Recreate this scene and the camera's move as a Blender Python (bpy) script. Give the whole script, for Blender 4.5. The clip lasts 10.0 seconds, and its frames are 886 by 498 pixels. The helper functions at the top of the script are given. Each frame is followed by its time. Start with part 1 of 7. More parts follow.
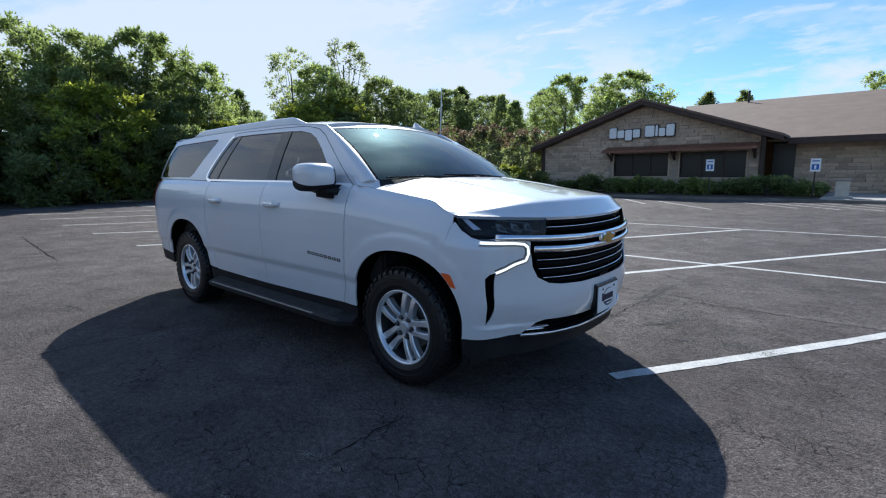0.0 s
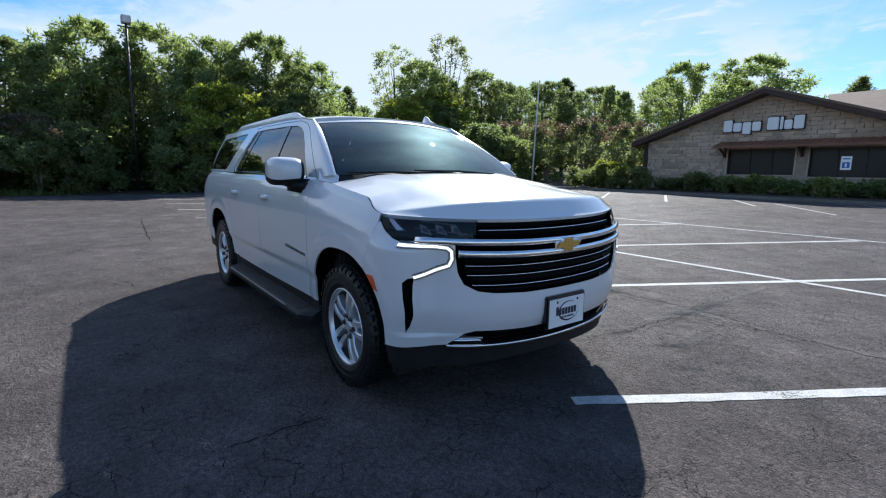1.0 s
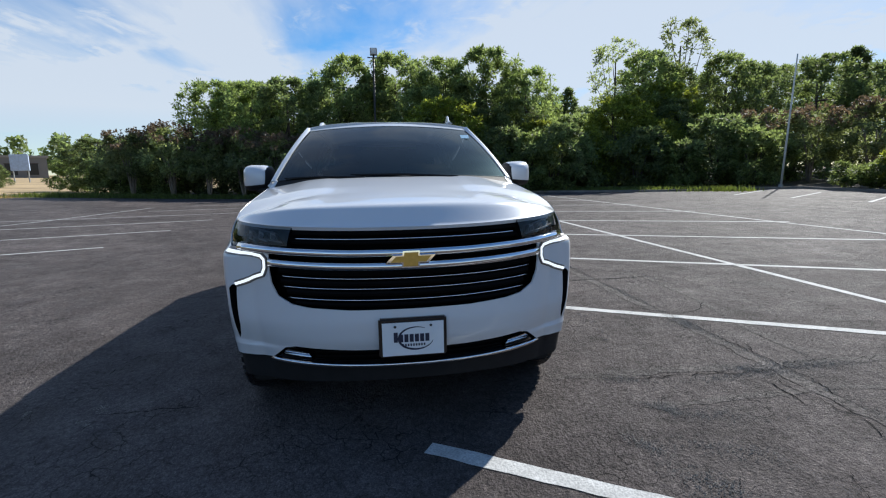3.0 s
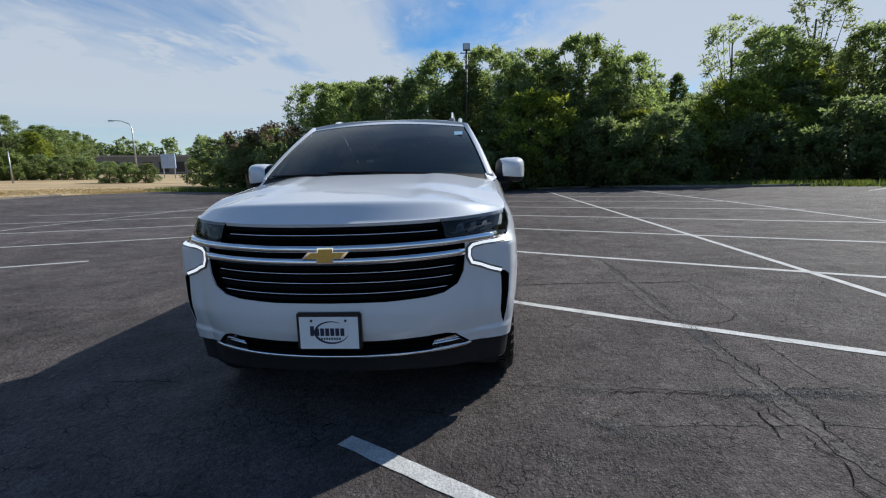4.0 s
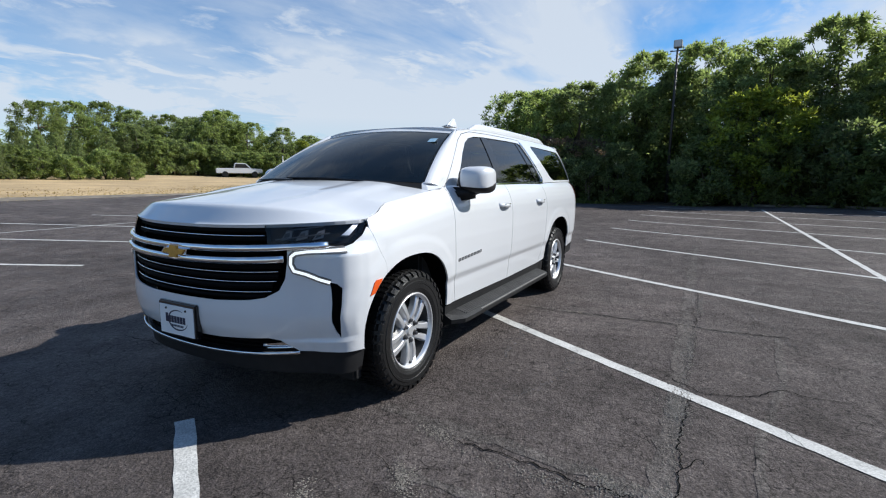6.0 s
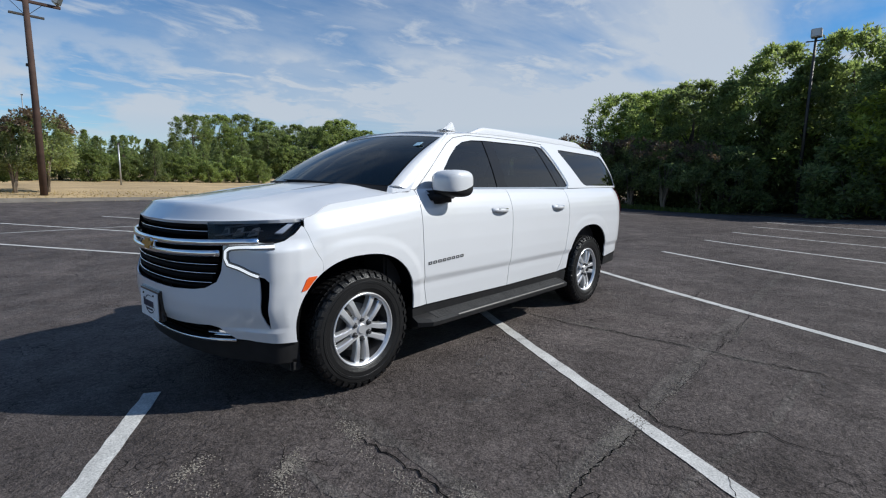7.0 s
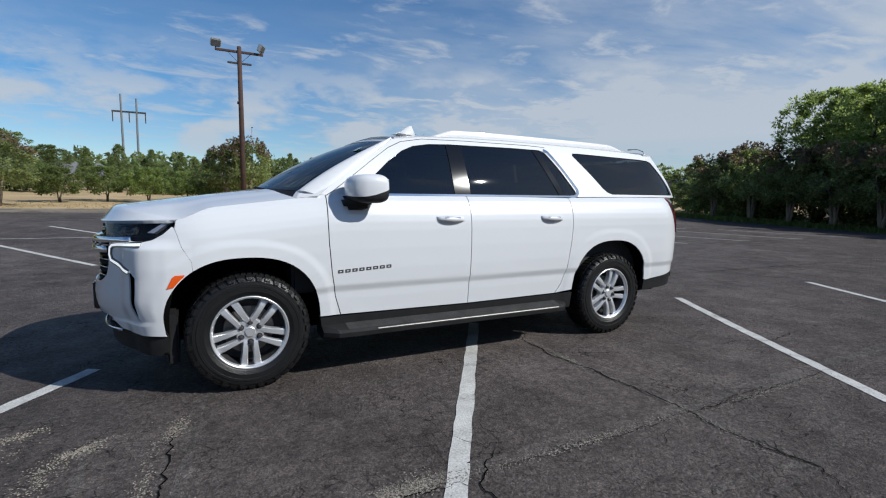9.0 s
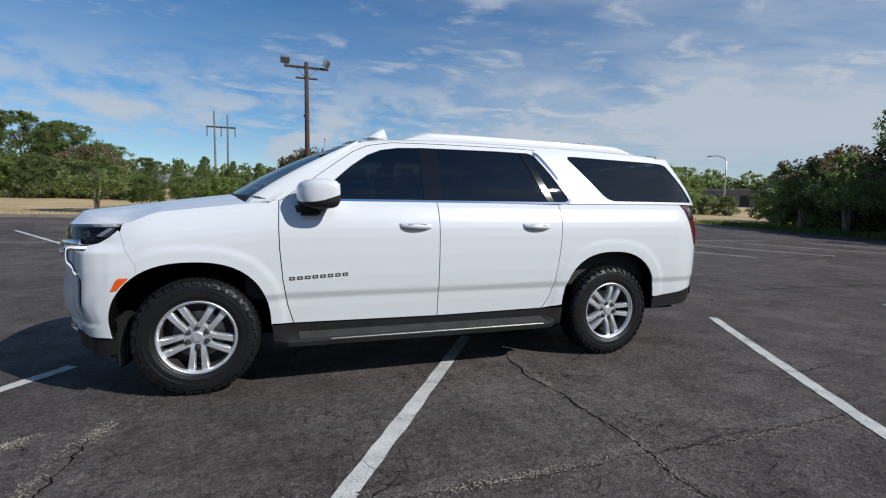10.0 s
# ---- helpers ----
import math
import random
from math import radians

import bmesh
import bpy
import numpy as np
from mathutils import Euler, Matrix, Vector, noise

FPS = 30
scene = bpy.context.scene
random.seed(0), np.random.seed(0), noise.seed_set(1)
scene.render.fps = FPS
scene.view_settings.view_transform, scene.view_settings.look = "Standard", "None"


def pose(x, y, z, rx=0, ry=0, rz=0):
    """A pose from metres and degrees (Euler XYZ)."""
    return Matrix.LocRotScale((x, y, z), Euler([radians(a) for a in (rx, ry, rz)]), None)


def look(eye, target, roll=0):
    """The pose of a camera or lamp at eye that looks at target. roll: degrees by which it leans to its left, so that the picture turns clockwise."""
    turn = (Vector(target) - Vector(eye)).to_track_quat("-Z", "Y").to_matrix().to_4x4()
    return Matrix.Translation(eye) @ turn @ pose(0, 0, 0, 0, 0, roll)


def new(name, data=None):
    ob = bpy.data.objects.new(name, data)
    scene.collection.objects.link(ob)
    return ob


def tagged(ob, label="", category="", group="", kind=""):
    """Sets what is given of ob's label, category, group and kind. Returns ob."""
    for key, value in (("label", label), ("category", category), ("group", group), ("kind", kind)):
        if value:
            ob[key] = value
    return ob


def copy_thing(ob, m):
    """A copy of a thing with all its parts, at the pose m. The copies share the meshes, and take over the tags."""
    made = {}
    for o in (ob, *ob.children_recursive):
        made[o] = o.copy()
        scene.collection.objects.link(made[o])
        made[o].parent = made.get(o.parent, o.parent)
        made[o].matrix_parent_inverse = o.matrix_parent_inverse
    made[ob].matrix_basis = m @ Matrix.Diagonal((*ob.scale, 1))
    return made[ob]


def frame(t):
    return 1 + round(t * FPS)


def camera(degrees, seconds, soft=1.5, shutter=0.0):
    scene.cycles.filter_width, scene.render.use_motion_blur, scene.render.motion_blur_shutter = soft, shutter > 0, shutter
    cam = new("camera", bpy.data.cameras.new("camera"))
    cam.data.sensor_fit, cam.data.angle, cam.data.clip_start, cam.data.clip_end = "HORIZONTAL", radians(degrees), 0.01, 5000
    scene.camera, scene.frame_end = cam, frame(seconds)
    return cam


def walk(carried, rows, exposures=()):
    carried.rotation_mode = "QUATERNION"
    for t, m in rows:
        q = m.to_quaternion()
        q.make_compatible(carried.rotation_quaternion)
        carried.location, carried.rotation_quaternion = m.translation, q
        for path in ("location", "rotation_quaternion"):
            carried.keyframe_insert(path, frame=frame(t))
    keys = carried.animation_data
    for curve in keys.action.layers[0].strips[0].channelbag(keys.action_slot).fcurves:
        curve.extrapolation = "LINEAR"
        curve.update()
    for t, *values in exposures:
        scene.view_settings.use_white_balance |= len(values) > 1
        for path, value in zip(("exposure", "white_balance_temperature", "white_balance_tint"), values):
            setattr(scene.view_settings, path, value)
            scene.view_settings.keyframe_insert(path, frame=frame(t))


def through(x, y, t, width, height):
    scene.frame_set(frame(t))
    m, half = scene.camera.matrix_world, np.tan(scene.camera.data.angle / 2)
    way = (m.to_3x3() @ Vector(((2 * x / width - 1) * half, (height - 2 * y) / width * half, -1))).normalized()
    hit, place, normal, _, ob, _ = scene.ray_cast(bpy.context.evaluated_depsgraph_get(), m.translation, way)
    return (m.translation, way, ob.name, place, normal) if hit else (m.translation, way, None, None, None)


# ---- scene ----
cam = camera(85.0, 10.0, 1.15)
PATH = [
    (0, (2.238, -3.137, 1.401), (0.94, -1.645, 1.098), -0.3),
    (0.5, (2.563, -2.766, 1.411), (1.124, -1.414, 1.094), 0.1),
    (1, (2.8, -2.268, 1.417), (1.212, -1.096, 1.09), 0.5),
    (1.5, (2.988, -1.781, 1.397), (1.282, -0.791, 1.062), 0.8),
    (2, (3.125, -1.264, 1.395), (1.304, -0.511, 1.054), 0.6),
    (2.5, (3.244, -0.796, 1.402), (1.345, -0.263, 1.07), 0.2),
    (2.7, (3.284, -0.543, 1.402), (1.358, -0.111, 1.082), -0.4),
    (4, (3.35, 0.767, 1.403), (1.381, 0.632, 1.08), -1.5),
    (4.5, (3.231, 1.215, 1.383), (1.285, 0.877, 1.065), -1.5),
    (5, (3.098, 1.765, 1.376), (1.203, 1.208, 1.065), -0.9),
    (5.5, (2.894, 2.192, 1.362), (1.064, 1.442, 1.065), -0.5),
    (5.7, (2.777, 2.373, 1.377), (0.982, 1.54, 1.088), -0.3),
    (6.8, (2.158, 3.332, 1.399), (0.622, 2.081, 1.124), 0.9),
    (7, (2.015, 3.488, 1.38), (0.535, 2.169, 1.116), 0.7),
    (7.5, (1.687, 3.824, 1.351), (0.327, 2.38, 1.1), 0.7),
    (8, (1.227, 4.091, 1.359), (0.011, 2.52, 1.125), 0.7),
    (8.5, (0.822, 4.313, 1.344), (-0.26, 2.645, 1.121), 0.7),
    (9, (0.344, 4.427, 1.329), (-0.582, 2.667, 1.12), 0.8),
    (9.5, (-0.064, 4.497, 1.322), (-0.865, 2.675, 1.129), 0.9),
    (10, (-0.494, 4.554, 1.317), (-1.156, 2.675, 1.141), 1.0),
]
EXPOSURES = [(0, 0.63, 5950, 8), (1.5, 0.73, 6020, 8), (2.5, 0.61, 6120, 8), (4.0, 0.16, 6120, 8), (4.5, 0.32, 6150, 8), (5.0, 0.41, 6150, 8), (5.5, 0.52, 6180, 8), (7.0, 0.12, 6150, 8), (8.0, 0.06, 6150, 8), (10, -0.02, 6150, 8)]
walk(cam, [(t, look(eye, target, roll)) for t, eye, target, roll in PATH], EXPOSURES)

# ---- world, sun ----
SUN_TO = Vector((-0.87, 0.97, 1.0)).normalized()
ELEV = math.asin(SUN_TO.z)
world = bpy.data.worlds.new("sky")
scene.world = world
world.use_nodes = True
wn, wl = world.node_tree.nodes, world.node_tree.links
wn.clear()


def wnode(kind, **kw):
    n = wn.new(kind)
    for k, v in kw.items():
        n.inputs[k].default_value = v
    return n


sky = wn.new("ShaderNodeTexSky")
sky.sky_type = "NISHITA"
sky.sun_disc = False
sky.sun_elevation = ELEV
sky.sun_rotation = math.atan2(SUN_TO.x, SUN_TO.y)
sky.air_density, sky.dust_density, sky.ozone_density = 1.0, 0.05, 4.0
tc = wn.new("ShaderNodeTexCoord")
sep = wn.new("ShaderNodeSeparateXYZ")
wl.new(tc.outputs["Generated"], sep.inputs[0])


def wmath(op, a, b=None, clamp=False):
    n = wn.new("ShaderNodeMath")
    n.operation, n.use_clamp = op, clamp
    for k, v in enumerate((a, b)):
        if v is None:
            continue
        if isinstance(v, (int, float)):
            n.inputs[k].default_value = v
        else:
            wl.new(v, n.inputs[k])
    return n.outputs[0]


up = wmath("MAXIMUM", wmath("ADD", sep.outputs[2], 0.06), 0.05)
flat = wn.new("ShaderNodeCombineXYZ")
wl.new(wmath("DIVIDE", sep.outputs[0], up), flat.inputs[0])
wl.new(wmath("DIVIDE", sep.outputs[1], up), flat.inputs[1])


def clouds(scale, stretch, turn, lo, hi, detail, rough, seed):
    mp = wn.new("ShaderNodeMapping")
    mp.inputs["Scale"].default_value = (scale, scale * stretch, 1)
    mp.inputs["Rotation"].default_value = (0, 0, radians(turn))
    mp.inputs["Location"].default_value = (seed, seed * 0.7, seed * 1.3)
    wl.new(flat.outputs[0], mp.inputs[0])
    nz = wnode("ShaderNodeTexNoise", Scale=1.0, Detail=detail, Roughness=rough)
    nz.inputs["Distortion"].default_value = 0.4
    wl.new(mp.outputs[0], nz.inputs["Vector"])
    mr = wn.new("ShaderNodeMapRange")
    mr.interpolation_type = "SMOOTHSTEP"
    mr.inputs["From Min"].default_value, mr.inputs["From Max"].default_value = lo, hi
    wl.new(nz.outputs["Fac"], mr.inputs["Value"])
    return mr.outputs[0]


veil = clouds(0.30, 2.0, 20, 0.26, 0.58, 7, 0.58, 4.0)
puffs = clouds(2.4, 1.4, -10, 0.50, 0.70, 7, 0.6, 9.0)
# small heaps of cloud low over the horizon
heap_map = wn.new("ShaderNodeMapping")
heap_map.inputs["Scale"].default_value = (7.0, 7.0, 17.0)
wl.new(tc.outputs["Generated"], heap_map.inputs[0])
heap_noise = wnode("ShaderNodeTexNoise", Scale=1.0, Detail=6, Roughness=0.55)
wl.new(heap_map.outputs[0], heap_noise.inputs["Vector"])
heap = wn.new("ShaderNodeMapRange")
heap.interpolation_type = "SMOOTHSTEP"
heap.inputs["From Min"].default_value, heap.inputs["From Max"].default_value = 0.43, 0.60
wl.new(heap_noise.outputs["Fac"], heap.inputs["Value"])
heap_low = wn.new("ShaderNodeMapRange")
heap_low.interpolation_type = "SMOOTHSTEP"
heap_low.inputs["From Min"].default_value, heap_low.inputs["From Max"].default_value = 0.13, 0.30
heap_low.inputs["To Min"].default_value, heap_low.inputs["To Max"].default_value = 0.78, 0.0
wl.new(sep.outputs[2], heap_low.inputs["Value"])
heaps = wmath("MULTIPLY", heap.outputs[0], heap_low.outputs[0])
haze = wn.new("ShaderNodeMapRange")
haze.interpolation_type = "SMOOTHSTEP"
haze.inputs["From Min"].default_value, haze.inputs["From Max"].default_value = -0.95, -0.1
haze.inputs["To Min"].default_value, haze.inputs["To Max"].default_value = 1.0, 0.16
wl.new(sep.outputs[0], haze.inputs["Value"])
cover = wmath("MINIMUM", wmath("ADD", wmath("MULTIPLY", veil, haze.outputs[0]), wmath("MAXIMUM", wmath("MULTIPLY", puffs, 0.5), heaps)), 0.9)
low = wn.new("ShaderNodeMapRange")
low.inputs["From Min"].default_value, low.inputs["From Max"].default_value = -0.02, 0.12
wl.new(sep.outputs[2], low.inputs["Value"])
high = wn.new("ShaderNodeMapRange")
high.interpolation_type = "SMOOTHSTEP"
high.inputs["From Min"].default_value, high.inputs["From Max"].default_value = 0.48, 0.74
high.inputs["To Min"].default_value, high.inputs["To Max"].default_value = 1.0, 0.42
wl.new(sep.outputs[2], high.inputs["Value"])
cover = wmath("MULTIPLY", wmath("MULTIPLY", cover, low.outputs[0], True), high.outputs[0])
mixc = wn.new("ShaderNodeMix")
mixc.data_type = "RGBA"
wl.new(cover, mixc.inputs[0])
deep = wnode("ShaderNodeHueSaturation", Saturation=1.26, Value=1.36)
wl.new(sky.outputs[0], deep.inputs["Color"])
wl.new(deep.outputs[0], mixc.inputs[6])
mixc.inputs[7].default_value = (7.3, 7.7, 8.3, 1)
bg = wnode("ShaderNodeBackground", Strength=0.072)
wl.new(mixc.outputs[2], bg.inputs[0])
wout = wn.new("ShaderNodeOutputWorld")
wl.new(bg.outputs[0], wout.inputs[0])

sun = new("sun", bpy.data.lights.new("sun", "SUN"))
sun.data.energy, sun.data.angle, sun.data.color = 4.7, radians(0.53), (1.0, 0.95, 0.87)
sun.matrix_world = look(SUN_TO * 60, (0, 0, 0))

# ---- materials ----
def material(name, color, rough=0.5, metal=0.0, var=0.0, scale=5.0, bump=0.0, bump_scale=60.0, coat=0.0, spec=0.5, fine=0.0, rnd=0.0):
    """Principled material; colour varies by two noises (large var, fine grain), bump by a third."""
    m = bpy.data.materials.new(name)
    m.use_nodes = True
    nt = m.node_tree
    b = nt.nodes["Principled BSDF"]
    b.inputs["Base Color"].default_value = (*color, 1)
    b.inputs["Roughness"].default_value, b.inputs["Metallic"].default_value = rough, metal
    b.inputs["Coat Weight"].default_value, b.inputs["Specular IOR Level"].default_value = coat, spec
    b.inputs["Coat Roughness"].default_value = 0.03
    co = nt.nodes.new("ShaderNodeTexCoord")
    src = None
    for amount, sc, det in ((var, scale, 4), (fine, bump_scale, 2)):
        if amount <= 0:
            continue
        nz = nt.nodes.new("ShaderNodeTexNoise")
        nz.inputs["Scale"].default_value, nz.inputs["Detail"].default_value = sc, det
        nt.links.new(co.outputs["Object"], nz.inputs["Vector"])
        mr = nt.nodes.new("ShaderNodeMapRange")
        mr.inputs["From Min"].default_value, mr.inputs["From Max"].default_value = 0.25, 0.75
        mr.inputs["To Min"].default_value, mr.inputs["To Max"].default_value = 1 - amount, 1 + amount
        nt.links.new(nz.outputs["Fac"], mr.inputs["Value"])
        src = mul(nt, src, mr.outputs[0])
    if rnd > 0:
        oi = nt.nodes.new("ShaderNodeObjectInfo")
        mr = nt.nodes.new("ShaderNodeMapRange")
        mr.inputs["To Min"].default_value, mr.inputs["To Max"].default_value = 1 - rnd, 1 + rnd
        nt.links.new(oi.outputs["Random"], mr.inputs["Value"])
        src = mul(nt, src, mr.outputs[0])
    if src is not None:
        mx = nt.nodes.new("ShaderNodeVectorMath")
        mx.operation = "SCALE"
        mx.inputs[0].default_value = color
        nt.links.new(src, mx.inputs["Scale"])
        nt.links.new(mx.outputs[0], b.inputs["Base Color"])
    if bump > 0:
        nz = nt.nodes.new("ShaderNodeTexNoise")
        nz.inputs["Scale"].default_value, nz.inputs["Detail"].default_value = bump_scale, 3
        nt.links.new(co.outputs["Object"], nz.inputs["Vector"])
        bp = nt.nodes.new("ShaderNodeBump")
        bp.inputs["Strength"].default_value, bp.inputs["Distance"].default_value = bump, 0.01
        nt.links.new(nz.outputs["Fac"], bp.inputs["Height"])
        nt.links.new(bp.outputs[0], b.inputs["Normal"])
    return m


def mul(nt, a, b):
    if a is None:
        return b
    n = nt.nodes.new("ShaderNodeMath")
    n.operation = "MULTIPLY"
    nt.links.new(a, n.inputs[0])
    nt.links.new(b, n.inputs[1])
    return n.outputs[0]


def glass(name, tint, rough=0.0, ior=1.5, glare=0.0):
    """Thin coloured pane: sees through with a tint, mirrors by Fresnel."""
    m = bpy.data.materials.new(name)
    m.use_nodes = True
    nt = m.node_tree
    nt.nodes.clear()
    tr = nt.nodes.new("ShaderNodeBsdfTransparent")
    tr.inputs[0].default_value = (*tint, 1)
    gl = nt.nodes.new("ShaderNodeBsdfGlossy")
    gl.inputs["Roughness"].default_value = rough
    fr = nt.nodes.new("ShaderNodeFresnel")
    fr.inputs[0].default_value = ior
    mx = nt.nodes.new("ShaderNodeMixShader")
    nt.links.new(fr.outputs[0], mx.inputs[0])
    nt.links.new(tr.outputs[0], mx.inputs[1])
    nt.links.new(gl.outputs[0], mx.inputs[2])
    out = nt.nodes.new("ShaderNodeOutputMaterial")
    if glare > 0:
        # rough teal gloss laid over the pane to imitate sky glare on it
        df = nt.nodes.new("ShaderNodeBsdfGlossy")
        df.inputs["Color"].default_value, df.inputs["Roughness"].default_value = (0.55, 0.80, 0.82, 1), 0.46
        nz = nt.nodes.new("ShaderNodeTexNoise")
        nz.inputs["Scale"].default_value, nz.inputs["Detail"].default_value = 2.5, 4
        amt = nt.nodes.new("ShaderNodeMapRange")
        amt.inputs["From Min"].default_value, amt.inputs["From Max"].default_value = 0.3, 0.7
        amt.inputs["To Min"].default_value, amt.inputs["To Max"].default_value = glare * 0.6, glare * 1.4
        film = nt.nodes.new("ShaderNodeMixShader")
        nt.links.new(nz.outputs["Fac"], amt.inputs["Value"])
        nt.links.new(amt.outputs[0], film.inputs[0])
        nt.links.new(mx.outputs[0], film.inputs[1])
        nt.links.new(df.outputs[0], film.inputs[2])
        mx = film
    nt.links.new(mx.outputs[0], out.inputs[0])
    return m


def leaf_material(name, color, through, var=0.45):
    m = bpy.data.materials.new(name)
    m.use_nodes = True
    nt = m.node_tree
    b = nt.nodes["Principled BSDF"]
    b.inputs["Roughness"].default_value = 0.55
    geo = nt.nodes.new("ShaderNodeNewGeometry")
    oi = nt.nodes.new("ShaderNodeObjectInfo")
    mr = nt.nodes.new("ShaderNodeMapRange")
    mr.inputs["To Min"].default_value, mr.inputs["To Max"].default_value = 1 - var, 1 + var
    nt.links.new(geo.outputs["Random Per Island"], mr.inputs["Value"])
    mo = nt.nodes.new("ShaderNodeMapRange")
    mo.inputs["To Min"].default_value, mo.inputs["To Max"].default_value = 0.75, 1.25
    nt.links.new(oi.outputs["Random"], mo.inputs["Value"])
    f = mul(nt, mr.outputs[0], mo.outputs[0])
    tl = nt.nodes.new("ShaderNodeBsdfTranslucent")
    for col, sock in ((color, b.inputs["Base Color"]), (through, tl.inputs[0])):
        mx = nt.nodes.new("ShaderNodeVectorMath")
        mx.operation = "SCALE"
        mx.inputs[0].default_value = col
        nt.links.new(f, mx.inputs["Scale"])
        nt.links.new(mx.outputs[0], sock)
    mix = nt.nodes.new("ShaderNodeMixShader")
    mix.inputs[0].default_value = 0.5
    nt.links.new(b.outputs[0], mix.inputs[1])
    nt.links.new(tl.outputs[0], mix.inputs[2])
    nt.links.new(mix.outputs[0], nt.nodes["Material Output"].inputs[0])
    return m


def asphalt_material(name, tint):
    m = bpy.data.materials.new(name)
    m.use_nodes = True
    nt = m.node_tree
    N, L = nt.nodes, nt.links
    b = N["Principled BSDF"]
    b.inputs["Specular IOR Level"].default_value = 0.07
    co = N.new("ShaderNodeTexCoord")

    def noise_node(scale, detail, rough=0.6):
        n = N.new("ShaderNodeTexNoise")
        n.inputs["Scale"].default_value, n.inputs["Detail"].default_value, n.inputs["Roughness"].default_value = scale, detail, rough
        L.new(co.outputs["Object"], n.inputs["Vector"])
        return n.outputs["Fac"]

    def ramp(src, lo, hi, a, c):
        r = N.new("ShaderNodeMapRange")
        for k, v in (("From Min", lo), ("From Max", hi), ("To Min", a), ("To Max", c)):
            r.inputs[k].default_value = v
        L.new(src, r.inputs["Value"])
        return r.outputs[0]

    big = ramp(noise_node(0.35, 5), 0.3, 0.7, 0.72, 1.35)
    mid = ramp(noise_node(2.2, 6, 0.7), 0.35, 0.7, 0.74, 1.36)
    clots = ramp(noise_node(28, 3, 0.7), 0.3, 0.72, 0.60, 1.48)
    grain = ramp(noise_node(90, 2), 0.3, 0.75, 0.62, 1.5)
    stones = N.new("ShaderNodeTexVoronoi")
    stones.inputs["Scale"].default_value = 130
    L.new(co.outputs["Object"], stones.inputs["Vector"])
    spots = ramp(stones.outputs["Distance"], 0.12, 0.3, 1.8, 1.0)
    f = mul(nt, mul(nt, mul(nt, big, mid), clots), mul(nt, grain, spots))
    warp = N.new("ShaderNodeTexNoise")
    warp.inputs["Scale"].default_value, warp.inputs["Detail"].default_value = 5, 3
    L.new(co.outputs["Object"], warp.inputs["Vector"])
    bent = N.new("ShaderNodeMix")
    bent.data_type = "VECTOR"
    bent.inputs[0].default_value = 0.18
    L.new(co.outputs["Object"], bent.inputs[4])
    L.new(warp.outputs["Color"], bent.inputs[5])
    net = N.new("ShaderNodeTexVoronoi")
    net.feature = "DISTANCE_TO_EDGE"
    net.inputs["Scale"].default_value = 9
    L.new(bent.outputs[1], net.inputs["Vector"])
    lines = ramp(net.outputs["Distance"], 0.006, 0.03, 1.0, 0.0)
    where = ramp(noise_node(1.6, 5, 0.65), 0.44, 0.62, 0.0, 0.85)
    worn = N.new("ShaderNodeMath")
    worn.operation = "MULTIPLY_ADD"
    L.new(mul(nt, lines, where), worn.inputs[0])
    worn.inputs[1].default_value, worn.inputs[2].default_value = -1.0, 1.0
    f = mul(nt, f, worn.outputs[0])
    vm = N.new("ShaderNodeVectorMath")
    vm.operation = "SCALE"
    vm.inputs[0].default_value = tint
    L.new(f, vm.inputs["Scale"])
    L.new(vm.outputs[0], b.inputs["Base Color"])
    L.new(ramp(noise_node(3, 4), 0.3, 0.7, 0.50, 0.72), b.inputs["Roughness"])
    h = N.new("ShaderNodeMath")
    h.operation = "ADD"
    L.new(ramp(noise_node(55, 4, 0.7), 0, 1, 0, 1.6), h.inputs[0])
    L.new(ramp(noise_node(9, 3), 0, 1, 0, 1.5), h.inputs[1])
    bp = N.new("ShaderNodeBump")
    bp.inputs["Strength"].default_value, bp.inputs["Distance"].default_value = 1.0, 0.014
    L.new(h.outputs[0], bp.inputs["Height"])
    L.new(bp.outputs[0], b.inputs["Normal"])
    return m


WHITE = material("white_paint", (0.655, 0.668, 0.69), 0.32, coat=1.0, var=0.015, scale=0.8)
CHROME = material("chrome", (0.80, 0.81, 0.83), 0.06, 1.0, var=0.05, scale=9)
SATIN = material("machined_aluminium", (0.74, 0.75, 0.77), 0.36, 0.75, var=0.06, scale=12)
BLACK = material("black_plastic", (0.014, 0.014, 0.015), 0.6, var=0.25, scale=12, bump=0.15, bump_scale=300, spec=0.25)
BOARDTOP = material("dusty_black_plastic", (0.013, 0.013, 0.0135), 0.55, var=0.35, scale=6, bump=0.2, bump_scale=200, spec=0.35)
BOARDRIB = material("worn_tread_rubber", (0.050, 0.050, 0.051), 0.6, var=0.3, scale=9, bump=0.2, bump_scale=200, spec=0.3)
GLOSSBLACK = material("gloss_black", (0.008, 0.008, 0.009), 0.12, coat=0.6)
PILLARBLACK = material("pillar_gloss_black", (0.006, 0.006, 0.007), 0.08)
GRILLE = material("grille_black", (0.004, 0.004, 0.0045), 0.7, var=0.2, scale=14, spec=0.06)
DARK = material("dark_cavity", (0.004, 0.004, 0.004), 0.95, var=0.2, scale=3, spec=0.02)
RUBBER = material("tyre_rubber", (0.0085, 0.0085, 0.009), 0.40, var=0.35, scale=7, bump=0.30, bump_scale=120, spec=0.38)
DARKCAST = material("dark_casting", (0.035, 0.035, 0.037), 0.6, 0.3, var=0.25, scale=9)
CAST = material("wheel_barrel", (0.10, 0.10, 0.105), 0.5, 0.8, var=0.2)
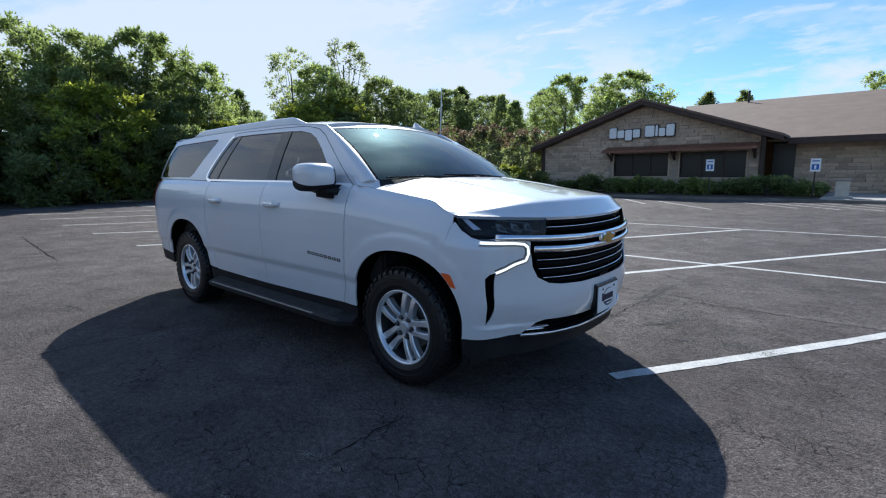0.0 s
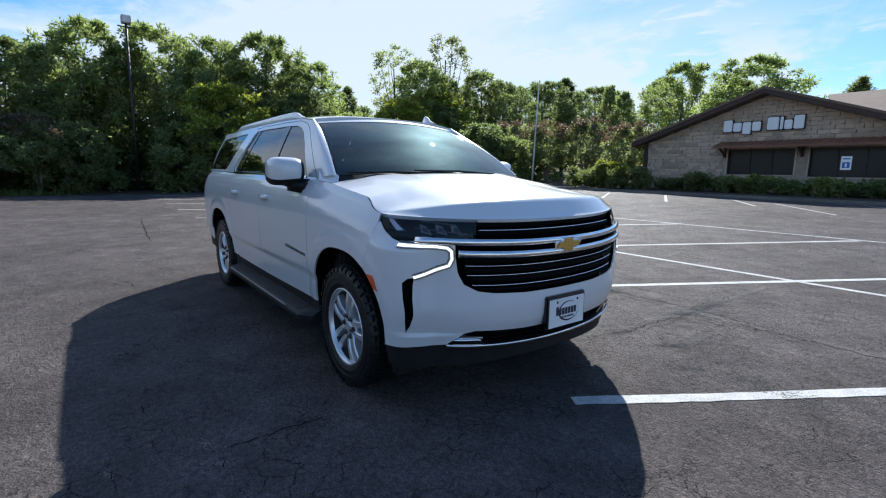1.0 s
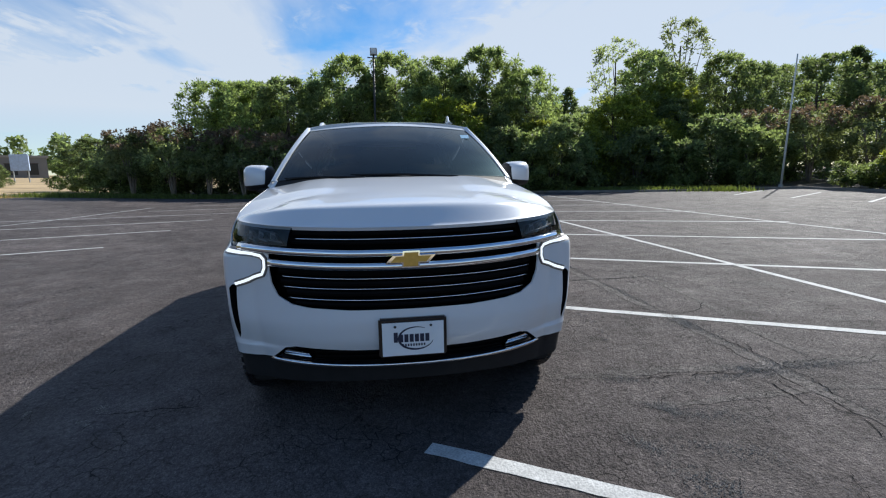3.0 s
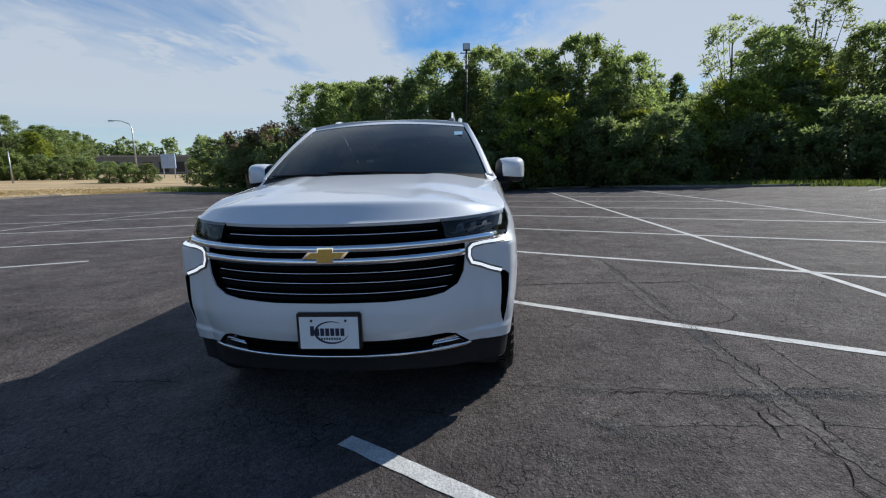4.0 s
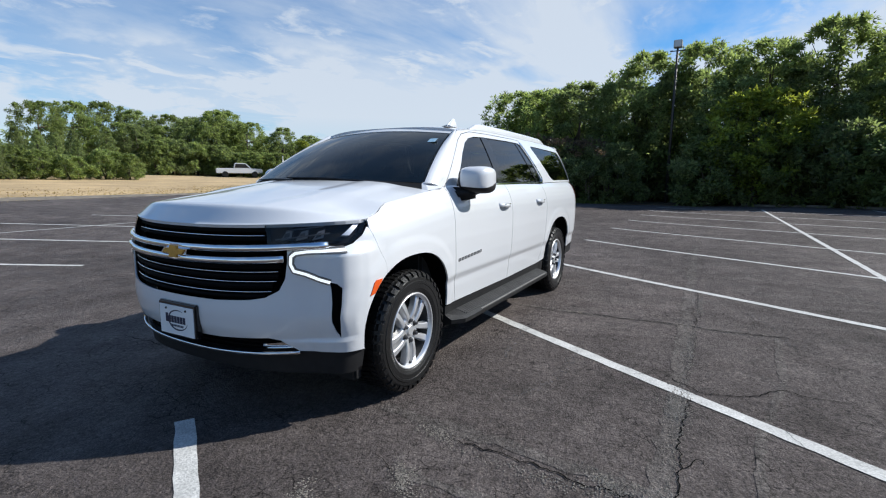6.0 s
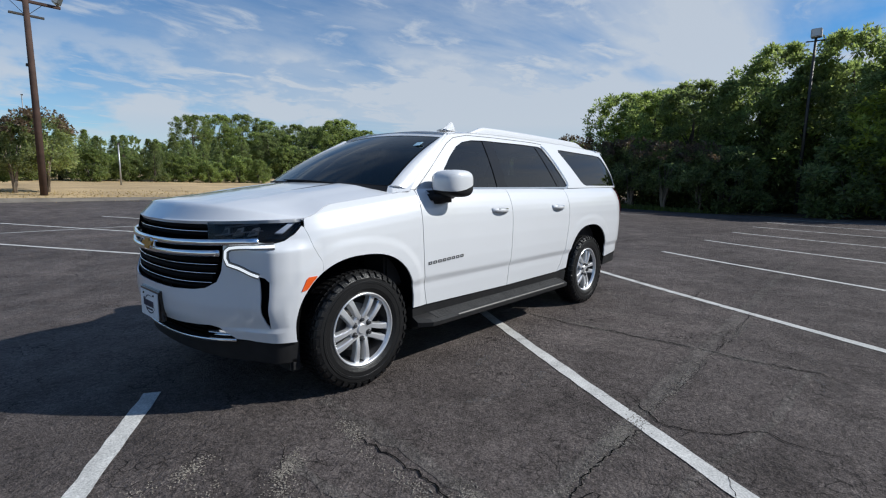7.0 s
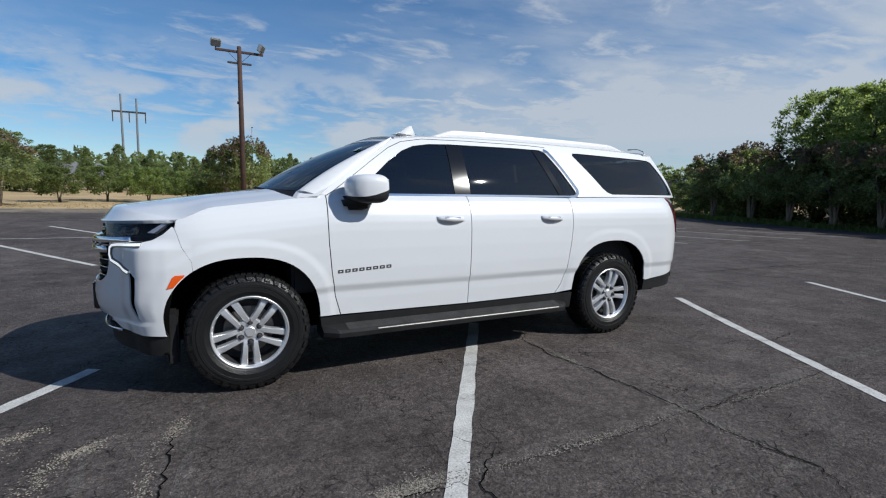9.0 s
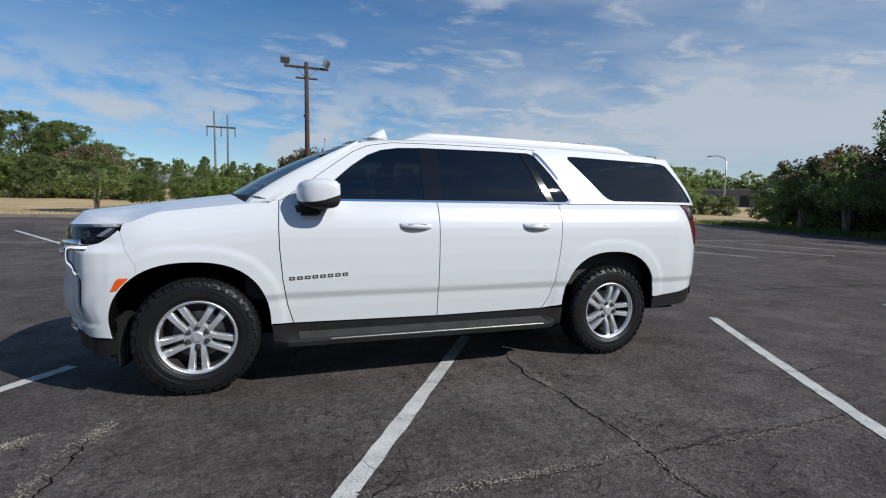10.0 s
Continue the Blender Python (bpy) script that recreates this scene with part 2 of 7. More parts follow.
IRON = material("brake_iron", (0.23, 0.22, 0.21), 0.45, 0.9, var=0.2, scale=20)
GOLD = material("gold_emblem", (0.52, 0.31, 0.07), 0.36, 0.6, var=0.1, scale=40)
AMBER = material("amber_lens", (0.75, 0.10, 0.01), 0.18, coat=0.7, var=0.1, scale=50)
RED = material("red_lens", (0.16, 0.008, 0.012), 0.12, coat=0.8, var=0.2, scale=40)
SMOKE = material("smoked_lens", (0.03, 0.028, 0.03), 0.12, coat=0.8)
PLATE = material("plate_white", (0.78, 0.80, 0.82), 0.35, var=0.03, scale=15)
INK = material("plate_ink", (0.015, 0.02, 0.05), 0.5)
INTERIOR = material("interior_trim", (0.022, 0.021, 0.021), 0.7, var=0.2, scale=6)
DASHGREY = material("dash_grey", (0.03, 0.032, 0.034), 0.6, var=0.15)
STICKER = material("sticker_blue", (0.35, 0.55, 0.68), 0.4)
LENS = glass("clear_lens", (0.72, 0.75, 0.80), 0.0, 1.42)
SCREENGLASS = glass("windshield_glass", (0.10, 0.12, 0.13), 0.012, 1.50, 0.024)
TINTGLASS = glass("privacy_glass", (0.10, 0.105, 0.11), 0.012, 1.85)
FRONTGLASS = glass("door_glass", (0.12, 0.13, 0.135), 0.012, 1.85)
MIRROR = material("mirror", (0.85, 0.86, 0.87), 0.01, 1.0)
ASPHALT = asphalt_material("asphalt", (0.092, 0.0785, 0.0735))
BAND = asphalt_material("worn_band_asphalt", (0.104, 0.092, 0.085))
SCUFF = glass("dust_scuff", (1, 1, 1))
SCUFF.node_tree.nodes.clear()


def dusty(m):
    """Thin dusty film: broken, mostly clear, pale grey."""
    nt = m.node_tree
    co, nz, mr = (nt.nodes.new("ShaderNode" + k) for k in ("TexCoord", "TexNoise", "MapRange"))
    nz.inputs["Scale"].default_value, nz.inputs["Detail"].default_value = 22, 5
    mr.inputs["From Min"].default_value, mr.inputs["From Max"].default_value, mr.inputs["To Max"].default_value = 0.45, 0.75, 0.55
    tr, df, mx, out = (nt.nodes.new("ShaderNode" + k) for k in ("BsdfTransparent", "BsdfDiffuse", "MixShader", "OutputMaterial"))
    df.inputs[0].default_value = (0.16, 0.15, 0.145, 1)
    nt.links.new(co.outputs["Object"], nz.inputs["Vector"])
    nt.links.new(nz.outputs["Fac"], mr.inputs["Value"])
    nt.links.new(mr.outputs[0], mx.inputs[0])
    nt.links.new(tr.outputs[0], mx.inputs[1])
    nt.links.new(df.outputs[0], mx.inputs[2])
    nt.links.new(mx.outputs[0], out.inputs[0])


dusty(SCUFF)
LINE = material("road_paint", (0.47, 0.465, 0.445), 0.8, var=0.20, scale=7, bump=0.4, bump_scale=90, fine=0.3)
CRACK = material("crack_fill", (0.006, 0.006, 0.006), 0.95, var=0.3, spec=0.05)
SEAL = material("worn_stones", (0.24, 0.215, 0.18), 0.85, var=0.3, scale=14, bump=0.4, bump_scale=80, fine=0.45)
CONCRETE = material("concrete", (0.34, 0.32, 0.29), 0.85, var=0.2, scale=2, bump=0.3, bump_scale=60, fine=0.12, rnd=0.08)
DIRTYKERB = material("dirty_kerb_concrete", (0.17, 0.155, 0.135), 0.9, var=0.35, scale=1.6, bump=0.4, bump_scale=50, fine=0.2)
DRYGRASS = material("dry_grass_soil", (0.41, 0.295, 0.155), 0.95, var=0.3, scale=0.35, bump=0.6, bump_scale=12, fine=0.3)
BARK = material("bark", (0.09, 0.07, 0.055), 0.9, var=0.35, scale=4, bump=0.7, bump_scale=18)
PALEBARK = material("pale_bark", (0.22, 0.18, 0.14), 0.85, var=0.3, scale=5, bump=0.4, bump_scale=25)
LEAF = leaf_material("leaf_green", (0.126, 0.155, 0.051), (0.37, 0.46, 0.13))
LEAF_DARK = leaf_material("leaf_dark", (0.120, 0.141, 0.060), (0.35, 0.44, 0.14))
LEAF_LIME = leaf_material("leaf_lime", (0.16, 0.20, 0.036), (0.38, 0.42, 0.05))
LEAF_GREY = leaf_material("leaf_grey_green", (0.140, 0.168, 0.082), (0.40, 0.46, 0.15))
BLOSSOM = leaf_material("faded_blossom", (0.18, 0.13, 0.085), (0.19, 0.13, 0.07))
STRAW = leaf_material("straw", (0.46, 0.34, 0.14), (0.4, 0.3, 0.1))
GRASSGREEN = leaf_material("green_grass", (0.13, 0.17, 0.04), (0.2, 0.25, 0.04))
STONE = material("limestone_block", (0.50, 0.385, 0.285), 0.9, var=0.18, scale=3, bump=0.6, bump_scale=25, fine=0.15, rnd=0.24)
MORTAR = material("mortar", (0.40, 0.32, 0.25), 0.95, var=0.15, scale=6, bump=0.4)
ROOFING = material("brown_shingle", (0.165, 0.115, 0.085), 0.9, var=0.16, scale=1.5, bump=0.5, bump_scale=30, fine=0.25)
TRIM = material("brown_trim", (0.052, 0.030, 0.022), 0.6, var=0.25, scale=4)
AWNING = material("rust_metal_awning", (0.20, 0.085, 0.05), 0.55, var=0.25, scale=3)
WINDARK = material("dark_screen_window", (0.012, 0.010, 0.009), 0.35, var=0.15, scale=3)
SIGNWHITE = material("sign_white", (0.85, 0.86, 0.86), 0.4, var=0.03)
SIGNBLUE = material("sign_blue", (0.03, 0.13, 0.42), 0.4, var=0.05)
SIGNDARK = material("sign_edge", (0.02, 0.022, 0.03), 0.5)
WOODPOLE = material("creosote_pole", (0.055, 0.030, 0.022), 0.85, var=0.35, scale=3, bump=0.5, bump_scale=30)
GALV = material("galvanised_steel", (0.42, 0.43, 0.43), 0.45, 0.7, var=0.12, scale=4)
DARKMETAL = material("dark_bronze_metal", (0.05, 0.045, 0.04), 0.5, 0.4, var=0.2, scale=5)
WHITEPOLE = material("weathered_white_pole", (0.62, 0.60, 0.55), 0.6, var=0.15, scale=2)
WALLTAN = material("tan_wall", (0.36, 0.30, 0.25), 0.9, var=0.12, scale=0.6)
EMIT = bpy.data.materials.new("running_light")
EMIT.use_nodes = True
EMIT.node_tree.nodes["Principled BSDF"].inputs["Base Color"].default_value = (0.45, 0.46, 0.47, 1)
EMIT.node_tree.nodes["Principled BSDF"].inputs["Emission Color"].default_value = (0.95, 0.98, 1, 1)
EMIT.node_tree.nodes["Principled BSDF"].inputs["Emission Strength"].default_value = 0.7
LAMPGLASS = material("lamp_lens", (0.55, 0.57, 0.58), 0.2, coat=0.5)


# ---- mesh tools ----
def smooth01(a, b, v):
    t = min(1.0, max(0.0, (v - a) / (b - a)))
    return t * t * (3 - 2 * t)


def obj(name, me, mat, parent=None, label=""):
    if mat is not None:
        me.materials.append(mat)
    ob = new(name, me)
    if parent is not None:
        ob.parent = parent
    if label:
        ob["label"] = label
    return ob


def part(name, bm, mat, parent=None, label="", smooth=False):
    me = bpy.data.meshes.new(name)
    if smooth:
        for f in bm.faces:
            f.smooth = True
    bm.to_mesh(me)
    bm.free()
    return obj(name, me, mat, parent, label)


def box(bm, x0, x1, y0, y1, z0, z1, bevel=0.0, m=None):
    r = bmesh.ops.create_cube(bm, size=1)
    vs = r["verts"]
    for v in vs:
        v.co = Vector(((x0 + x1) / 2 + v.co.x * (x1 - x0), (y0 + y1) / 2 + v.co.y * (y1 - y0), (z0 + z1) / 2 + v.co.z * (z1 - z0)))
    if bevel > 0:
        es = list({e for v in vs for e in v.link_edges})
        r2 = bmesh.ops.bevel(bm, geom=es, offset=bevel, segments=2, affect="EDGES")
        vs = list({v for f in r2["faces"] for v in f.verts} | {v for v in vs if v.is_valid})
    if m is not None:
        bmesh.ops.transform(bm, matrix=m, verts=vs)
    return vs


def box_part(name, mat, parent, dims, bevel=0.0, m=None, label=""):
    bm = bmesh.new()
    box(bm, *dims, bevel=bevel, m=m)
    return part(name, bm, mat, parent, label)


def lathe(bm, prof, n=32, m=None):
    """Turn (r, h) pairs round the z axis."""
    rings = []
    for r, h in prof:
        rings.append([bm.verts.new((r * math.cos(2 * math.pi * k / n), r * math.sin(2 * math.pi * k / n), h)) for k in range(n)])
    for a, b in zip(rings, rings[1:]):
        for k in range(n):
            bm.faces.new((a[k], a[(k + 1) % n], b[(k + 1) % n], b[k]))
    vs = [v for r in rings for v in r]
    if m is not None:
        bmesh.ops.transform(bm, matrix=m, verts=vs)
    return rings


def tube(bm, pts, radii, n=8, cap=True):
    """A tapered tube through points."""
    pts = [Vector(p) for p in pts]
    rings = []
    for i, p in enumerate(pts):
        d = (pts[min(i + 1, len(pts) - 1)] - pts[max(i - 1, 0)]).normalized()
        a = d.orthogonal().normalized() if abs(d.z) > 0.95 else d.cross(Vector((0, 0, 1))).normalized()
        if abs(d.z) > 0.95:
            a = Vector((1, 0, 0)) - d * d.x
            a.normalize()
        b = d.cross(a)
        r = radii[i] if isinstance(radii, (list, tuple)) else radii
        rings.append([bm.verts.new(p + (a * math.cos(2 * math.pi * k / n) + b * math.sin(2 * math.pi * k / n)) * r) for k in range(n)])
    for a, b in zip(rings, rings[1:]):
        for k in range(n):
            bm.faces.new((a[k], a[(k + 1) % n], b[(k + 1) % n], b[k]))
    if cap:
        bm.faces.new(rings[0][::-1])
        bm.faces.new(rings[-1])


def thing(name, label, category, group="", kind="", at=(0, 0, 0)):
    ob = new(name)
    ob.location = at
    ob.empty_display_size = 0.2
    return tagged(ob, label, category, group, kind)


def densify(loop, step):
    out = []
    for (a, b), (c, d) in zip(loop, loop[1:] + loop[:1]):
        n = max(1, int(math.ceil(math.hypot(c - a, d - b) / step)))
        out += [(a + (c - a) * k / n, b + (d - b) * k / n) for k in range(n)]
    return out


def patch(name, loops, fn, mat, parent, step=(0.05, 0.05), flange=0.012, out=None, label="", dens=0.03):
    """A panel: polygons (outline, then holes) in the plane of two parameters, cut into a fine net, laid on the surface fn(u, v),
    with exact normals and a folded-in edge. out: a point on the inner side."""
    bm = bmesh.new()
    edges = []
    first = list(loops[0])
    square = len(loops) == 1 and len(first) == 4 and len({p[0] for p in first}) == 2 and len({p[1] for p in first}) == 2
    if square:
        ua, ub, va, vb = min(p[0] for p in first), max(p[0] for p in first), min(p[1] for p in first), max(p[1] for p in first)
        nu, nv = int((ub - ua) / step[0]) + 2, int((vb - va) / step[1]) + 2
        net = [[bm.verts.new((ua + (ub - ua) * i / nu, va + (vb - va) * j / nv, 0)) for i in range(nu + 1)] for j in range(nv + 1)]
        for j in range(nv):
            for i in range(nu):
                bm.faces.new((net[j][i], net[j][i + 1], net[j + 1][i + 1], net[j + 1][i]))
        loops = []
    for lp in loops:
        lp = densify(list(lp), dens)
        vs = [bm.verts.new((a, b, 0)) for a, b in lp]
        edges += [bm.edges.new((vs[k], vs[(k + 1) % len(vs)])) for k in range(len(vs))]
    if edges:
        bmesh.ops.triangle_fill(bm, use_beauty=False, use_dissolve=False, edges=edges)
    us, vs_ = [v.co.x for v in bm.verts], [v.co.y for v in bm.verts]
    for axis, lo, hi, st in () if square else ((0, min(us), max(us), step[0]), (1, min(vs_), max(vs_), step[1])):
        n = int((hi - lo) / st)
        for k in range(1, n + 1):
            c = lo + (hi - lo) * k / (n + 1)
            co, no = [0, 0, 0], [0, 0, 0]
            co[axis], no[axis] = c, 1
            bmesh.ops.bisect_plane(bm, geom=list(bm.verts) + list(bm.edges) + list(bm.faces), dist=1e-6, plane_co=co, plane_no=no)
    bm.verts.index_update()
    uv = [(v.co.x, v.co.y) for v in bm.verts]
    pos, nor = [], []
    e = 1e-3
    inner = Vector(out if out is not None else (-1.9, 0, 0.9))
    for a, b in uv:
        p = Vector(fn(a, b))
        n = (Vector(fn(a + e, b)) - Vector(fn(a - e, b))).cross(Vector(fn(a, b + e)) - Vector(fn(a, b - e)))
        n = n.normalized() if n.length > 1e-12 else Vector((0, 0, 1))
        pos.append(p)
        nor.append(n)
    if sum(n.dot(p - inner) for n, p in zip(nor, pos)) < 0:
        nor = [-n for n in nor]
    verts, faces, norms = list(pos), [], []
    for f in bm.faces:
        ids = [v.index for v in f.verts]
        p0, p1, p2 = pos[ids[0]], pos[ids[1]], pos[ids[2]]
        fl = (p1 - p0).cross(p2 - p0)
        if fl.dot(nor[ids[0]]) < 0:
            ids.reverse()
        faces.append(ids)
        norms += [nor[k] for k in ids]
    if flange > 0:
        for ed in bm.edges:
            if len(ed.link_faces) == 1:
                a, b = ed.verts[0].index, ed.verts[1].index
                k = len(verts)
                verts += [pos[a], pos[b], pos[b] - nor[b] * flange, pos[a] - nor[a] * flange]
                q = [k, k + 1, k + 2, k + 3]
                mid = sum((pos[v.index] for v in ed.link_faces[0].verts), Vector()) / len(ed.link_faces[0].verts)
                fnm = (verts[k + 1] - verts[k]).cross(verts[k + 2] - verts[k])
                if fnm.dot((pos[a] + pos[b]) / 2 - mid) < 0:
                    q.reverse()
                    fnm = -fnm
                faces.append(q)
                fnm = fnm.normalized() if fnm.length > 1e-12 else nor[a]
                norms += [fnm] * 4
    bm.free()
    me = bpy.data.meshes.new(name)
    me.from_pydata([tuple(v) for v in verts], [], faces)
    me.polygons.foreach_set("use_smooth", [True] * len(me.polygons))
    me.normals_split_custom_set([tuple(n) for n in norms])
    return obj(name, me, mat, parent, label)

# ---- the car: body surfaces ----
def table(points, width=0.02, step=0.004):
    """A smoothed curve through (position, value) pairs."""
    xs, vs = zip(*points)
    g = np.arange(xs[0] - 0.2, xs[-1] + 0.2, step)
    k = max(1, int(width / step))
    v = np.interp(np.concatenate([g[:1].repeat(k), g, g[-1:].repeat(k)]), xs, vs)
    ker = np.hanning(2 * k + 3)[1:-1]
    v = np.convolve(v, ker / ker.sum(), "same")[k:-k]
    return lambda x: float(np.interp(x, g, v))


def make_plan():
    """Half of the body's outline from above, from the nose's middle along the side to the tail's middle."""
    pts = []
    for k in range(401):
        y = math.sin(k / 400 * math.pi / 2)
        pts.append((0.2 + 0.75 * (1 - y**2.5) ** 0.4, y))
    pts += [(0.2 - 4.23 * k / 80, 1.0) for k in range(1, 80)]
    for k in range(401):
        y = math.cos(k / 400 * math.pi / 2)
        pts.append((-4.03 - 0.61 * (1 - y**2.6) ** (1 / 2.6), y))
    pts[-1] = (-4.64, 0.0)
    a = np.array(pts)
    s = np.concatenate([[0], np.cumsum(np.hypot(*np.diff(a, axis=0).T))])
    return s, a


PLAN_S, PLAN = make_plan()
width_at = table([(0.2, 0.95), (0.40, 0.966), (0.50, 0.976), (0.58, 0.985), (0.642, 0.989), (0.688, 1.008), (0.80, 1.017), (0.95, 1.022), (1.08, 1.0205), (1.15, 1.014), (1.20, 1.003),
                  (1.25, 0.985), (1.31, 0.955), (1.36, 0.905), (1.45, 0.82)], 0.016)
front_width = table([(0.2, 0.95), (0.40, 0.972), (0.55, 0.988), (0.70, 1.003), (0.80, 1.013), (0.95, 1.022), (1.08, 1.0205), (1.15, 1.014), (1.20, 1.003), (1.25, 0.985), (1.31, 0.955), (1.36, 0.905), (1.45, 0.82)], 0.03)
nose_at = table([(0.2, -0.08), (0.40, -0.055), (0.47, -0.035), (0.52, -0.012), (0.57, 0.008), (0.66, 0.016), (0.74, 0.006), (0.80, 0.0), (0.95, -0.004), (1.05, -0.012), (1.18, -0.035), (1.3, -0.08)], 0.04)


def make_low_plan():
    """The outline under the lamps: the bumper's corners are squarer."""
    way = np.array([(0.734, 0.80), (0.714, 0.85), (0.686, 0.890), (0.664, 0.926), (0.645, 0.946), (0.615, 0.961), (0.57, 0.976), (0.50, 0.988)])
    q = np.concatenate([[0], np.cumsum(np.hypot(*np.diff(way, axis=0).T))])
    out = PLAN.copy()
    s0, s1 = float(np.interp(0.80, PLAN[:401, 1], PLAN_S[:401])), float(np.interp(-0.50, -PLAN[:, 0], PLAN_S))
    for k in range(len(out)):
        if s0 < PLAN_S[k] < s1:
            u = (PLAN_S[k] - s0) / (s1 - s0) * q[-1]
            out[k] = np.interp(u, q, way[:, 0]), np.interp(u, q, way[:, 1])
        elif PLAN_S[k] >= s1 and out[k, 0] > 0.2:
            out[k, 1] = max(out[k, 1], 0.988 + 0.012 * (0.50 - out[k, 0]) / 0.30)
    return out


LOW_PLAN = make_low_plan()


def s_low(y):
    """Length along the outline under the lamps at a true half-width."""
    return float(np.interp(y / 1.015, LOW_PLAN[:520, 1], PLAN_S[:520]))


def s_of_y(y):
    """Length along the outline at a half-width, on the nose."""
    return float(np.interp(abs(y), PLAN[:401, 1], PLAN_S[:401]))


def s_of_x(x):
    return float(np.interp(-x, -PLAN[:, 0], PLAN_S))


def shoulder(x):
    return 1.19 + (0.8 - min(0.45, max(x, -0.55))) * 0.12 + 0.008 * smooth01(0.55, 4.5, -x) + 0.008 * smooth01(0.45, 0.7, -x)


def hood_edge_z(x):
    b = smooth01(0.20, 0.45, x)
    return (shoulder(x) - 0.012) * (1 - b) + 1.170 * b


ARCHES = ((0.02, 0.425, 0.496), (-3.348, 0.450, 0.492))
SQUARE = 2.45


def skin(s, z, side=1, off=0.0):
    px, py = float(np.interp(abs(s), PLAN_S, PLAN[:, 0])), float(np.interp(abs(s), PLAN_S, PLAN[:, 1]))
    if px > 0.2 and z < 1.06:
        w = 1 - smooth01(0.985, 1.06, z)
        px += (float(np.interp(abs(s), PLAN_S, LOW_PLAN[:, 0])) - px) * w
        py += (float(np.interp(abs(s), PLAN_S, LOW_PLAN[:, 1])) - py) * w
    zw = z * 1.36 / shoulder(px)
    front = smooth01(0.32, 0.46, px)
    y = py * (width_at(zw) * (1 - front) + front_width(zw) * front)
    x = px + nose_at(z) * max(0.0, (px - 0.2) / 0.75)
    if px < -4.03:
        x += 0.16 * max(0.0, z - 0.95) * (-4.03 - px) / 0.61
    if px > 0.2:
        lip = smooth01(0.50, 0.53, z) * (1 - smooth01(0.53, 0.66, z)) * smooth01(0.45, 0.9, py) * smooth01(0.52, 0.62, px)
        x -= 0.018 * lip
    for cx, cz, r in ARCHES:
        d = (abs(x - cx) ** SQUARE + abs(z - cz) ** SQUARE) ** (1 / SQUARE)
        if z > 0.3:
            y += 0.007 * (1 - smooth01(r + 0.062, r + 0.125, d)) * smooth01(0.9, 0.99, py)
    sg = side if s >= 0 else -side
    p = Vector((x, y * sg, z))
    if off:
        q = [PLAN[:, k] for k in (0, 1)]
        a, b = (np.interp(abs(s) + 0.01, PLAN_S, v) for v in q)
        c, d = (np.interp(max(0.0, abs(s) - 0.01), PLAN_S, v) for v in q)
        n = Vector((-(b - d), (a - c) * sg, 0)) * -1
        n = Vector((b - d, -(a - c) * sg, 0)).normalized()
        p += n * off
    return p


def skin_fn(side, off=0.0):
    return lambda s, z: skin(s, z, side, off)


def house_y(x, z):
    """Half-width of the glass house."""
    d = z - 1.36
    py = float(np.interp(s_of_x(x), PLAN_S, PLAN[:, 1])) if x < -4.03 else 1.0
    return (0.912 - 0.34 * d - 0.26 * d * d) * (0.4 + 0.6 * py)


def house_fn(side, off=0.0):
    return lambda x, z: Vector((x , (house_y(x, z) + off) * side, z))


ROOF_X = [-4.75, -4.5, -4.0, -3.3, -2.5, -1.8, -1.4, -1.15, -1.0]
ROOF_Z = [1.80, 1.835, 1.878, 1.902, 1.910, 1.905, 1.888, 1.862, 1.835]
ROOF_FIT = np.polyfit(ROOF_X, ROOF_Z, 5)


def roof_mid(x):
    return float(np.polyval(ROOF_FIT, x))


def roof_edge(x):
    return roof_mid(x) - 0.055


def arch_points(k, a0, a1, n=22, grow=0.0):
    """Points of a wheel arch, a rounded square, between two angles."""
    cx, cz, r = ARCHES[k]
    out = []
    for i in range(n + 1):
        a = radians(a0 + (a1 - a0) * i / n)
        c, q = math.cos(a), math.sin(a)
        f = (r + grow) / (abs(c) ** SQUARE + abs(q) ** SQUARE) ** (1 / SQUARE)
        out.append((cx + f * c, cz + f * q))
    return out


def xs_loop(loop):
    """Turn (x, z) pairs of the side into (s, z)."""
    return [(s_of_x(x), z) for x, z in densify(list(loop), 0.03)]


def ys_loop(loop):
    """Turn (y, z) pairs of the nose into (s, z)."""
    return [(math.copysign(s_of_y(y), y), z) for y, z in densify(list(loop), 0.03)]


def front_bar(bm, ends, mid_drop, half, depth, off, n=48, side=1, z_of=None, curve=1.0):
    """A bar across the nose from y0 to y1, following the outline."""
    y0, y1 = ends
    rings = []
    for k in range(n + 1):
        y = y0 + (y1 - y0) * k / n
        z = z_of(y)
        ring = []
        for o, dz in ((0, -half * 0.9), (depth * 0.55, -half), (depth * 0.88, -half * 0.72), (depth, 0), (depth * 0.88, half * 0.72), (depth * 0.45, half)):
            ring.append(bm.verts.new(skin(math.copysign(s_of_y(y), y), z + dz, side, off + o)))
        rings.append(ring)
    for a, b in zip(rings, rings[1:]):
        for k in range(6):
            bm.faces.new((a[k], a[(k + 1) % 6], b[(k + 1) % 6], b[k]))
    bm.faces.new(rings[0])
    bm.faces.new(rings[-1][::-1])
    bmesh.ops.recalc_face_normals(bm, faces=bm.faces[:])


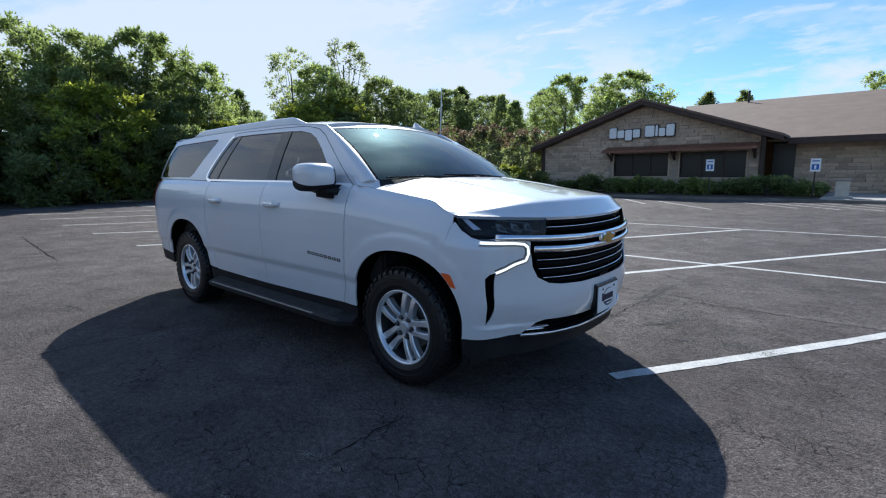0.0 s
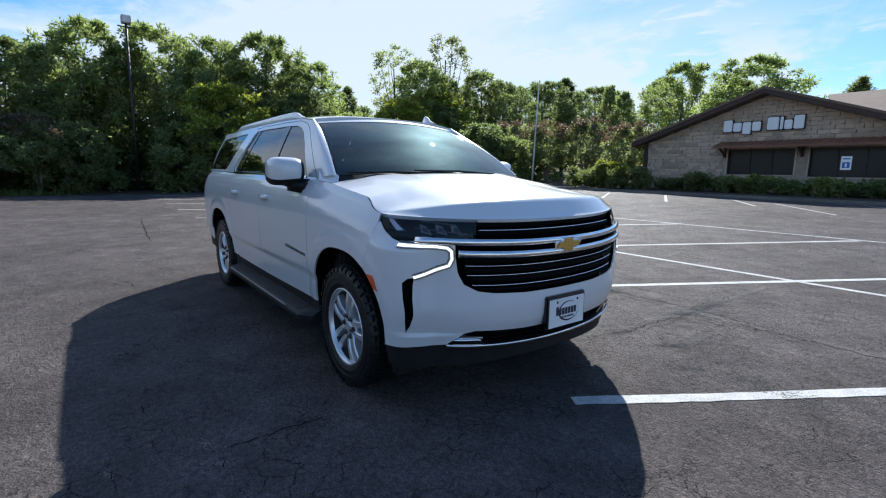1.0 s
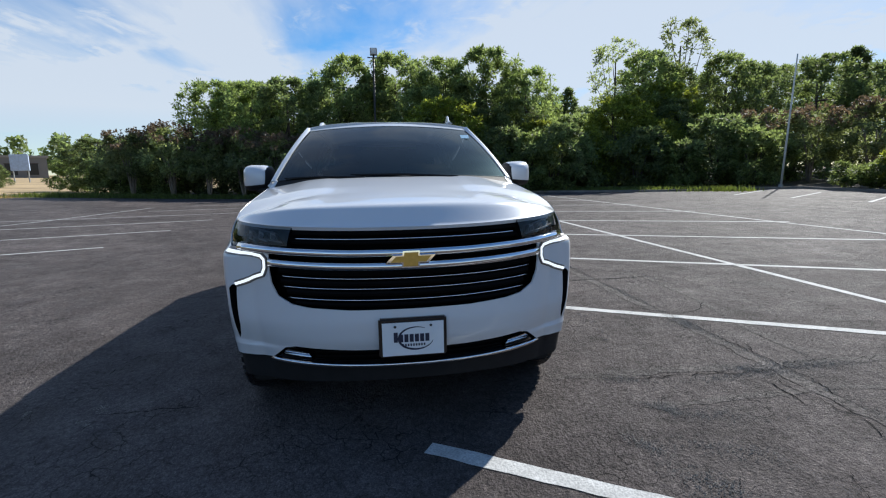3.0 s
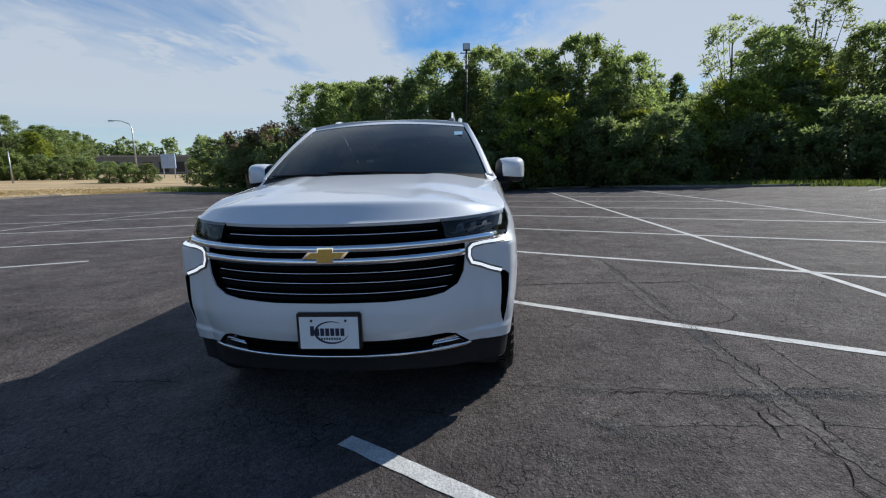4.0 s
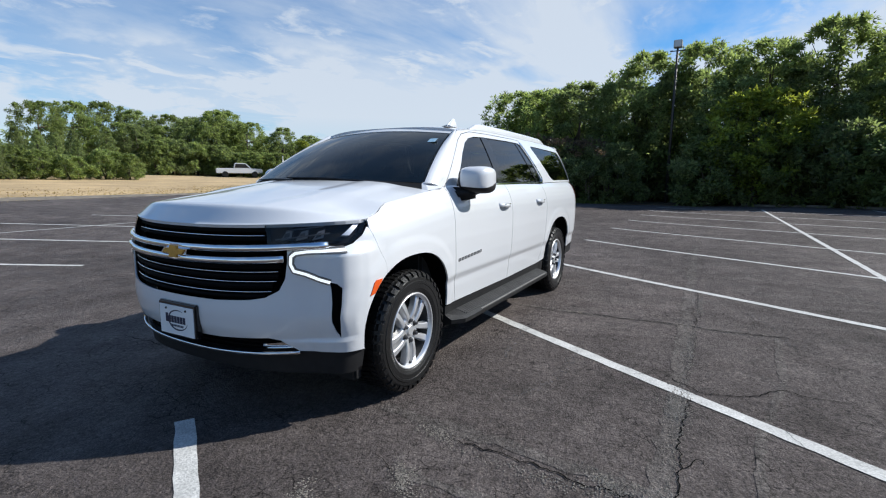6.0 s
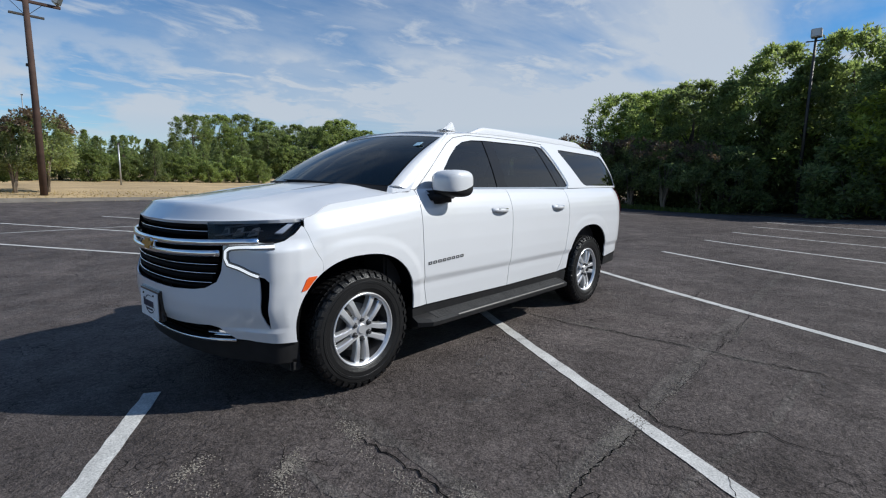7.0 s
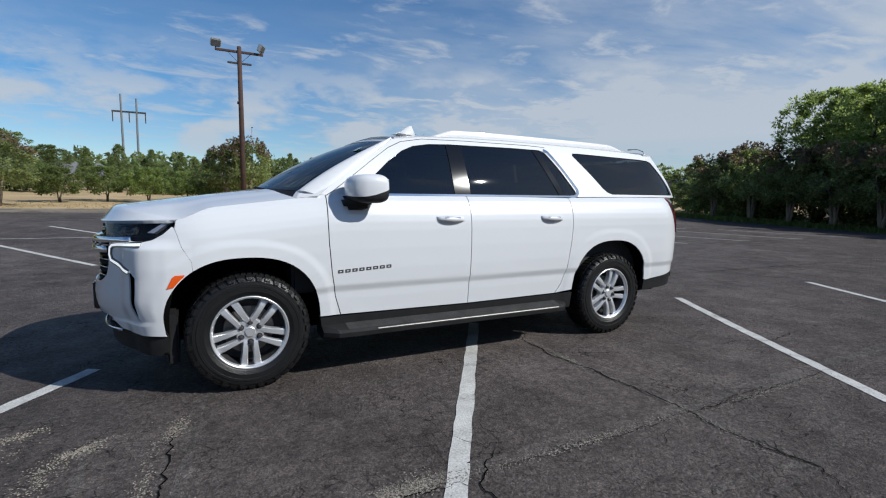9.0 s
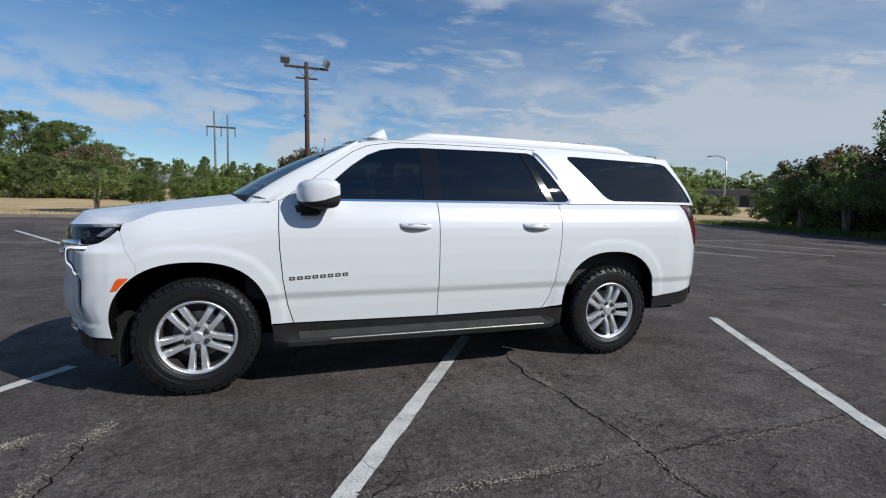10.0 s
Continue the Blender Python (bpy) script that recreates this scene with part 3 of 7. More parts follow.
def ribbon_on(bm, pts, fn, half, depth, base=0.0):
    """A raised band along (u, v) points of the surface fn(u, v, off)."""
    rings = []
    for i, (u, v) in enumerate(pts):
        a, b = pts[max(0, i - 1)], pts[min(len(pts) - 1, i + 1)]
        t = Vector((b[0] - a[0], b[1] - a[1])).normalized()
        c = Vector((-t.y, t.x)) * half
        rings.append([bm.verts.new(fn(u + c.x * w, v + c.y * w, base + o)) for w, o in ((-1, -0.004), (-0.8, depth), (0.8, depth), (1, -0.004))])
    for a, b in zip(rings, rings[1:]):
        for k in range(4):
            bm.faces.new((a[k], a[(k + 1) % 4], b[(k + 1) % 4], b[k]))
    bm.faces.new(rings[0])
    bm.faces.new(rings[-1][::-1])
    bmesh.ops.recalc_face_normals(bm, faces=bm.faces[:])


def windshield_at(a, b):
    x = (-0.165 - 0.185 * a * a) * (1 - b) + (-1.075 - 0.085 * a * a) * b
    k = max(0.0, 1 - b) ** 1.15
    y = (0.858 * k + 0.668 * (1 - k)) * a
    z = (1.392 - 0.025 * a * a) * (1 - b) + (1.838 - 0.035 * a * a) * b
    k = 4 * b * (1 - b)
    return Vector((x + 0.018 * k, y + 0.006 * k * a, z + 0.030 * k))


def hood_at(v, t):
    """v: -1 to 1 across, t: 0 at the nose to 1 at the windshield."""
    edge_y = skin(s_of_x(0.45), 1.170).y - 0.004
    a = min(0.999, abs(v) * edge_y / 0.968)
    nose = 0.2 + 0.75 * (1 - a**2.5) ** 0.4
    nose += nose_at(1.15) * (nose - 0.2) / 0.75 - 0.006
    end = -0.13 - 0.20 * v * v
    x = nose + (end - nose) * t
    xe = min(x, 0.45)
    ze = hood_edge_z(xe)
    y = v * (skin(s_of_x(xe), ze).y - 0.004)
    mid = 1.256 + (0.8 - x) * 0.136
    fold = smooth01(0.42, 0.54, abs(v)) - smooth01(0.66, 0.82, abs(v))
    top = ze + (mid - ze) * (1 - abs(v) ** 2.6) + 0.008 * fold * smooth01(0.0, 0.35, nose - x)
    lip = 1.142 + 0.026 * v * v
    d = (nose - x) / 0.085 - 1
    g = min(1.0, max(0.0, 1 + (d - math.sqrt(d * d + 0.035)) / 2 + 0.0087))
    return Vector((x, y, lip + (top - lip) * g))


# ---- the car: panels ----
car = thing("suv", "long white full-size sport utility vehicle with chrome grille, parked on asphalt", "car")

FD, RD = -0.555, -1.715
fd_front = [(-0.535, 1.347), (-0.53, 1.15), (-0.535, 1.0), (-0.555, 0.78), (-0.585, 0.60), (-0.625, 0.465)]
rd_rear = [(-2.66, 0.465), (-2.72, 0.55), (-2.765, 0.68), (-2.795, 0.90), (-2.815, 1.10), (-2.82, 1.345)]
g = 0.0035

for side, word in ((1, "left"), (-1, "right")):
    fn = skin_fn(side)
    # fender: from the lamp's tip back to the door
    fen = [(x + g, z) for x, z in fd_front]
    fen += [(-0.475, 0.465)] + [(x, z) for x, z in arch_points(0, 175, 53.2)]
    fen += [(0.3390, 0.905), (0.393, 1.0), (0.4180, 1.075), (0.435, 1.12), (0.429, 1.160), (0.42, 1.172)]
    fen += [(x, hood_edge_z(x)) for x in (0.40, 0.38, 0.36, 0.34, 0.32, 0.3, 0.27, 0.2, 0.15, 0.1, 0.0, -0.1, -0.2, -0.3, -0.4)] + [(-0.46, 1.345)]
    patch("fender", [xs_loop(fen)], fn, WHITE, car, (0.022, 0.022))
    # doors
    fd = [(x - g, z) for x, z in fd_front] + [(RD + g, 0.455), (RD + g, 1.352), (-0.70, 1.350)]
    front_door = patch("front_door", [xs_loop(fd)], fn, WHITE, car, (0.06, 0.04))
    rd = [(RD - g, 1.352), (RD - g, 0.455)] + [(x + g, z) for x, z in rd_rear]
    rear_door = patch("rear_door", [xs_loop(rd)], fn, WHITE, car, (0.06, 0.04))
    # rear quarter with arch and tail corner
    # arch_points runs from the front edge of the arch (x high) when the angle is small
    qp = [(x - g, z) for x, z in rd_rear[::-1]] + arch_points(1, 4, 172) + [(-3.862, 0.512), (-4.17, 0.545), (-4.50, 0.60), (-4.60, 0.80), (-4.60, 0.97), (-4.34, 0.99), (-4.28, 1.12), (-4.21, 1.365), (-3.6, 1.362), (-3.0, 1.352)]
    patch("quarter_panel", [xs_loop(qp)], fn, WHITE, car, (0.026, 0.024))
    tl = [(-4.22, 1.358), (-4.29, 1.12), (-4.345, 1.0), (-4.54, 1.0), (-4.58, 1.36)]
    lamp = patch("tail_lamp", [xs_loop(tl)], skin_fn(side, 0.012), RED, car, (0.04, 0.04), 0.03, label="red and smoked tail lamp")
    tl2 = [(-4.24, 1.345), (-4.265, 1.235), (-4.54, 1.235), (-4.56, 1.345)]
    patch("smoked_band", [xs_loop(tl2)], skin_fn(side, 0.016), SMOKE, lamp, (0.04, 0.04), 0.008)
    rb = [(-3.842, 0.40), (-3.846, 0.50), (-4.15, 0.533), (-4.56, 0.585), (-4.63, 0.58), (-4.60, 0.50), (-4.28, 0.425)]
    patch("rear_bumper_corner", [xs_loop(rb)], skin_fn(side, -0.004), BLACK, car, (0.06, 0.04), 0.05)
    # black rocker under the doors
    rk = [(-0.478, 0.452), (-2.875, 0.452), (-2.86, 0.30), (-0.50, 0.28)]
    patch("rocker_trim", [xs_loop(rk)], skin_fn(side, -0.012), BLACK, car, (0.1, 0.04), 0.06)
    # upper side: pillars and roof rail round the windows
    fr = [(-0.47, 1.342), (-0.56, 1.40), (-0.70, 1.505), (-0.86, 1.62), (-1.00, 1.715), (-1.13, roof_edge(-1.13) - 0.002)]
    fr += [(x, roof_edge(x)) for x in (-1.4, -1.8, -2.3, -2.8, -3.3, -3.8, -4.05, -4.17)]
    fr += [(-4.24, 1.68), (-4.34, 1.52), (-4.425, 1.37), (-4.0, 1.370), (-3.2, 1.362), (-2.83, 1.355), (-1.7, 1.353), (-0.75, 1.343)]
    dlo = [(-0.745, 1.353), (-0.90, 1.475), (-1.06, 1.615), (-1.19, 1.705), (-1.30, 1.752), (-1.45, 1.778), (-1.65, 1.788), (-2.30, 1.797), (-2.62, 1.795), (-2.68, 1.775), (-2.80, 1.62), (-2.93, 1.42), (-2.945, 1.385), (-2.90, 1.365)]
    qw = [(-3.03, 1.785), (-3.10, 1.788), (-3.95, 1.770), (-4.08, 1.762), (-4.13, 1.745), (-4.245, 1.59), (-4.370, 1.405), (-4.35, 1.392), (-3.42, 1.388), (-3.36, 1.405), (-3.31, 1.44), (-3.02, 1.76)]
    hf = house_fn(side)
    patch("body_side_frame", [fr, dlo, qw], hf, WHITE, car, (0.07, 0.05), 0.02)

    def inset(loop, k):
        cx, cz = sum(p[0] for p in loop) / len(loop), sum(p[1] for p in loop) / len(loop)
        return [(cx + (x - cx) * k, cz + (z - cz) * k) for x, z in loop]

    fw = [(-0.735, 1.345), (-0.90, 1.485), (-1.06, 1.625), (-1.19, 1.715), (-1.30, 1.762), (-1.45, 1.788), (-1.625, 1.796), (-1.625, 1.345)]
    pane = patch("front_door_window", [fw], house_fn(side, -0.010), FRONTGLASS, front_door, (0.12, 0.08), 0.004, label="dark tinted glass pane")
    rw = [(-1.755, 1.345), (-1.755, 1.797), (-2.30, 1.803), (-2.545, 1.803), (-2.76, 1.345)]
    patch("rear_door_window", [rw], house_fn(side, -0.010), TINTGLASS, rear_door, (0.12, 0.08), 0.004, label="dark tinted glass pane")
    vw = [(-2.585, 1.803), (-2.66, 1.803), (-2.955, 1.40), (-2.93, 1.345), (-2.795, 1.345)]
    patch("vent_window", [vw], house_fn(side, -0.010), TINTGLASS, rear_door, (0.12, 0.08), 0.004, label="dark tinted glass pane")
    bp = [(-1.615, 1.343), (-1.615, 1.800), (-1.765, 1.802), (-1.765, 1.343)]
    patch("window_pillar", [bp], house_fn(side, -0.004), PILLARBLACK, car, (0.1, 0.1), 0.01, label="gloss black pillar between the door windows")
    dv = [(-2.53, 1.803), (-2.60, 1.803), (-2.81, 1.343), (-2.745, 1.343)]
    patch("window_divider", [dv], house_fn(side, -0.005), PILLARBLACK, rear_door, (0.1, 0.1), 0.01)
    patch("quarter_window", [inset(qw, 1.02)], house_fn(side, -0.008), TINTGLASS, car, (0.12, 0.08), 0.004, label="dark tinted glass pane")
    # bright trim: belt strip and rear window corner
    bm = bmesh.new()
    ribbon_on(bm, [(-0.74 - 0.0735 * k, 1.3495 + 0.0004 * k) for k in range(30)], lambda x, z, o: Vector((x, (house_y(x, z) + o) * side, z)), 0.010, 0.006)
    part("belt_trim", bm, CHROME, car, "bright metal strip under the windows")
    bm = bmesh.new()
    ribbon_on(bm, [(-2.84, 1.357), (-2.89, 1.360), (-2.925, 1.372), (-2.948, 1.395), (-2.950, 1.420), (-2.935, 1.450), (-2.905, 1.495), (-2.855, 1.570), (-2.805, 1.645), (-2.750, 1.720), (-2.700, 1.782), (-2.66, 1.800)], lambda x, z, o: Vector((x - 0.012, (house_y(x, z) + o) * side, z)), 0.016, 0.006)
    part("window_corner_trim", bm, CHROME, car, "bright metal window corner trim")
    # door seam along the pillar
    bm = bmesh.new()
    seam = [(-0.53, 1.33), (-0.60, 1.375), (-0.75, 1.485), (-0.92, 1.612), (-1.08, 1.725), (-1.2, 1.782), (-1.4, 1.818), (-1.8, 1.828), (-2.5, 1.832), (-2.70, 1.825)]
    ribbon_on(bm, seam, lambda x, z, o: Vector((x, (house_y(x, z) + o) * side, z)), 0.0025, 0.0012)
    part("door_seam", bm, DARK, car)
    # a pillar between windshield and side frame
    front_edge = [(-0.47, 1.342), (-0.56, 1.40), (-0.70, 1.505), (-0.86, 1.62), (-1.00, 1.715), (-1.13, roof_edge(-1.13))]
    fz = [p[1] for p in front_edge]
    fx_ = [p[0] for p in front_edge]

    def pillar_at(u, b, side=side, fz=fz, fx_=fx_):
        p = windshield_at(side * 1.0, b)
        z = 1.342 + (roof_edge(-1.13) - 1.342) * b
        q = Vector((float(np.interp(z, fz, fx_)), house_y(-1, z) * side, z))
        r = p.lerp(q, u)
        return r + Vector((0.02, 0.012 * side, 0.012)) * (4 * u * (1 - u))

    patch("windshield_pillar", [[(0.04, 0.0), (1, 0.0), (1, 1), (0.04, 1)]], pillar_at, WHITE, car, (0.12, 0.06), 0.012)
    # roof rail
    bm = bmesh.new()
    rows = []
    for k in range(41):
        x = -1.50 - 2.36 * k / 40
        lift = 0.052 * smooth01(0, 0.10, k / 40) * (1 - smooth01(0.88, 1.0, k / 40)) + 0.004
        y = house_y(x, roof_edge(x)) - 0.055
        zb = roof_mid(x) - 0.055 * (y / 0.7) ** 3
        rows.append([bm.verts.new((x, (y + dy) * side, zb + dz)) for dy, dz in ((-0.02, 0.0), (-0.02, lift - 0.012), (-0.010, lift), (0.010, lift), (0.02, lift - 0.012), (0.02, -0.004))])
    for a, b in zip(rows, rows[1:]):
        for k in range(5):
            bm.faces.new((a[k], a[k + 1], b[k + 1], b[k]))
    bm.faces.new(rows[0]), bm.faces.new(rows[-1][::-1])
    bmesh.ops.recalc_face_normals(bm, faces=bm.faces[:])
    part("roof_rail", bm, WHITE, car, "white roof rack side rail", True)
    # mirror
    mir = thing("door_mirror", "", "")
    mir.parent = car
    for nm, lo_, hi_, mt, lb in (("mirror_cap", 1, 0, WHITE, "white painted mirror cap"), ("mirror_base", 0, 0, BLACK, "black lower mirror shell")):
        bm = bmesh.new()
        nu, nv = 28, 20
        net = []
        for iv in range(nv + 1):
            el = -math.pi / 2 + math.pi * iv / nv
            row = []
            for iu in range(nu):
                az = 2 * math.pi * iu / nu
                ce, se, ca, sa = math.cos(el), math.sin(el), math.cos(az), math.sin(az)
                pw = lambda q, e: math.copysign(abs(q) ** e, q)
                ux, uy, uz = pw(ce, 0.55) * pw(ca, 0.55), pw(ce, 0.55) * pw(sa, 0.55), pw(se, 0.55)
                x = -0.780 + (0.136 if ux > 0 else 0.130) * ux
                shrink = 1 - 0.18 * max(0, ux) ** 2
                y = 1.064 + 0.122 * uy * shrink
                z = 1.391 + 0.102 * uz * shrink - (0.018 * uy if uz < 0 else -0.006 * uy) * 0.5
                x -= 0.35 * max(0.0, y - 1.04)
                row.append(((x, y * side, z), (uz + 0.32 * ux + 0.34 if uy > -0.72 else -1) * (1 if lo_ else -1)))
            net.append(row)
        for a, b in zip(net, net[1:]):
            for k in range(nu):
                q = [a[k], a[(k + 1) % nu], b[(k + 1) % nu], b[k]]
                cut = []
                for (pa, wa), (pb, wb) in zip(q, q[1:] + q[:1]):
                    if wa >= 0:
                        cut.append(Vector(pa))
                    if (wa >= 0) != (wb >= 0):
                        cut.append(Vector(pa).lerp(Vector(pb), wa / (wa - wb)))
                if len(cut) > 2:
                    bm.faces.new([bm.verts.new(c) for c in cut])
        bmesh.ops.remove_doubles(bm, verts=bm.verts[:], dist=0.0004)
        bmesh.ops.recalc_face_normals(bm, faces=bm.faces[:])
        part(nm, bm, mt, mir, lb, True)
    bm = bmesh.new()
    box(bm, -0.785, -0.628, 0.90, 1.08, 1.220, 1.335, 0.028)
    for v in bm.verts:
        v.co.z += 0.30 * max(0.0, v.co.y - 0.96) * (1 if v.co.z < 1.29 else 0.2)
        v.co.x -= 0.45 * max(0.0, v.co.y - 0.93)
        v.co.y *= side
    bmesh.ops.recalc_face_normals(bm, faces=bm.faces[:])
    part("mirror_arm", bm, BLACK, mir, smooth=True)
    bm = bmesh.new()
    box(bm, -0.906, -0.902, 0.98, 1.14, 1.340, 1.460, 0.0)
    for v in bm.verts:
        v.co.x += -0.035 * max(0, (v.co.y - 1.04)) / 0.1
        v.co.y *= side
    part("mirror_glass", bm, MIRROR, mir)
    # handles
    for hx, door in ((-1.395, front_door), (-2.44, rear_door)):
        bm = bmesh.new()
        rows = []
        for k in range(13):
            u = k / 12
            x = hx - 0.25 * u
            lift = 0.006 + 0.030 * math.sin(math.pi * min(1, max(0, (u * 1.1 - 0.05)))) ** 0.5 if 0 < u < 1 else 0.002
            zc, hh = 1.168 - 0.006 * u, 0.016 + 0.006 * math.sin(math.pi * u)
            rows.append([bm.verts.new(skin(s_of_x(x), zc + dz * hh, side, o)) for dz, o in ((-1, lift * 0.4), (-0.9, lift), (0.5, lift + 0.004), (1, lift * 0.6), (0.8, lift - 0.012))])
        for a, b in zip(rows, rows[1:]):
            for k in range(5):
                bm.faces.new((a[k], a[(k + 1) % 5], b[(k + 1) % 5], b[k]))
        bm.faces.new(rows[0]), bm.faces.new(rows[-1][::-1])
        bmesh.ops.recalc_face_normals(bm, faces=bm.faces[:])
        part("door_handle", bm, WHITE, door, "white handle with a bright insert", True)
        bm = bmesh.new()
        ribbon_on(bm, [(s_of_x(hx - 0.06 - 0.014 * k), 1.176) for k in range(11)], lambda s_, z, o: skin(s_, z, side, 0.030 + o), 0.0035, 0.008)
        part("handle_insert", bm, CHROME, door)
        cup = [(hx - 0.03, 1.15), (hx - 0.125, 1.128), (hx - 0.22, 1.15), (hx - 0.22, 1.19), (hx - 0.03, 1.19)]
        patch("handle_recess", [xs_loop(cup)], skin_fn(side, 0.0015), WHITE, door, (0.06, 0.04), 0.003)
    # side name: plain bars of letter size
    for k in range(8):
        x0 = -0.598 - 0.053 * k
        bx = [(x0, 0.778 + 0.003 * k), (x0 - 0.038, 0.780 + 0.003 * k), (x0 - 0.038, 0.803 + 0.003 * k), (x0, 0.801 + 0.003 * k)]
        hole = [(x0 - 0.009, 0.785 + 0.003 * k), (x0 - 0.029, 0.786 + 0.003 * k), (x0 - 0.029, 0.796 + 0.003 * k), (x0 - 0.009, 0.795 + 0.003 * k)]
        patch("badge_bar", [xs_loop(bx), xs_loop(hole)], skin_fn(side, 0.003), CAST, front_door, (0.05, 0.05), 0.006)
    # step board
    step = thing("running_board", "", "")
    step.parent = car
    bm = bmesh.new()
    rows = []
    for k in range(25):
        u = k / 24
        x = -0.49 - 2.30 * u
        e = 1 - 0.07 * (1 - smooth01(0, 0.05, u)) - 0.10 * smooth01(0.95, 1, u)
        rows.append([bm.verts.new((x, y * side, z)) for y, z in ((0.80, 0.392), (0.945, 0.390), (1.06 * e, 0.366), (1.092 * e, 0.350), (1.088 * e, 0.318), (1.0 * e, 0.298), (0.80, 0.305))])
    for a, b in zip(rows, rows[1:]):
        for k in range(7):
            bm.faces.new((a[k], a[(k + 1) % 7], b[(k + 1) % 7], b[k]))
    bm.faces.new(rows[0]), bm.faces.new(rows[-1][::-1])
    bmesh.ops.recalc_face_normals(bm, faces=bm.faces[:])
    part("board", bm, BOARDTOP, step, "dusty black running board")
    for k in range(6):
        y, zt = 0.960 + 0.018 * k, 0.3925 - 0.00375 * k
        box_part("tread_rib", BOARDRIB, step, (-2.66, -0.66, min(y * side, (y + 0.009) * side), max(y * side, (y + 0.009) * side), zt - 0.012, zt), 0.002)
    bm = bmesh.new()
    tube(bm, [(-0.88, 1.080 * side, 0.3555), (-2.62, 1.080 * side, 0.3555)], 0.007, 8)
    part("edge_trim", bm, IRON, step, "bright strip along the edge")
    # arch liner
    for k, (cx, cz, r) in enumerate(ARCHES):
        bm = bmesh.new()
        rings = []
        edge = [arch_points(k, 4, 176, 40, gr) for gr in (0.004, 0.012, 0.02, 0.05 - r)]
        for i in range(41):
            rings.append([bm.verts.new((e[i][0], y * side, e[i][1])) for e, y in zip(edge, (skin(s_of_x(edge[0][i][0]), edge[0][i][1]).y - 0.010, 0.93, 0.62, 0.61))])
        for a, b in zip(rings, rings[1:]):
            for j in range(3):
                bm.faces.new((a[j], a[j + 1], b[j + 1], b[j]))
        part("arch_liner", bm, DARK, car, "black wheel arch liner")
    # fuel seam only as a hidden inner shell that closes the gaps
    sh = [(0.52, 0.36)] + [(0.505, 0.42)] + arch_points(0, 8, 172, grow=0.012) + [(-0.49, 0.33), (-2.88, 0.33)] + arch_points(1, 8, 172, grow=0.012) + [(-3.90, 0.42), (-4.62, 0.5), (-4.62, 1.36), (-0.5, 1.30), (0.0, 1.215), (0.38, 1.10)]
    patch("inner_shell", [xs_loop(sh)], skin_fn(side, -0.022), DARK, car, (0.08, 0.06), 0.0)

# ---- the car: nose ----
head = [(0.615, 1.048), (0.70, 1.056), (0.80, 1.066), (0.865, 1.075)]


def lower_grille_z(y):
    a = abs(y)
    return float(np.interp(a, [0, 0.3, 0.5, 0.59, 0.66, 0.688, 0.698], [0.730, 0.733, 0.746, 0.762, 0.803, 0.868, 0.955]))


half_loop = []
for y in (0.0, 0.15, 0.3, 0.4, 0.5, 0.59, 0.66, 0.688, 0.698):
    half_loop.append((s_of_y(y), lower_grille_z(y)))
half_loop += [(s_of_y(0.70), 1.035), (s_of_y(0.78), 1.040), (s_of_y(0.86), 1.038)]
half_loop += [(s_of_x(x), z) for x, z in ((0.60, 1.033), (0.555, 1.045), (0.495, 1.083), (0.450, 1.128), (0.437, 1.118), (0.4195, 1.073), (0.3945, 0.998), (0.3405, 0.905))]
half_loop += [(s_of_x(x), z) for x, z in arch_points(0, 53, 2, 16)]
half_loop += [(s_of_x(0.512), 0.432), (s_of_x(0.56), 0.436)]
half_loop += [(s_of_y(0.85), 0.445), (s_of_y(0.74), 0.455), (s_of_y(0.66), 0.520), (s_of_y(0.60), 0.534), (s_of_y(0.3), 0.518), (s_of_y(0.0), 0.514)]
slot = [(s_low(0.895), 0.846), (s_low(0.928), 0.838), (s_low(0.951), 0.815), (s_low(0.953), 0.72), (s_low(0.951), 0.60), (s_low(0.944), 0.527), (s_low(0.928), 0.560), (s_low(0.915), 0.62), (s_low(0.911), 0.72), (s_low(0.904), 0.80)]
bumper_loop = half_loop + [(-s, z) for s, z in half_loop[::-1] if s > 1e-6]
bumper = patch("front_bumper", [bumper_loop, slot, [(-s, z) for s, z in slot]], skin_fn(1), WHITE, car, (0.035, 0.035), 0.009, label="white front bumper cover")
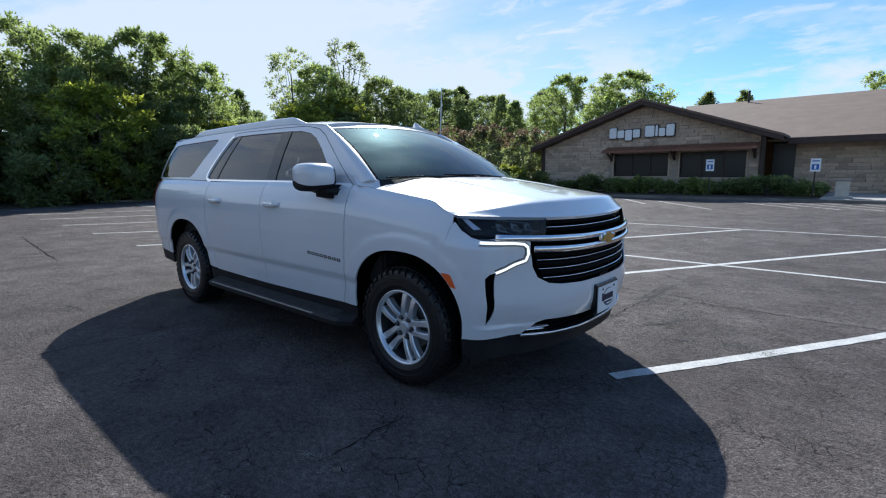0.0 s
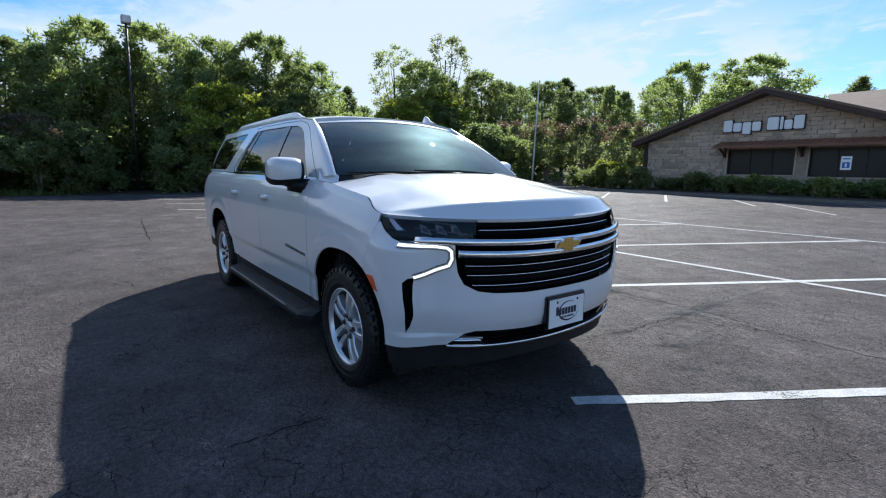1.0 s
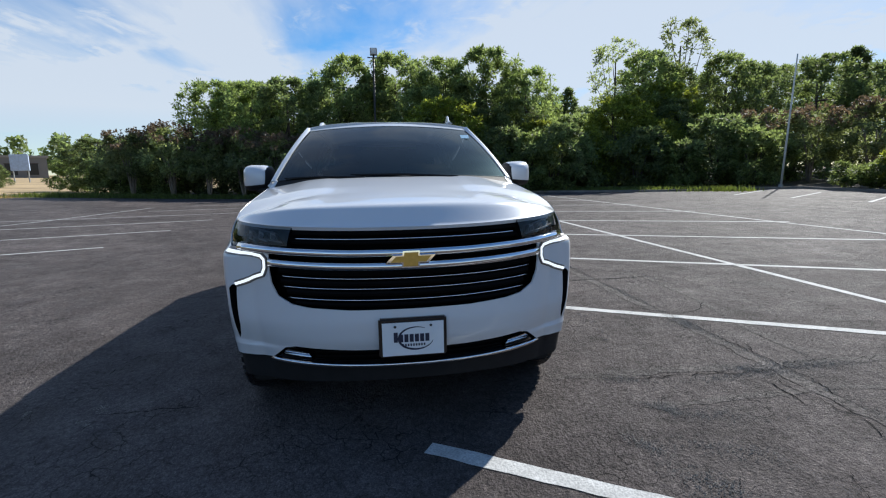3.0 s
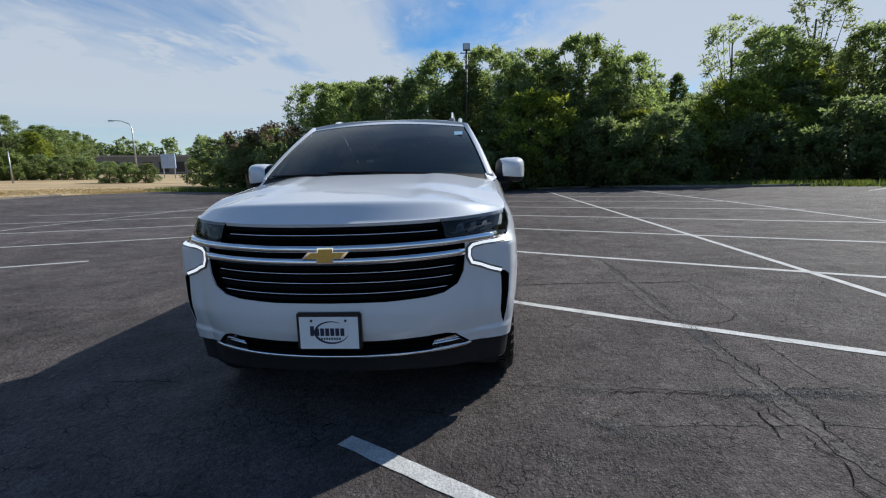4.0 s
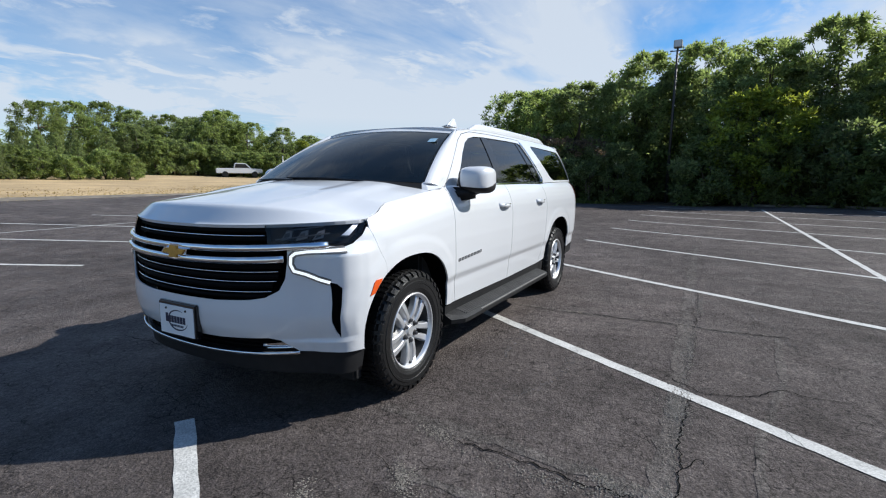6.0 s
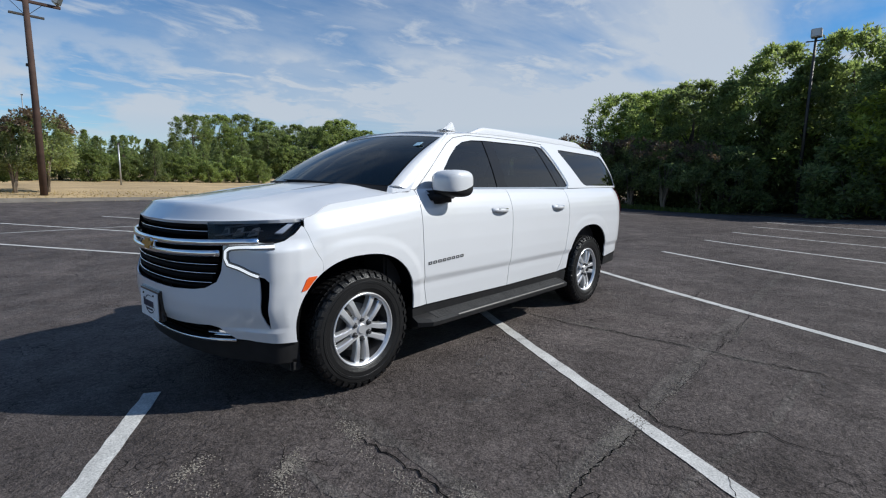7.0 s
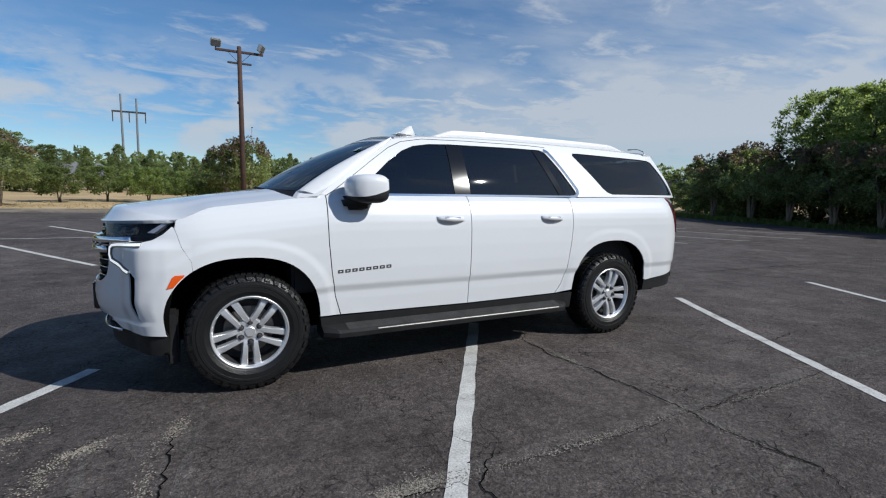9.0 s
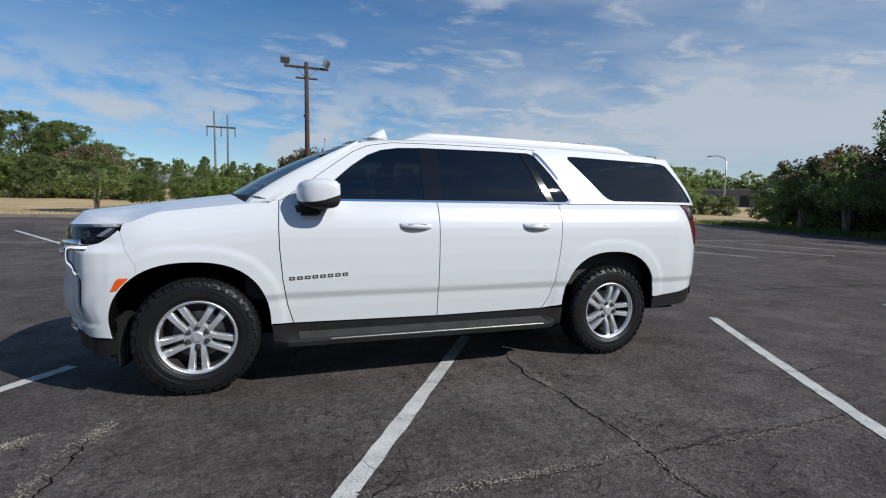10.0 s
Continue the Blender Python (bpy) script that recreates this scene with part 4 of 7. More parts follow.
for side in (1, -1):
    patch("air_slot", [[(s * 1.0, z) for s, z in densify(slot, 0.04)]], skin_fn(side, -0.045), GRILLE, bumper, (0.05, 0.05), 0.0, label="black vertical air slot")
    bm = bmesh.new()
    lp = densify(slot, 0.03)
    rim = [[bm.verts.new(skin(s, z, side, o)) for o in (-0.002, -0.046)] for s, z in lp]
    for k in range(len(rim)):
        a, b = rim[k], rim[(k + 1) % len(rim)]
        bm.faces.new((a[0], a[1], b[1], b[0]))
    part("slot_wall", bm, GRILLE, bumper)
    # lamps
    hl = [(0.605, 1.046), (0.70, 1.040), (0.78, 1.045), (0.86, 1.044)]
    loop = [(s_of_y(y), z) for y, z in hl] + [(s_of_x(x), z) for x, z in ((0.60, 1.039), (0.555, 1.050), (0.498, 1.088), (0.455, 1.134), (0.437, 1.158), (0.447, 1.168), (0.52, 1.168))] + [(s_of_y(y), z) for y, z in ((0.88, 1.163), (0.75, 1.153), (0.60, 1.146))]
    lampset = thing("headlamp", "", "")
    lampset.parent = car
    patch("housing", [loop], skin_fn(side, -0.055), GRILLE, lampset, (0.05, 0.04), 0.0)
    bm = bmesh.new()
    lp = densify(loop, 0.03)
    rim = [[bm.verts.new(skin(s, z, side, o)) for o in (-0.006, -0.056)] for s, z in lp]
    for k in range(len(rim)):
        a, b = rim[k], rim[(k + 1) % len(rim)]
        bm.faces.new((a[0], a[1], b[1], b[0]))
    part("bezel", bm, GRILLE, lampset)
    for y, wdt in ((0.665, 0.05), (0.735, 0.05), (0.805, 0.045)):
        q = [(s_of_y(y), 1.068), (s_of_y(y + wdt), 1.080), (s_of_y(y + wdt + 0.012), 1.122), (s_of_y(y + 0.030), 1.112)]
        patch("projector", [q], skin_fn(side, -0.030), IRON, lampset, (0.03, 0.02), 0.03)
        q = [(s_of_y(y + 0.012), 1.078), (s_of_y(y + wdt - 0.008), 1.086), (s_of_y(y + wdt - 0.004), 1.108), (s_of_y(y + 0.026), 1.102)]
        patch("projector_lens", [q], skin_fn(side, -0.024), DASHGREY, lampset, (0.03, 0.02), 0.006)
    for y0, z0, y1, z1 in ((0.640, 1.070, 0.875, 1.102), (0.700, 1.118, 0.860, 1.140)):
        bm = bmesh.new()
        ribbon_on(bm, [(s_of_y(y0 + (y1 - y0) * k / 6), z0 + (z1 - z0) * k / 6) for k in range(7)], lambda s, z, o: skin(s, z, side, o), 0.0035, 0.004, -0.022)
        part("lamp_trim", bm, CAST, lampset, "bright trim line inside the lamp")
    q = [(s_of_x(0.60), 1.088), (s_of_x(0.56), 1.085), (s_of_x(0.475), 1.150), (s_of_x(0.50), 1.155)]
    patch("side_reflector", [q], skin_fn(side, -0.022), SATIN, lampset, (0.03, 0.02), 0.03)
    patch("lens", [loop], skin_fn(side, -0.004), LENS, lampset, (0.05, 0.04), 0.004, label="clear headlamp lens").visible_shadow = False
    # running light hook
    hook = [(s_of_x(0.605), 1.020)] + [(s_of_y(y), z) for y, z in ((0.86, 1.016), (0.78, 1.011), (0.735, 1.004), (0.716, 0.986), (0.714, 0.945), (0.728, 0.910), (0.775, 0.892))] + [(s_low(0.84), 0.866), (s_low(0.897), 0.846)]
    hook = [q for a, b in zip(hook, hook[1:]) for q in ((a[0] + (b[0] - a[0]) * k / 3, a[1] + (b[1] - a[1]) * k / 3) for k in range(3))] + [hook[-1]]
    bm = bmesh.new()
    ribbon_on(bm, hook, lambda s, z, o: skin(s, z, side, o), 0.019, 0.008)
    run = part("running_light", bm, IRON, car, "lit white running light in a bright frame")
    bm = bmesh.new()
    ribbon_on(bm, [(s, z) for s, z in hook], lambda s, z, o: skin(s, z, side, o), 0.0088, 0.002, 0.008)
    part("light_strip", bm, EMIT, run, "glowing white strip")
    mk = [(0.480, 0.742), (0.450, 0.812), (0.436, 0.824), (0.380, 0.826)] + arch_points(0, 46.5, 37.5, 4, 0.005)
    patch("side_marker", [xs_loop(mk)], skin_fn(side, 0.005), AMBER, car, (0.04, 0.03), 0.01, label="orange side marker lamp")
    # bright corner of the lower opening
    fc = [(s_of_y(0.725), 0.452), (s_of_y(0.665), 0.503), (s_of_y(0.55), 0.488), (s_of_y(0.53), 0.445)]
    patch("bumper_corner_trim", [fc], skin_fn(side, -0.020), CHROME, bumper, (0.04, 0.03), 0.02, label="chrome corner trim")

# grille back, slats and bars
gl = [(-0.72, 0.715), (0.72, 0.715), (0.70, 1.16), (-0.70, 1.16)]
grille = thing("grille", "", "")
grille.parent = car
patch("grille_back", [ys_loop(gl)], skin_fn(1, -0.075), DARK, grille, (0.05, 0.05), 0.0)


def bow(mid, end, w):
    return lambda y: mid + (end - mid) * (abs(y) / w) ** 2


for name, y1, zf, hh, dp, off, mat in (
    ("upper_bar", 0.86, lambda y: float(np.interp(abs(y), [0, 0.3, 0.6, 0.75, 0.88], [1.022, 1.026, 1.038, 1.046, 1.054])) - 0.006, 0.0205, 0.034, -0.012, CHROME),
    ("lower_bar", 0.685, bow(0.952, 0.975, 0.69), 0.0215, 0.038, -0.012, CHROME),
    ("thin_bar", 0.585, bow(1.083, 1.092, 0.6), 0.0030, 0.009, -0.030, CHROME),
    ("thin_bar", 0.650, bow(0.884, 0.902, 0.65), 0.0030, 0.009, -0.026, CHROME),
    ("thin_bar", 0.640, bow(0.832, 0.850, 0.65), 0.0030, 0.009, -0.026, CHROME),
    ("thin_bar", 0.615, bow(0.775, 0.795, 0.65), 0.0030, 0.009, -0.026, CHROME),
    ("slat", 0.60, bow(1.118, 1.124, 0.6), 0.019, 0.03, -0.058, GRILLE),
    ("slat", 0.60, bow(1.066, 1.074, 0.6), 0.012, 0.03, -0.058, GRILLE),
    ("slat", 0.66, bow(0.989, 1.008, 0.66), 0.010, 0.03, -0.055, GRILLE),
    ("slat", 0.66, bow(0.910, 0.930, 0.66), 0.015, 0.035, -0.055, GRILLE),
    ("slat", 0.65, bow(0.858, 0.876, 0.66), 0.016, 0.035, -0.055, GRILLE),
    ("slat", 0.62, bow(0.807, 0.826, 0.66), 0.016, 0.035, -0.055, GRILLE),
    ("slat", 0.58, bow(0.750, 0.770, 0.66), 0.012, 0.035, -0.055, GRILLE),
):
    bm = bmesh.new()
    front_bar(bm, (-y1, y1), 0, hh, dp, off, z_of=zf)
    part(name, bm, mat, grille, "chrome bar" if name != "slat" else "", name != "slat")

# emblem: plain gold cross-shaped plate with a bright edge
for name, k, off, mat in (("emblem_edge", 0.92, 0.030, CHROME), ("emblem", 0.76, 0.036, GOLD)):
    e = [(-0.135, -0.016), (-0.095, 0.022), (-0.045, 0.022), (-0.04, 0.046), (0.05, 0.046), (0.048, 0.022), (0.135, 0.022), (0.10, -0.016), (0.048, -0.016), (0.045, -0.044), (-0.05, -0.044), (-0.048, -0.016)]
    patch(name, [[(y * k + (0.0), 0.985 + z * k) for y, z in e]], lambda y, z: Vector((skin(s_of_y(y), z, 1).x + off, y, z)), mat, grille, (0.05, 0.03), 0.03)

# lower opening, bright strip and black chin
lo = [(-0.70, 0.44), (-0.62, 0.55), (0.62, 0.55), (0.70, 0.44), (0.3, 0.385), (-0.3, 0.385)]
patch("lower_grille", [ys_loop(lo)], skin_fn(1, -0.06), GRILLE, bumper, (0.05, 0.05), 0.0, label="black lower grille")
for zc in (0.435, 0.465, 0.495):
    bm = bmesh.new()
    front_bar(bm, (-0.52, 0.52), 0, 0.006, 0.02, -0.055, z_of=lambda y: zc)
    part("lower_slat", bm, GRILLE, bumper)
bm = bmesh.new()
front_bar(bm, (-0.74, 0.74), 0, 0.011, 0.02, -0.004, z_of=lambda y: 0.420 + 0.028 * (abs(y) / 0.74) ** 2)
part("chin_strip", bm, CHROME, bumper, "chrome strip under the bumper", True)
ch = [(-s_of_x(0.52), 0.30), (-s_of_x(0.505), 0.437), (-s_of_y(0.85), 0.442), (-s_of_y(0.74), 0.446), (-s_of_y(0.4), 0.423), (0, 0.413), (s_of_y(0.4), 0.423), (s_of_y(0.74), 0.446), (s_of_y(0.85), 0.442), (s_of_x(0.505), 0.437), (s_of_x(0.52), 0.30), (s_of_y(0.8), 0.31), (s_of_y(0.4), 0.325), (-s_of_y(0.4), 0.325), (-s_of_y(0.8), 0.31)]
patch("chin", [ch], skin_fn(1, -0.014), BLACK, bumper, (0.05, 0.04), 0.10, label="black lower valance")

# number plate board: plain oval and bars in place of a trade name
plate = thing("front_plate", "", "")
plate.parent = car
px = skin(0, 0.6).x
box_part("plate_frame", GLOSSBLACK, plate, (px - 0.02, px + 0.022, -0.172, 0.172, 0.487, 0.690), 0.008, label="black plate holder")
box_part("plate_sheet", PLATE, plate, (px + 0.022, px + 0.026, -0.155, 0.155, 0.497, 0.668), 0.0)
bm = bmesh.new()
for k in range(7):
    hgt = 0.052 if k == 0 else 0.040
    box(bm, px + 0.026, px + 0.0285, -0.088 + 0.0265 * k - 0.010, -0.088 + 0.0265 * k + 0.010, 0.567, 0.567 + hgt)
part("plate_bars", bm, INK, plate, "dark bars of letter size")
bm = bmesh.new()
for k in range(9):
    box(bm, px + 0.026, px + 0.0280, -0.052 + 0.0135 * k - 0.004, -0.052 + 0.0135 * k + 0.004, 0.545, 0.557)
part("plate_small_bars", bm, INK, plate)
bm = bmesh.new()
rings = []
for k in range(26):
    a = radians(60 + 285 * k / 25)
    wv = 0.0012 + 0.0045 * math.sin(math.pi * k / 25)
    rings.append([bm.verts.new((px + 0.027, 0.015 + (0.088 + q) * math.cos(a), 0.585 + (0.058 + q) * math.sin(a))) for q in (-wv, wv)])
for a, b in zip(rings, rings[1:]):
    bm.faces.new((a[0], a[1], b[1], b[0]))
part("plate_swoosh", bm, INK, plate)
for sy in (-1, 1):
    bm = bmesh.new()
    bmesh.ops.create_uvsphere(bm, u_segments=10, v_segments=6, radius=0.007, matrix=Matrix.Translation((px + 0.027, sy * 0.09, 0.648)))
    part("plate_screw", bm, DARKMETAL, plate)

# hood, cowl, windshield, roof
patch("hood", [[(-0.997, 0), (0.997, 0), (0.997, 1), (-0.997, 1)]], hood_at, WHITE, car, (0.035, 0.012), 0.02, (0, 0, 0.6), label="white hood with two raised creases", dens=0.02)
cow = [[(-0.985, 0), (0.985, 0), (0.985, 1), (-0.985, 1)]]


def cowl_at(v, t):
    a = hood_at(v * 0.97, 1.0) - Vector((-0.02, 0, 0.02))
    b = windshield_at(v, 0.02) - Vector((0, 0, 0.004))
    return a.lerp(b, t)


patch("cowl", cow, cowl_at, BLACK, car, (0.1, 0.3), 0.0, (0, 0, 0.6), label="black cowl panel")
for sg in (-1, 1):
    def corner_at(u, t, sg=sg):
        if u < 0.6:
            p = hood_at(sg * (0.95 + 0.04 * u / 0.6), 1.0)
            q = windshield_at(sg * (0.985 + 0.015 * u / 0.6), 0.02 * smooth01(0.1, 1.0, u / 0.6))
        else:
            e = (u - 0.6) / 0.4
            p = hood_at(sg * 0.99, 1.0).lerp(Vector((-0.47, (house_y(-0.5, 1.335) + 0.02) * sg, 1.335)), e)
            q = windshield_at(sg, 0.02).lerp(Vector((-0.56, (house_y(-0.56, 1.40) + 0.002) * sg, 1.40)), e)
        return p.lerp(q, t) + Vector((0, 0, -0.003))

    patch("cowl_corner", [[(0.0, 0.03), (1.0, 0.03), (1.0, 1.0), (0.0, 1.0)]], corner_at, WHITE, car, (0.05, 0.15), 0.01, (0, 0, 0.6))
patch("windshield", [[(-0.97, 0.0), (0.97, 0.0), (0.982, 0.006), (0.985, 0.02), (0.985, 0.915), (-0.985, 0.915), (-0.985, 0.02), (-0.982, 0.006)]], windshield_at, SCREENGLASS, car, (0.07, 0.07), 0.004, (-1.5, 0, 1.0), label="dark glass windshield").visible_shadow = False
ring = [[(-0.97, 0.0), (0.97, 0.0), (0.985, 0.006), (0.99, 0.02), (0.99, 0.915), (-0.99, 0.915), (-0.99, 0.02), (-0.985, 0.006)], [(-0.85, 0.045), (0.85, 0.045), (0.90, 0.055), (0.945, 0.10), (0.95, 0.875), (-0.95, 0.875), (-0.945, 0.10), (-0.90, 0.055)]]
patch("windshield_band", ring, lambda a, b: windshield_at(a, b) - Vector((0.006, 0, 0.006)), GLOSSBLACK, car, (0.07, 0.07), 0.0, (-1.5, 0, 1.0))
patch("windshield_header", [[(-1.0, 0.917), (1.0, 0.917), (1.0, 1.03), (-1.0, 1.03)]], lambda a, b: windshield_at(a, b) + Vector((0.003, 0, 0.004)), WHITE, car, (0.07, 0.03), 0.015, (-1.5, 0, 1.0), label="white roof edge above the windshield")
for sy, ye in ((0.42, -0.30), (-0.20, -0.74)):
    bm = bmesh.new()
    tube(bm, [windshield_at(sy / 0.8, 0.0) + Vector((0.02, 0, -0.008)), windshield_at((sy + ye) / 1.6, 0.008) + Vector((0.012, 0, 0.004)), windshield_at(ye / 0.8, 0.02) + Vector((0.01, 0, 0.004))], [0.010, 0.007, 0.005], 6)
    part("wiper", bm, BLACK, car, "black wiper arm and blade")
box_part("inspection_sticker", STICKER, car, (-0.001, 0.001, -0.035, 0.035, -0.03, 0.03), 0, Matrix.Translation(windshield_at(0.88, 0.70) + Vector((0.012, 0, 0.004))) @ pose(0, 0, 0, 0, -60, 0))


def roof_at(x, v):
    y = (house_y(x, roof_edge(x)) - 0.004) * v
    return Vector((x, y, roof_mid(x) - 0.048 * abs(v) ** 3.2))


rf = [(-1.155, -1), (-4.18, -1), (-4.28, -0.5), (-4.32, 0), (-4.28, 0.5), (-4.18, 1), (-1.155, 1), (-1.115, 0.75), (-1.085, 0.4), (-1.078, 0), (-1.085, -0.4), (-1.115, -0.75)]
patch("roof", [rf], roof_at, WHITE, car, (0.08, 0.06), 0.02, (-2.5, 0, 1.0), label="white roof")
sp = [(-4.05, -1.0), (-4.22, -0.985), (-4.34, -0.5), (-4.40, 0), (-4.34, 0.5), (-4.22, 0.985), (-4.05, 1.0)]
patch("roof_spoiler", [sp], lambda x, v: Vector((x, house_y(-4.1, 1.8) * v, roof_mid(-4.05) + 0.006 - 0.048 * abs(v) ** 3.2 - 0.10 * (-4.05 - x))), WHITE, car, (0.06, 0.1), 0.03, (-4.3, 0, 1.0))
bm = bmesh.new()
fin = [(0.11, 0), (0.03, 0.028), (-0.045, 0.082), (-0.075, 0.088), (-0.10, 0.03), (-0.105, 0)]
zb = roof_at(-1.32, 0.80).z - 0.006
L_ = [bm.verts.new((-1.29 + a, 0.565 + (0.030 if b < 0.02 else 0.009), zb + b)) for a, b in fin]
R_ = [bm.verts.new((-1.29 + a, 0.565 - (0.030 if b < 0.02 else 0.009), zb + b)) for a, b in fin]
bm.faces.new(L_), bm.faces.new(R_[::-1])
for k in range(len(fin)):
    bm.faces.new((L_[k], R_[k], R_[(k + 1) % len(fin)], L_[(k + 1) % len(fin)]))
bmesh.ops.recalc_face_normals(bm, faces=bm.faces[:])
bmesh.ops.bevel(bm, geom=bm.edges[:], offset=0.005, segments=2, affect="EDGES")
part("antenna_fin", bm, WHITE, car, "white shark fin antenna", True)
# tail: closing panels
patch("liftgate", [[(-0.80, 0.60), (0.80, 0.60), (0.84, 1.36), (-0.84, 1.36)]], lambda y, z: Vector((-4.61 + 0.16 * max(0, z - 0.95) + 0.36 * abs(y) ** 4, y, z)), WHITE, car, (0.08, 0.08), 0.05)
patch("liftgate_glass", [[(-0.76, 1.39), (0.76, 1.39), (0.66, 1.78), (-0.66, 1.78)]], lambda y, z: Vector((-4.50 + 0.50 * (z - 1.36) + 0.25 * abs(y) ** 4, y, z)), TINTGLASS, car, (0.1, 0.1), 0.02)
patch("rear_bumper", [[(-0.84, 0.49), (0.84, 0.49), (0.84, 0.60), (-0.84, 0.60)]], lambda y, z: Vector((-4.64 + 0.40 * abs(y) ** 4, y, z)), BLACK, car, (0.08, 0.08), 0.06)
# underside, cabin
bm = bmesh.new()
box(bm, -4.5, 0.62, -0.62, 0.62, 0.30, 0.62, 0.03)
box(bm, -2.85, -0.55, -0.86, 0.86, 0.34, 0.46, 0.02)
part("underbody", bm, DARK, car, "dark underside")
# deflector's upper half is added height that blocks sun through the wheel arch
box_part("air_dam", BLACK, car, (0.43, 0.50, -0.90, 0.90, 0.215, 0.55), 0.015, label="black plastic deflector under the bumper")
for x in (0.0, -3.358):
    bm = bmesh.new()
    tube(bm, [(x, -0.80, 0.40), (x, 0.80, 0.40)], 0.05, 10)
    part("axle", bm, DARK, car)
bm = bmesh.new()
box(bm, -0.95, -0.30, -0.80, 0.80, 1.05, 1.33, 0.06)
part("dashboard", bm, DASHGREY, car)
bm = bmesh.new()
box(bm, -4.4, -0.3, -0.86, 0.86, 0.62, 0.95, 0.02)
part("cabin_floor", bm, INTERIOR, car)
for sx in (-1.75, -2.75):
    for sy in (0.40, -0.40):
        bm = bmesh.new()
        box(bm, sx - 0.12, sx + 0.10, sy - 0.25, sy + 0.25, 0.95, 1.50, 0.05, None)
        box(bm, sx - 0.15, sx - 0.03, sy - 0.13, sy + 0.13, 1.53, 1.70, 0.04)
        part("seat_back", bm, INTERIOR, car)
bm = bmesh.new()
lathe(bm, [(0.185, -0.012), (0.20, 0), (0.185, 0.012), (0.17, 0), (0.185, -0.012)], 28, Matrix.Translation((-1.02, 0.40, 1.23)) @ pose(0, 0, 0, 0, -65, 0))
part("steering_wheel", bm, INTERIOR, car)


# ---- the car: wheels ----
def build_wheel():
    """Wheel about the origin, its axle along y, its face towards +y."""
    w = thing("wheel", "", "")
    lay = pose(0, 0, 0, -90, 0, 0)
    bm = bmesh.new()
    prof = [(0.245, -0.115), (0.262, -0.125), (0.31, -0.138), (0.355, -0.134), (0.382, -0.120), (0.394, -0.095), (0.396, 0.095), (0.382, 0.120), (0.355, 0.134), (0.335, 0.1355), (0.333, 0.139), (0.318, 0.139), (0.316, 0.1365), (0.285, 0.136), (0.262, 0.127), (0.245, 0.115)]
    lathe(bm, prof, 72, lay)
    n = 64
    for k in range(n):
        a = 2 * math.pi * k / n
        for y0, y1, r0, da, sk in ((-0.040, 0.040, 0.4045, 0.030, 0.02), (0.047, 0.090, 0.404, 0.034, 0.0), (-0.090, -0.047, 0.404, 0.034, 0.0), (0.092, 0.124, 0.398, 0.030, 0.05), (-0.124, -0.092, 0.398, 0.030, 0.05)):
            aa = a + (0.05 if y0 > 0.04 else 0)
            q = []
            for rr in (0.385 if abs(y0 + y1) < 0.2 else 0.372, r0):
                for yy in (y0, y1):
                    for s in (-1, 1):
                        drop = 0.016 if (rr == r0 and abs(yy) > 0.12) else 0.0
                        th = aa + s * da + (yy - y0) * 0.5 * (1 if y0 < 0.02 else -1)
                        q.append(bm.verts.new(((rr - drop) * math.cos(th), yy, (rr - drop) * math.sin(th))))
            for f in ((4, 5, 7, 6), (0, 1, 5, 4), (2, 6, 7, 3), (0, 4, 6, 2), (1, 3, 7, 5)):
                bm.faces.new([q[i] for i in f])
    # lugs that wrap over the shoulder on to the sidewall
    for k in range(40):
        a, reach = 2 * math.pi * k / 40, (0.358 if k % 2 else 0.368)
        q = []
        for rr, y_in, y_out in ((reach, 0.128, 0.1405), (0.384, 0.112, 0.1345), (0.396, 0.098, 0.118)):
            for yy in (y_in, y_out):
                for s in (-1, 1):
                    th = a + s * (0.046 if k % 2 else 0.052) + (0.39 - rr) * 0.5
                    q.append(bm.verts.new((rr * math.cos(th), yy, rr * math.sin(th))))
        for f in ((2, 3, 7, 6), (6, 7, 11, 10), (0, 1, 3, 2), (10, 11, 9, 8), (0, 2, 6, 4), (4, 6, 10, 8), (1, 5, 7, 3), (5, 9, 11, 7)):
            bm.faces.new([q[i] for i in f])
    bmesh.ops.recalc_face_normals(bm, faces=bm.faces[:])
    part("tyre", bm, RUBBER, w, "black all-terrain tyre with blocky tread")
    bm = bmesh.new()
    lathe(bm, [(0.252, 0.112), (0.254, 0.124), (0.247, 0.128), (0.238, 0.120), (0.231, 0.098)], 60, lay)
    part("rim", bm, SATIN, w, "bright machined rim", True)
    # inner rim and barrel are a darker casting than the lip
    bm = bmesh.new()
    lathe(bm, [(0.231, 0.098), (0.223, 0.05), (0.22, -0.10), (0.245, -0.115)], 60, lay)
    part("inner_rim", bm, DARKCAST, w, "dark inner rim behind the spokes", True)
    bm = bmesh.new()
    lathe(bm, [(0.0, -0.02), (0.225, -0.02), (0.225, -0.06)], 40, lay)
    part("barrel", bm, DARKCAST, w)
    bm = bmesh.new()
    lathe(bm, [(0.0, 0.012), (0.165, 0.012), (0.165, -0.012), (0.0, -0.012)], 40, lay)
    part("brake_disc", bm, IRON, w, "dull grey brake disc")
